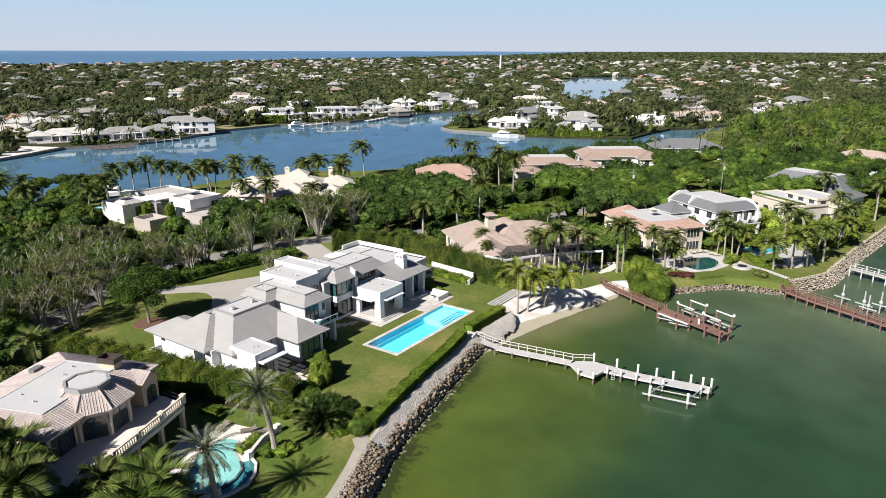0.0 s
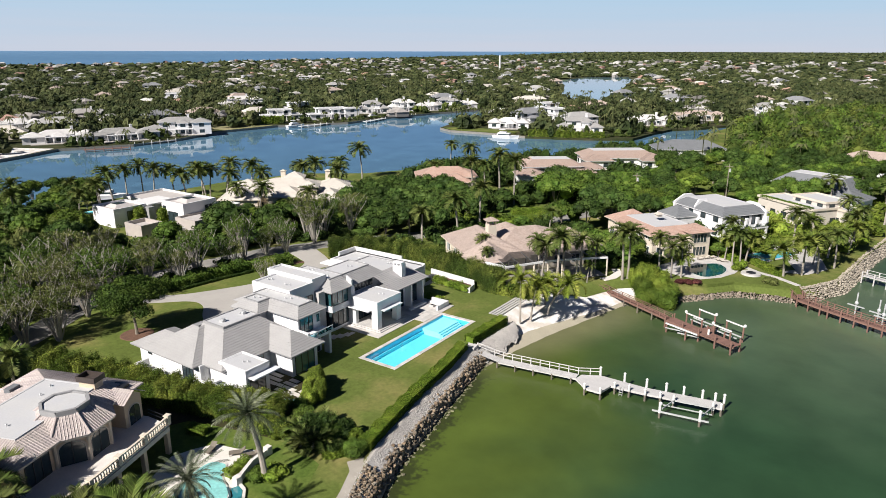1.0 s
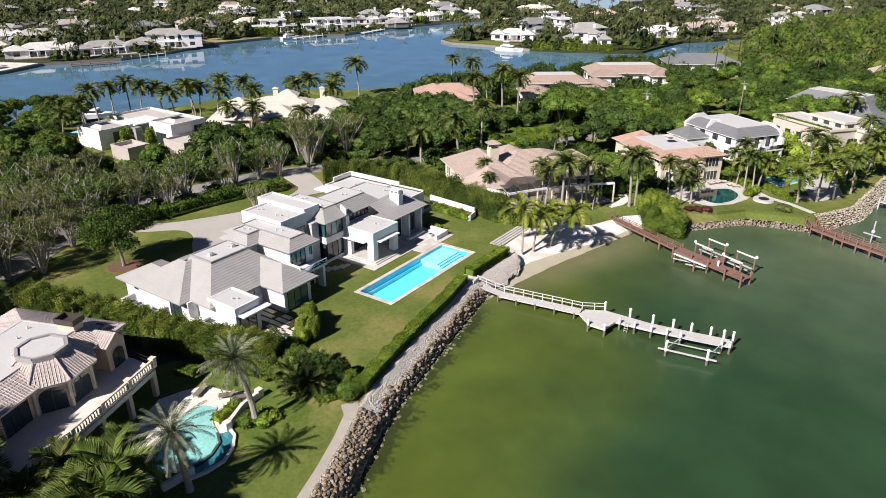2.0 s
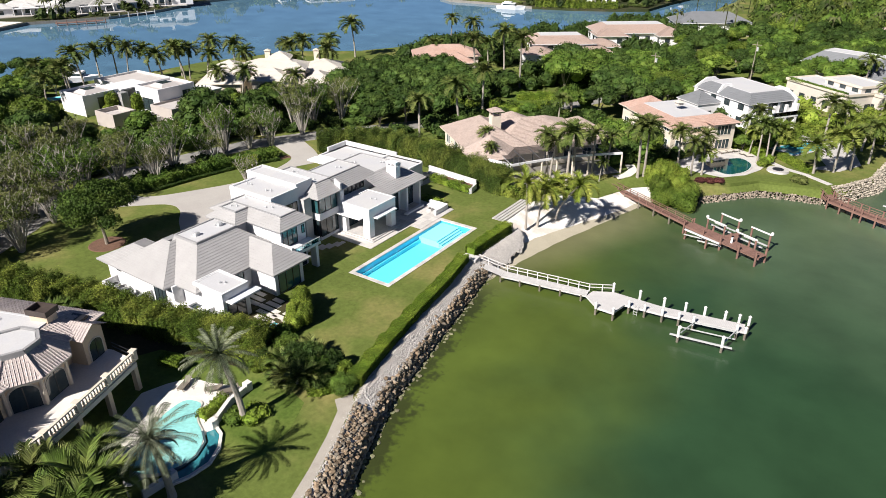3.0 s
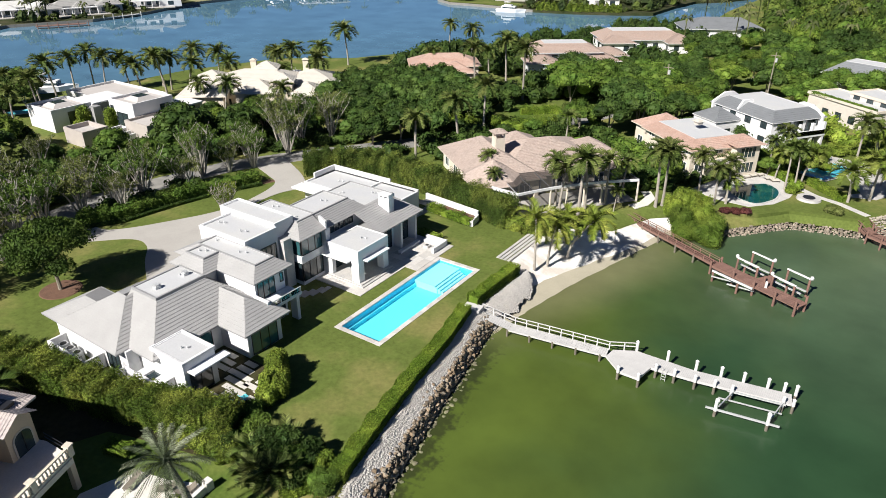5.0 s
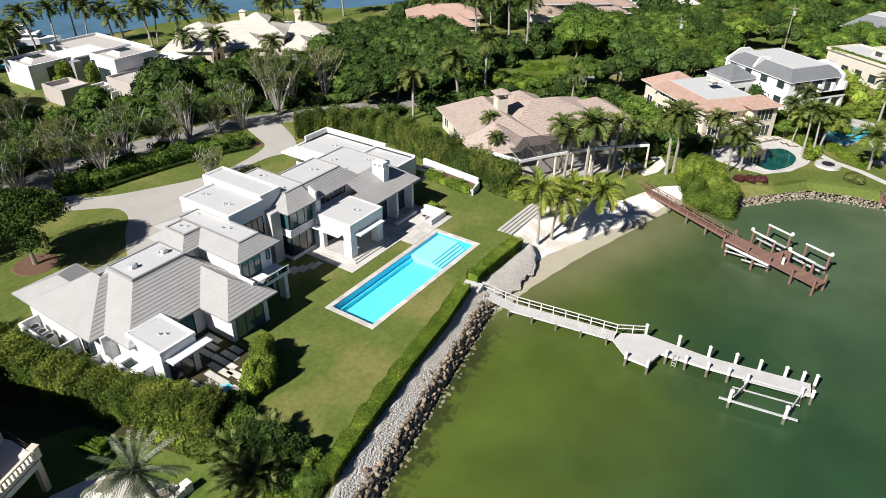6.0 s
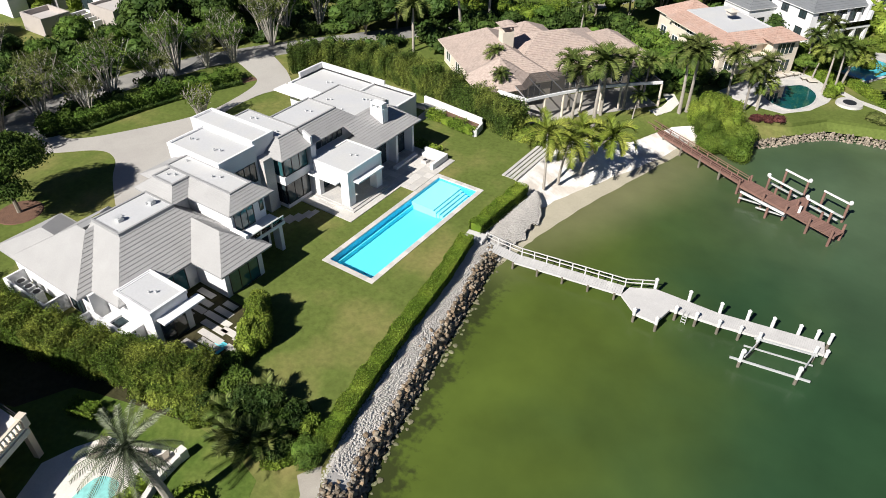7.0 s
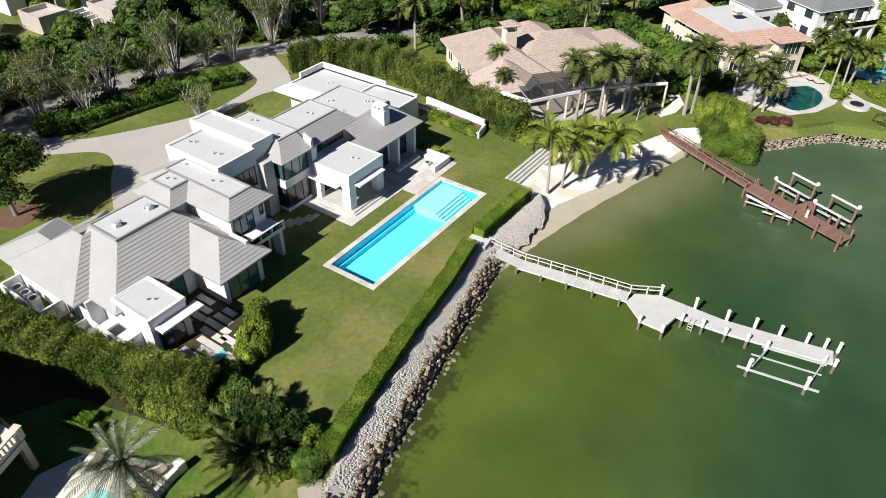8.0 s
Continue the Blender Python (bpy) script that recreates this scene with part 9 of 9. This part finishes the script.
def far_woods():
    rnd = np.random.RandomState(21)
    lag2 = LAG2
    lawn = [(-172, 259), (-150, 253), (-150, 268), (-172, 272)]
    sets = []
    for lo, hi, gap in ((230, 520, 7.5), (520, 900, 11.0), (900, 1500, 16.0), (1500, 4300, 34.0)):
        area = math.radians(88) / 2 * (hi * hi - lo * lo)
        n = int(area / (gap * gap) * 1.15)
        d = np.sqrt(rnd.uniform(lo * lo, hi * hi, n))
        a = np.radians(rnd.uniform(82, 170, n))
        x, y = 40 + d * np.cos(a), -60 + d * np.sin(a)
        ok = inside(x, y, FAR) & ~inside(x, y, lag2) & ~inside(x, y, lawn)
        # keep a verge along the water and clearings round the houses
        for dx, dy in ((6, -6), (6, 6), (-6, 0), (0, -8)):
            ok &= inside(x + dx, y + dy, FAR)
        x, y = x[ok], y[ok]
        T = np.array(TAKEN)
        if lo < 1200:
            near = ((x[:, None] - T[:, 0]) ** 2 + (y[:, None] - T[:, 1]) ** 2).min(1)
            keep = near > 9 ** 2
            x, y = x[keep], y[keep]
        sets.append((x, y, gap))
    for (x, y, gap), blades, name in zip(sets, (14, 7, 5, 3), range(4)):
        n = len(x)
        z = np.array([1.2 + far_level(p, q) for p, q in zip(x, y)])
        h = rnd.uniform(2.6, 8.6, n) * (1 if gap < 20 else 1.1)
        r = rnd.uniform(0.38, 0.72, n) * gap * (1 if gap < 9 else 0.95)
        woodland("far_woodland", "dense green woodland of the far shore", x, y, z, h, r, blades, 30 + name)
    for (x, y, gap), share in zip(sets[:3], (0.55, 0.45, 0.25)):
        k = rnd.rand(len(x)) < share
        px, py = x[k] + rnd.uniform(-4, 4, k.sum()), y[k] + rnd.uniform(-4, 4, k.sum())
        far_palms("far_palms", "tall palms rising above the far woodland", px, py, np.full(len(px), 1.2), rnd.uniform(7, 12.5, len(px)), 40)


far_woods()
shore_planting()


def undergrowth(name, label, poly, gap, h0, h1, r0, r1, blades, seed, leaf, z=G, avoid=(), small=0.07, large=0.16):
    """Close planting over a stretch of ground."""
    rnd = np.random.RandomState(seed)
    xs, ys = np.array([p[0] for p in poly]), np.array([p[1] for p in poly])
    n = int((xs.max() - xs.min()) * (ys.max() - ys.min()) / (gap * gap) * 1.2)
    x, y = rnd.uniform(xs.min(), xs.max(), n), rnd.uniform(ys.min(), ys.max(), n)
    ok = inside(x, y, poly)
    for a in avoid:
        ok &= ~inside(x, y, a)
    x, y = x[ok], y[ok]
    return woodland(name, label, x, y, np.full(len(x), z), rnd.uniform(h0, h1, len(x)), rnd.uniform(r0, r1, len(x)), blades, seed, leaf, small, large)


STREET_BAND = band([(-38, -74), (-48, -38), (-58, -19), (-64.5, -8), (-66, 6), (-64, 18), (-61, 30), (-55, 41), (-46, 54), (-34, 72), (-18, 100), (-8, 128)], -4.2, 4.2)
VILLA = [(-124, 13), (-90, 11), (-88, 54), (-106, 56), (-124, 46)]
CREAMV = [(-112, 56), (-96, 44), (-72, 64), (-80, 84), (-100, 80)]
undergrowth("right_woodland", "dense green canopy beyond the neighbouring houses", [(-4, 236), (-10, 212), (0, 208), (30, 220), (68, 210), (90, 260), (130, 420), (200, 560), (60, 540), (6, 470), (-14, 400), (-22, 330)], 8.6, 4, 13, 3.0, 6.6, 200, 61, CANOPYLEAF, avoid=([(-42, 205), (-2, 200), (0, 246), (-42, 246)], [(34, 205), (62, 205), (62, 240), (34, 240)]), small=0.05, large=0.13)
undergrowth("right_woodland", "darker round crowns in the canopy beyond the neighbouring houses", [(-4, 236), (-10, 212), (0, 208), (30, 220), (68, 210), (90, 260), (130, 420), (200, 560), (60, 540), (6, 470), (-14, 400), (-22, 330)], 9.0, 5, 12, 2.6, 5.6, 190, 60, LEAF_A, avoid=([(-42, 205), (-2, 200), (0, 246), (-42, 246)], [(34, 205), (62, 205), (62, 240), (34, 240)]), small=0.05, large=0.13)
# LEAF_D here puts the shade below the street trees into the leaf colour
undergrowth("garden_thicket", "low dense planting under the street trees, its leaves darkened for the shade", [(-74, -14), (-76, 12), (-72, 30), (-66, 44), (-58, 56), (-50, 52), (-53, 44), (-58, 36), (-60, 28), (-56, 20), (-57.5, 8), (-58, 2), (-62, 0), (-60, -20), (-68, -24)], 2.6, 0.9, 2.4, 1.2, 2.2, 90, 62, LEAF_D, avoid=(STREET_BAND,))
undergrowth("garden_thicket", "dense shrubs between the villas", [(-90, 10), (-76, -8), (-72, 20), (-66, 46), (-56, 58), (-48, 58), (-40, 60), (-34, 48), (-40, 46), (-46, 40), (-52, 46), (-58, 58), (-70, 66), (-82, 58), (-90, 46)], 3.0, 1.2, 3.6, 1.4, 2.6, 90, 63, LEAF_D, avoid=(STREET_BAND, VILLA, CREAMV))
undergrowth("garden_thicket", "dense shrubs and small trees beside the lagoon", [(-170, 10), (-150, -60), (-90, -110), (-62, -62), (-66, -26), (-76, -10), (-92, 8), (-128, 8), (-150, 14)], 4.2, 2.0, 6.5, 2.0, 3.6, 90, 64, LEAF_C, avoid=(STREET_BAND, VILLA))
undergrowth("garden_thicket", "dense shrubs between the gardens", [(-40, 62), (-28, 50), (-12, 62), (-4, 74), (-6, 92), (-20, 92), (-30, 100), (-44, 100), (-60, 108), (-80, 100), (-72, 88), (-50, 90)], 3.2, 1.2, 3.4, 1.6, 2.8, 90, 65, LEAF_D, avoid=(GARDEN, [(-30, 44), (-8, 40), (8, 60), (-2, 72), (-14, 78), (-28, 60)],))
undergrowth("garden_thicket", "dense shrubs around the waterfront villas", [(-76, 96), (-40, 100), (-10, 128), (6, 132), (-14, 150), (-20, 196), (-28, 236), (-52, 236), (-66, 212), (-74, 178), (-80, 158), (-98, 138)], 4.5, 2.0, 6.0, 2.0, 3.6, 90, 66, LEAF_D, avoid=([(-76, 100), (-48, 98), (-44, 126), (-76, 128)], [(-68, 140), (-34, 140), (-32, 174), (-68, 172)], [(-58, 176), (-18, 176), (-16, 212), (-58, 210)]))
undergrowth("garden_thicket", "flower beds and shrubs between neighbouring gardens", [(8, 62), (14, 66), (16, 74), (13, 73), (2, 62)], 1.8, 0.8, 2.4, 0.9, 1.6, 90, 67, LEAF_D)
undergrowth("garden_thicket", "shrubs between neighbouring gardens", [(24, 84), (30, 88), (36, 96), (31, 100), (24, 96), (20, 90)], 2.4, 1.0, 3.0, 1.0, 2.0, 90, 68, LEAF_B)
undergrowth("garden_thicket", "clipped hedges and shrubs between the villas", [(-4, 64), (6, 61), (13, 68), (12, 74), (6, 88), (-6, 84), (-12, 76)], 2.2, 1.0, 3.2, 1.0, 2.0, 60, 74, LEAF_A, small=0.08, large=0.2)
undergrowth("garden_thicket", "shrubs and small trees behind the villas", [(6, 92), (14, 94), (20, 104), (22, 116), (10, 126), (2, 112)], 3.0, 1.4, 4.2, 1.3, 2.6, 60, 75, LEAF_D, small=0.08, large=0.2)
undergrowth("garden_thicket", "shrubs and small trees behind the villas", [(26, 110), (36, 108), (40, 118), (34, 124), (22, 134), (16, 124)], 3.0, 1.4, 3.8, 1.3, 2.4, 60, 76, LEAF_B, small=0.08, large=0.2)
undergrowth("garden_thicket", "shrubs in the gardens along the bay", [(32, 104), (44, 100), (50, 108), (54, 124), (52, 140), (60, 170), (50, 180), (34, 150), (46, 136), (40, 120)], 3.0, 0.8, 2.6, 1.2, 2.2, 90, 69, LEAF_B)

PALMRND = np.random.RandomState(71)
far_palms("far_palms", "tall palms rising above the canopy", *[np.array(c, float) for c in zip(*[(x + PALMRND.uniform(-2, 2), y, G, PALMRND.uniform(9, 14)) for x, y in fill([(-28, 200), (66, 200), (110, 400), (180, 540), (60, 520), (-8, 440), (-28, 300)], 15, 72, limit=140)])], 73)


def far_roofs():
    """Small roofs among the far trees, too many to count."""
    rnd = np.random.RandomState(77)
    for tint, label, count in (((0.42, 0.41, 0.39), "pale roofs of houses among far trees", 330), ((0.24, 0.225, 0.21), "grey-brown roofs of houses among far trees", 330), ((0.34, 0.21, 0.165), "clay roofs of houses among far trees", 90)):
        g, n = Geo(), 0
        while n < count:
            d, a = math.sqrt(rnd.uniform(420 ** 2, 2300 ** 2)), math.radians(rnd.uniform(84, 166))
            x, y = 40 + d * math.cos(a), -60 + d * math.sin(a)
            if not inside([x], [y], FAR)[0] or inside([x], [y], LAG2)[0]:
                continue
            z, t = 1.2 + far_level(x, y), rnd.uniform(0, 3.14)
            grow = 1 + max(0, d - 900) / 2600
            e, tall = rnd.uniform(3.2, 6.4) * grow, rnd.uniform(1.6, 2.8)
            # a main roof and one or two lower wings at right angles
            for w, l, lift, u, v in ((rnd.uniform(3.2, 5), rnd.uniform(5, 9), 1.0, 0, 0), (rnd.uniform(2.6, 3.8), rnd.uniform(4, 6), 0.8, rnd.uniform(-6, 6), 3.5), (rnd.uniform(2.2, 3.2), rnd.uniform(3, 5), 0.62, rnd.uniform(-6, 6), -4.0)):
                o, q = Vector((math.cos(t), math.sin(t))), Vector((-math.sin(t), math.cos(t)))
                c = Vector((x, y)) + o * u + q * v
                if v:
                    o, q = q, -o
                h, k = e * lift, max(0.0, 1 - w / l)
                base = [c + o * l * i + q * w * j for i, j in ((-1, -1), (1, -1), (1, 1), (-1, 1))]
                eave = [c + o * (l + 0.6) * i + q * (w + 0.6) * j for i, j in ((-1, -1), (1, -1), (1, 1), (-1, 1))]
                g.add([(*p, z) for p in base] + [(*p, z + h) for p in base], [(0, 1, 5, 4), (1, 2, 6, 5), (2, 3, 7, 6), (3, 0, 4, 7)])
                g.add([(*p, z + h) for p in eave] + [(*(c - o * l * k), z + h + tall * lift), (*(c + o * l * k), z + h + tall * lift)], [(0, 1, 5, 4), (2, 3, 4, 5), (1, 2, 5), (3, 0, 4)])
            n += 1
        m = pbr("far_roofs", tint, 0.1, 0.5, 2, 0.8, 0, island=0.4)
        tagged(plain("far_roofs", g, m, label, "houses"), kind="stuff")


far_roofs()


# ---- far details ----
tower = thing("radio_mast", "pale slender tower on the skyline", "tower", at=(-640, 1150, 2))
part("shaft", Geo().tube([(0, 0, 0), (0, 0, 34)], [2.2, 1.6], 10), STUCCO, tower)


def motor_yacht(x, y, turn, s, label):
    b = thing("motor_yacht", label, "boat", at=(x, y, 0), turn=turn)
    g = Geo()
    hull = [(-6, -1.7), (-2, -2.0), (3, -1.8), (7, 0), (3, 1.8), (-2, 2.0), (-6, 1.7)]
    low = [(u * 0.92, w * 0.75) for u, w in hull]
    n = 7
    g.add([(u * s, w * s, -0.3) for u, w in low] + [(u * s, w * s, (1.3 + 0.05 * max(u, 0)) * s) for u, w in hull], [tuple(range(n, 2 * n))] + [(i, (i + 1) % n, n + (i + 1) % n, n + i) for i in range(n)])
    part("hull", g, STUCCO, b, "white hull")
    part("cabin", Geo().box(-3.5 * s, 2.5 * s, -1.3 * s, 1.3 * s, 1.3 * s, 2.6 * s), STUCCO, b)
    part("cabin_glass", Geo().box(-3.0 * s, 2.55 * s, -1.33 * s, 1.33 * s, 1.7 * s, 2.2 * s), GLASS, b)
    part("flybridge", Geo().box(-2.5 * s, 0.8 * s, -1.1 * s, 1.1 * s, 2.6 * s, 3.2 * s).box(-2.6 * s, 0.2 * s, -1.1 * s, 1.1 * s, 4.1 * s, 4.2 * s), STUCCO, b)
    part("mast", Geo().tube([(-1 * s, 0, 3.2 * s), (-1.2 * s, 0, 5.2 * s)], [0.08, 0.05], 6), ALU, b)


motor_yacht(-127.5, 259, 15, 1.15, "white motor yacht moored at the island")
motor_yacht(-156, 46, 40, 1.2, "white motor boat moored beside the villa")
motor_yacht(-104, 92, 30, 1.0, "white motor boat moored by the lagoon")
motor_yacht(-262, 232, 80, 1.0, "white motor boat at the far shore")
motor_yacht(-256, 300, 80, 1.0, "white motor boat at the far shore")
hedge("far_hedge", "broad bright green hedge along the island's shore", [(-117, 268), (-100, 273), (-80, 283)], 5, 2.6, LEAF_B, 70, 0.4, 1.2, wobble=0.14, seed=52)
hedge("far_hedge", "clipped green hedge beside a vacant plot", [(-292, 206), (-284, 226), (-276, 236)], 5, 4.0, HEDGELEAF, 60, 0.5, 1.3, seed=51)
sheet("ground_vacant_plot", [(-274, 188), (-271, 222), (-284, 222), (-300, 204), (-300, 190)], 1.36, pbr("dry_grass", (0.28, 0.25, 0.13), 0.2, 0.1, 2, 0.9, 0, second=(0.20, 0.20, 0.08)), "dry grass of a vacant plot", "ground", 0.1)
sheet("ground_building_site", [(-263, 58), (-268, 73), (-277, 92), (-300, 80), (-292, 50)], 1.36, SAND, "bare sandy building plot", "ground", 0.1)
sheet("ground_island_lawn", [(-178, 273.4), (-167, 266.2), (-150, 268.2), (-132, 268.2), (-130, 281), (-150, 284), (-172, 283)], 1.36, GRASS, "mown lawn at the island's tip", "ground", 0.1)


def utility_pole(x, y, h):
    p = thing("utility_pole", "grey wooden utility pole with crossarm", "pole", "utility poles", (x, y, G))
    part("post", Geo().tube([(0, 0, 0), (0, 0, h)], [0.17, 0.12], 8), BARK, p)
    part("crossarm", Geo().beam((-1.2, 0, h - 0.8), (1.2, 0, h - 0.8), 0.12, 0.14), BARK, p)
    part("transformer", Geo().tube([(0.35, 0, h - 2.4), (0.35, 0, h - 1.4)], [0.28, 0.28], 10), ALU, p)


utility_pole(13.2, 143, 12)
utility_pole(-6, 118, 11)
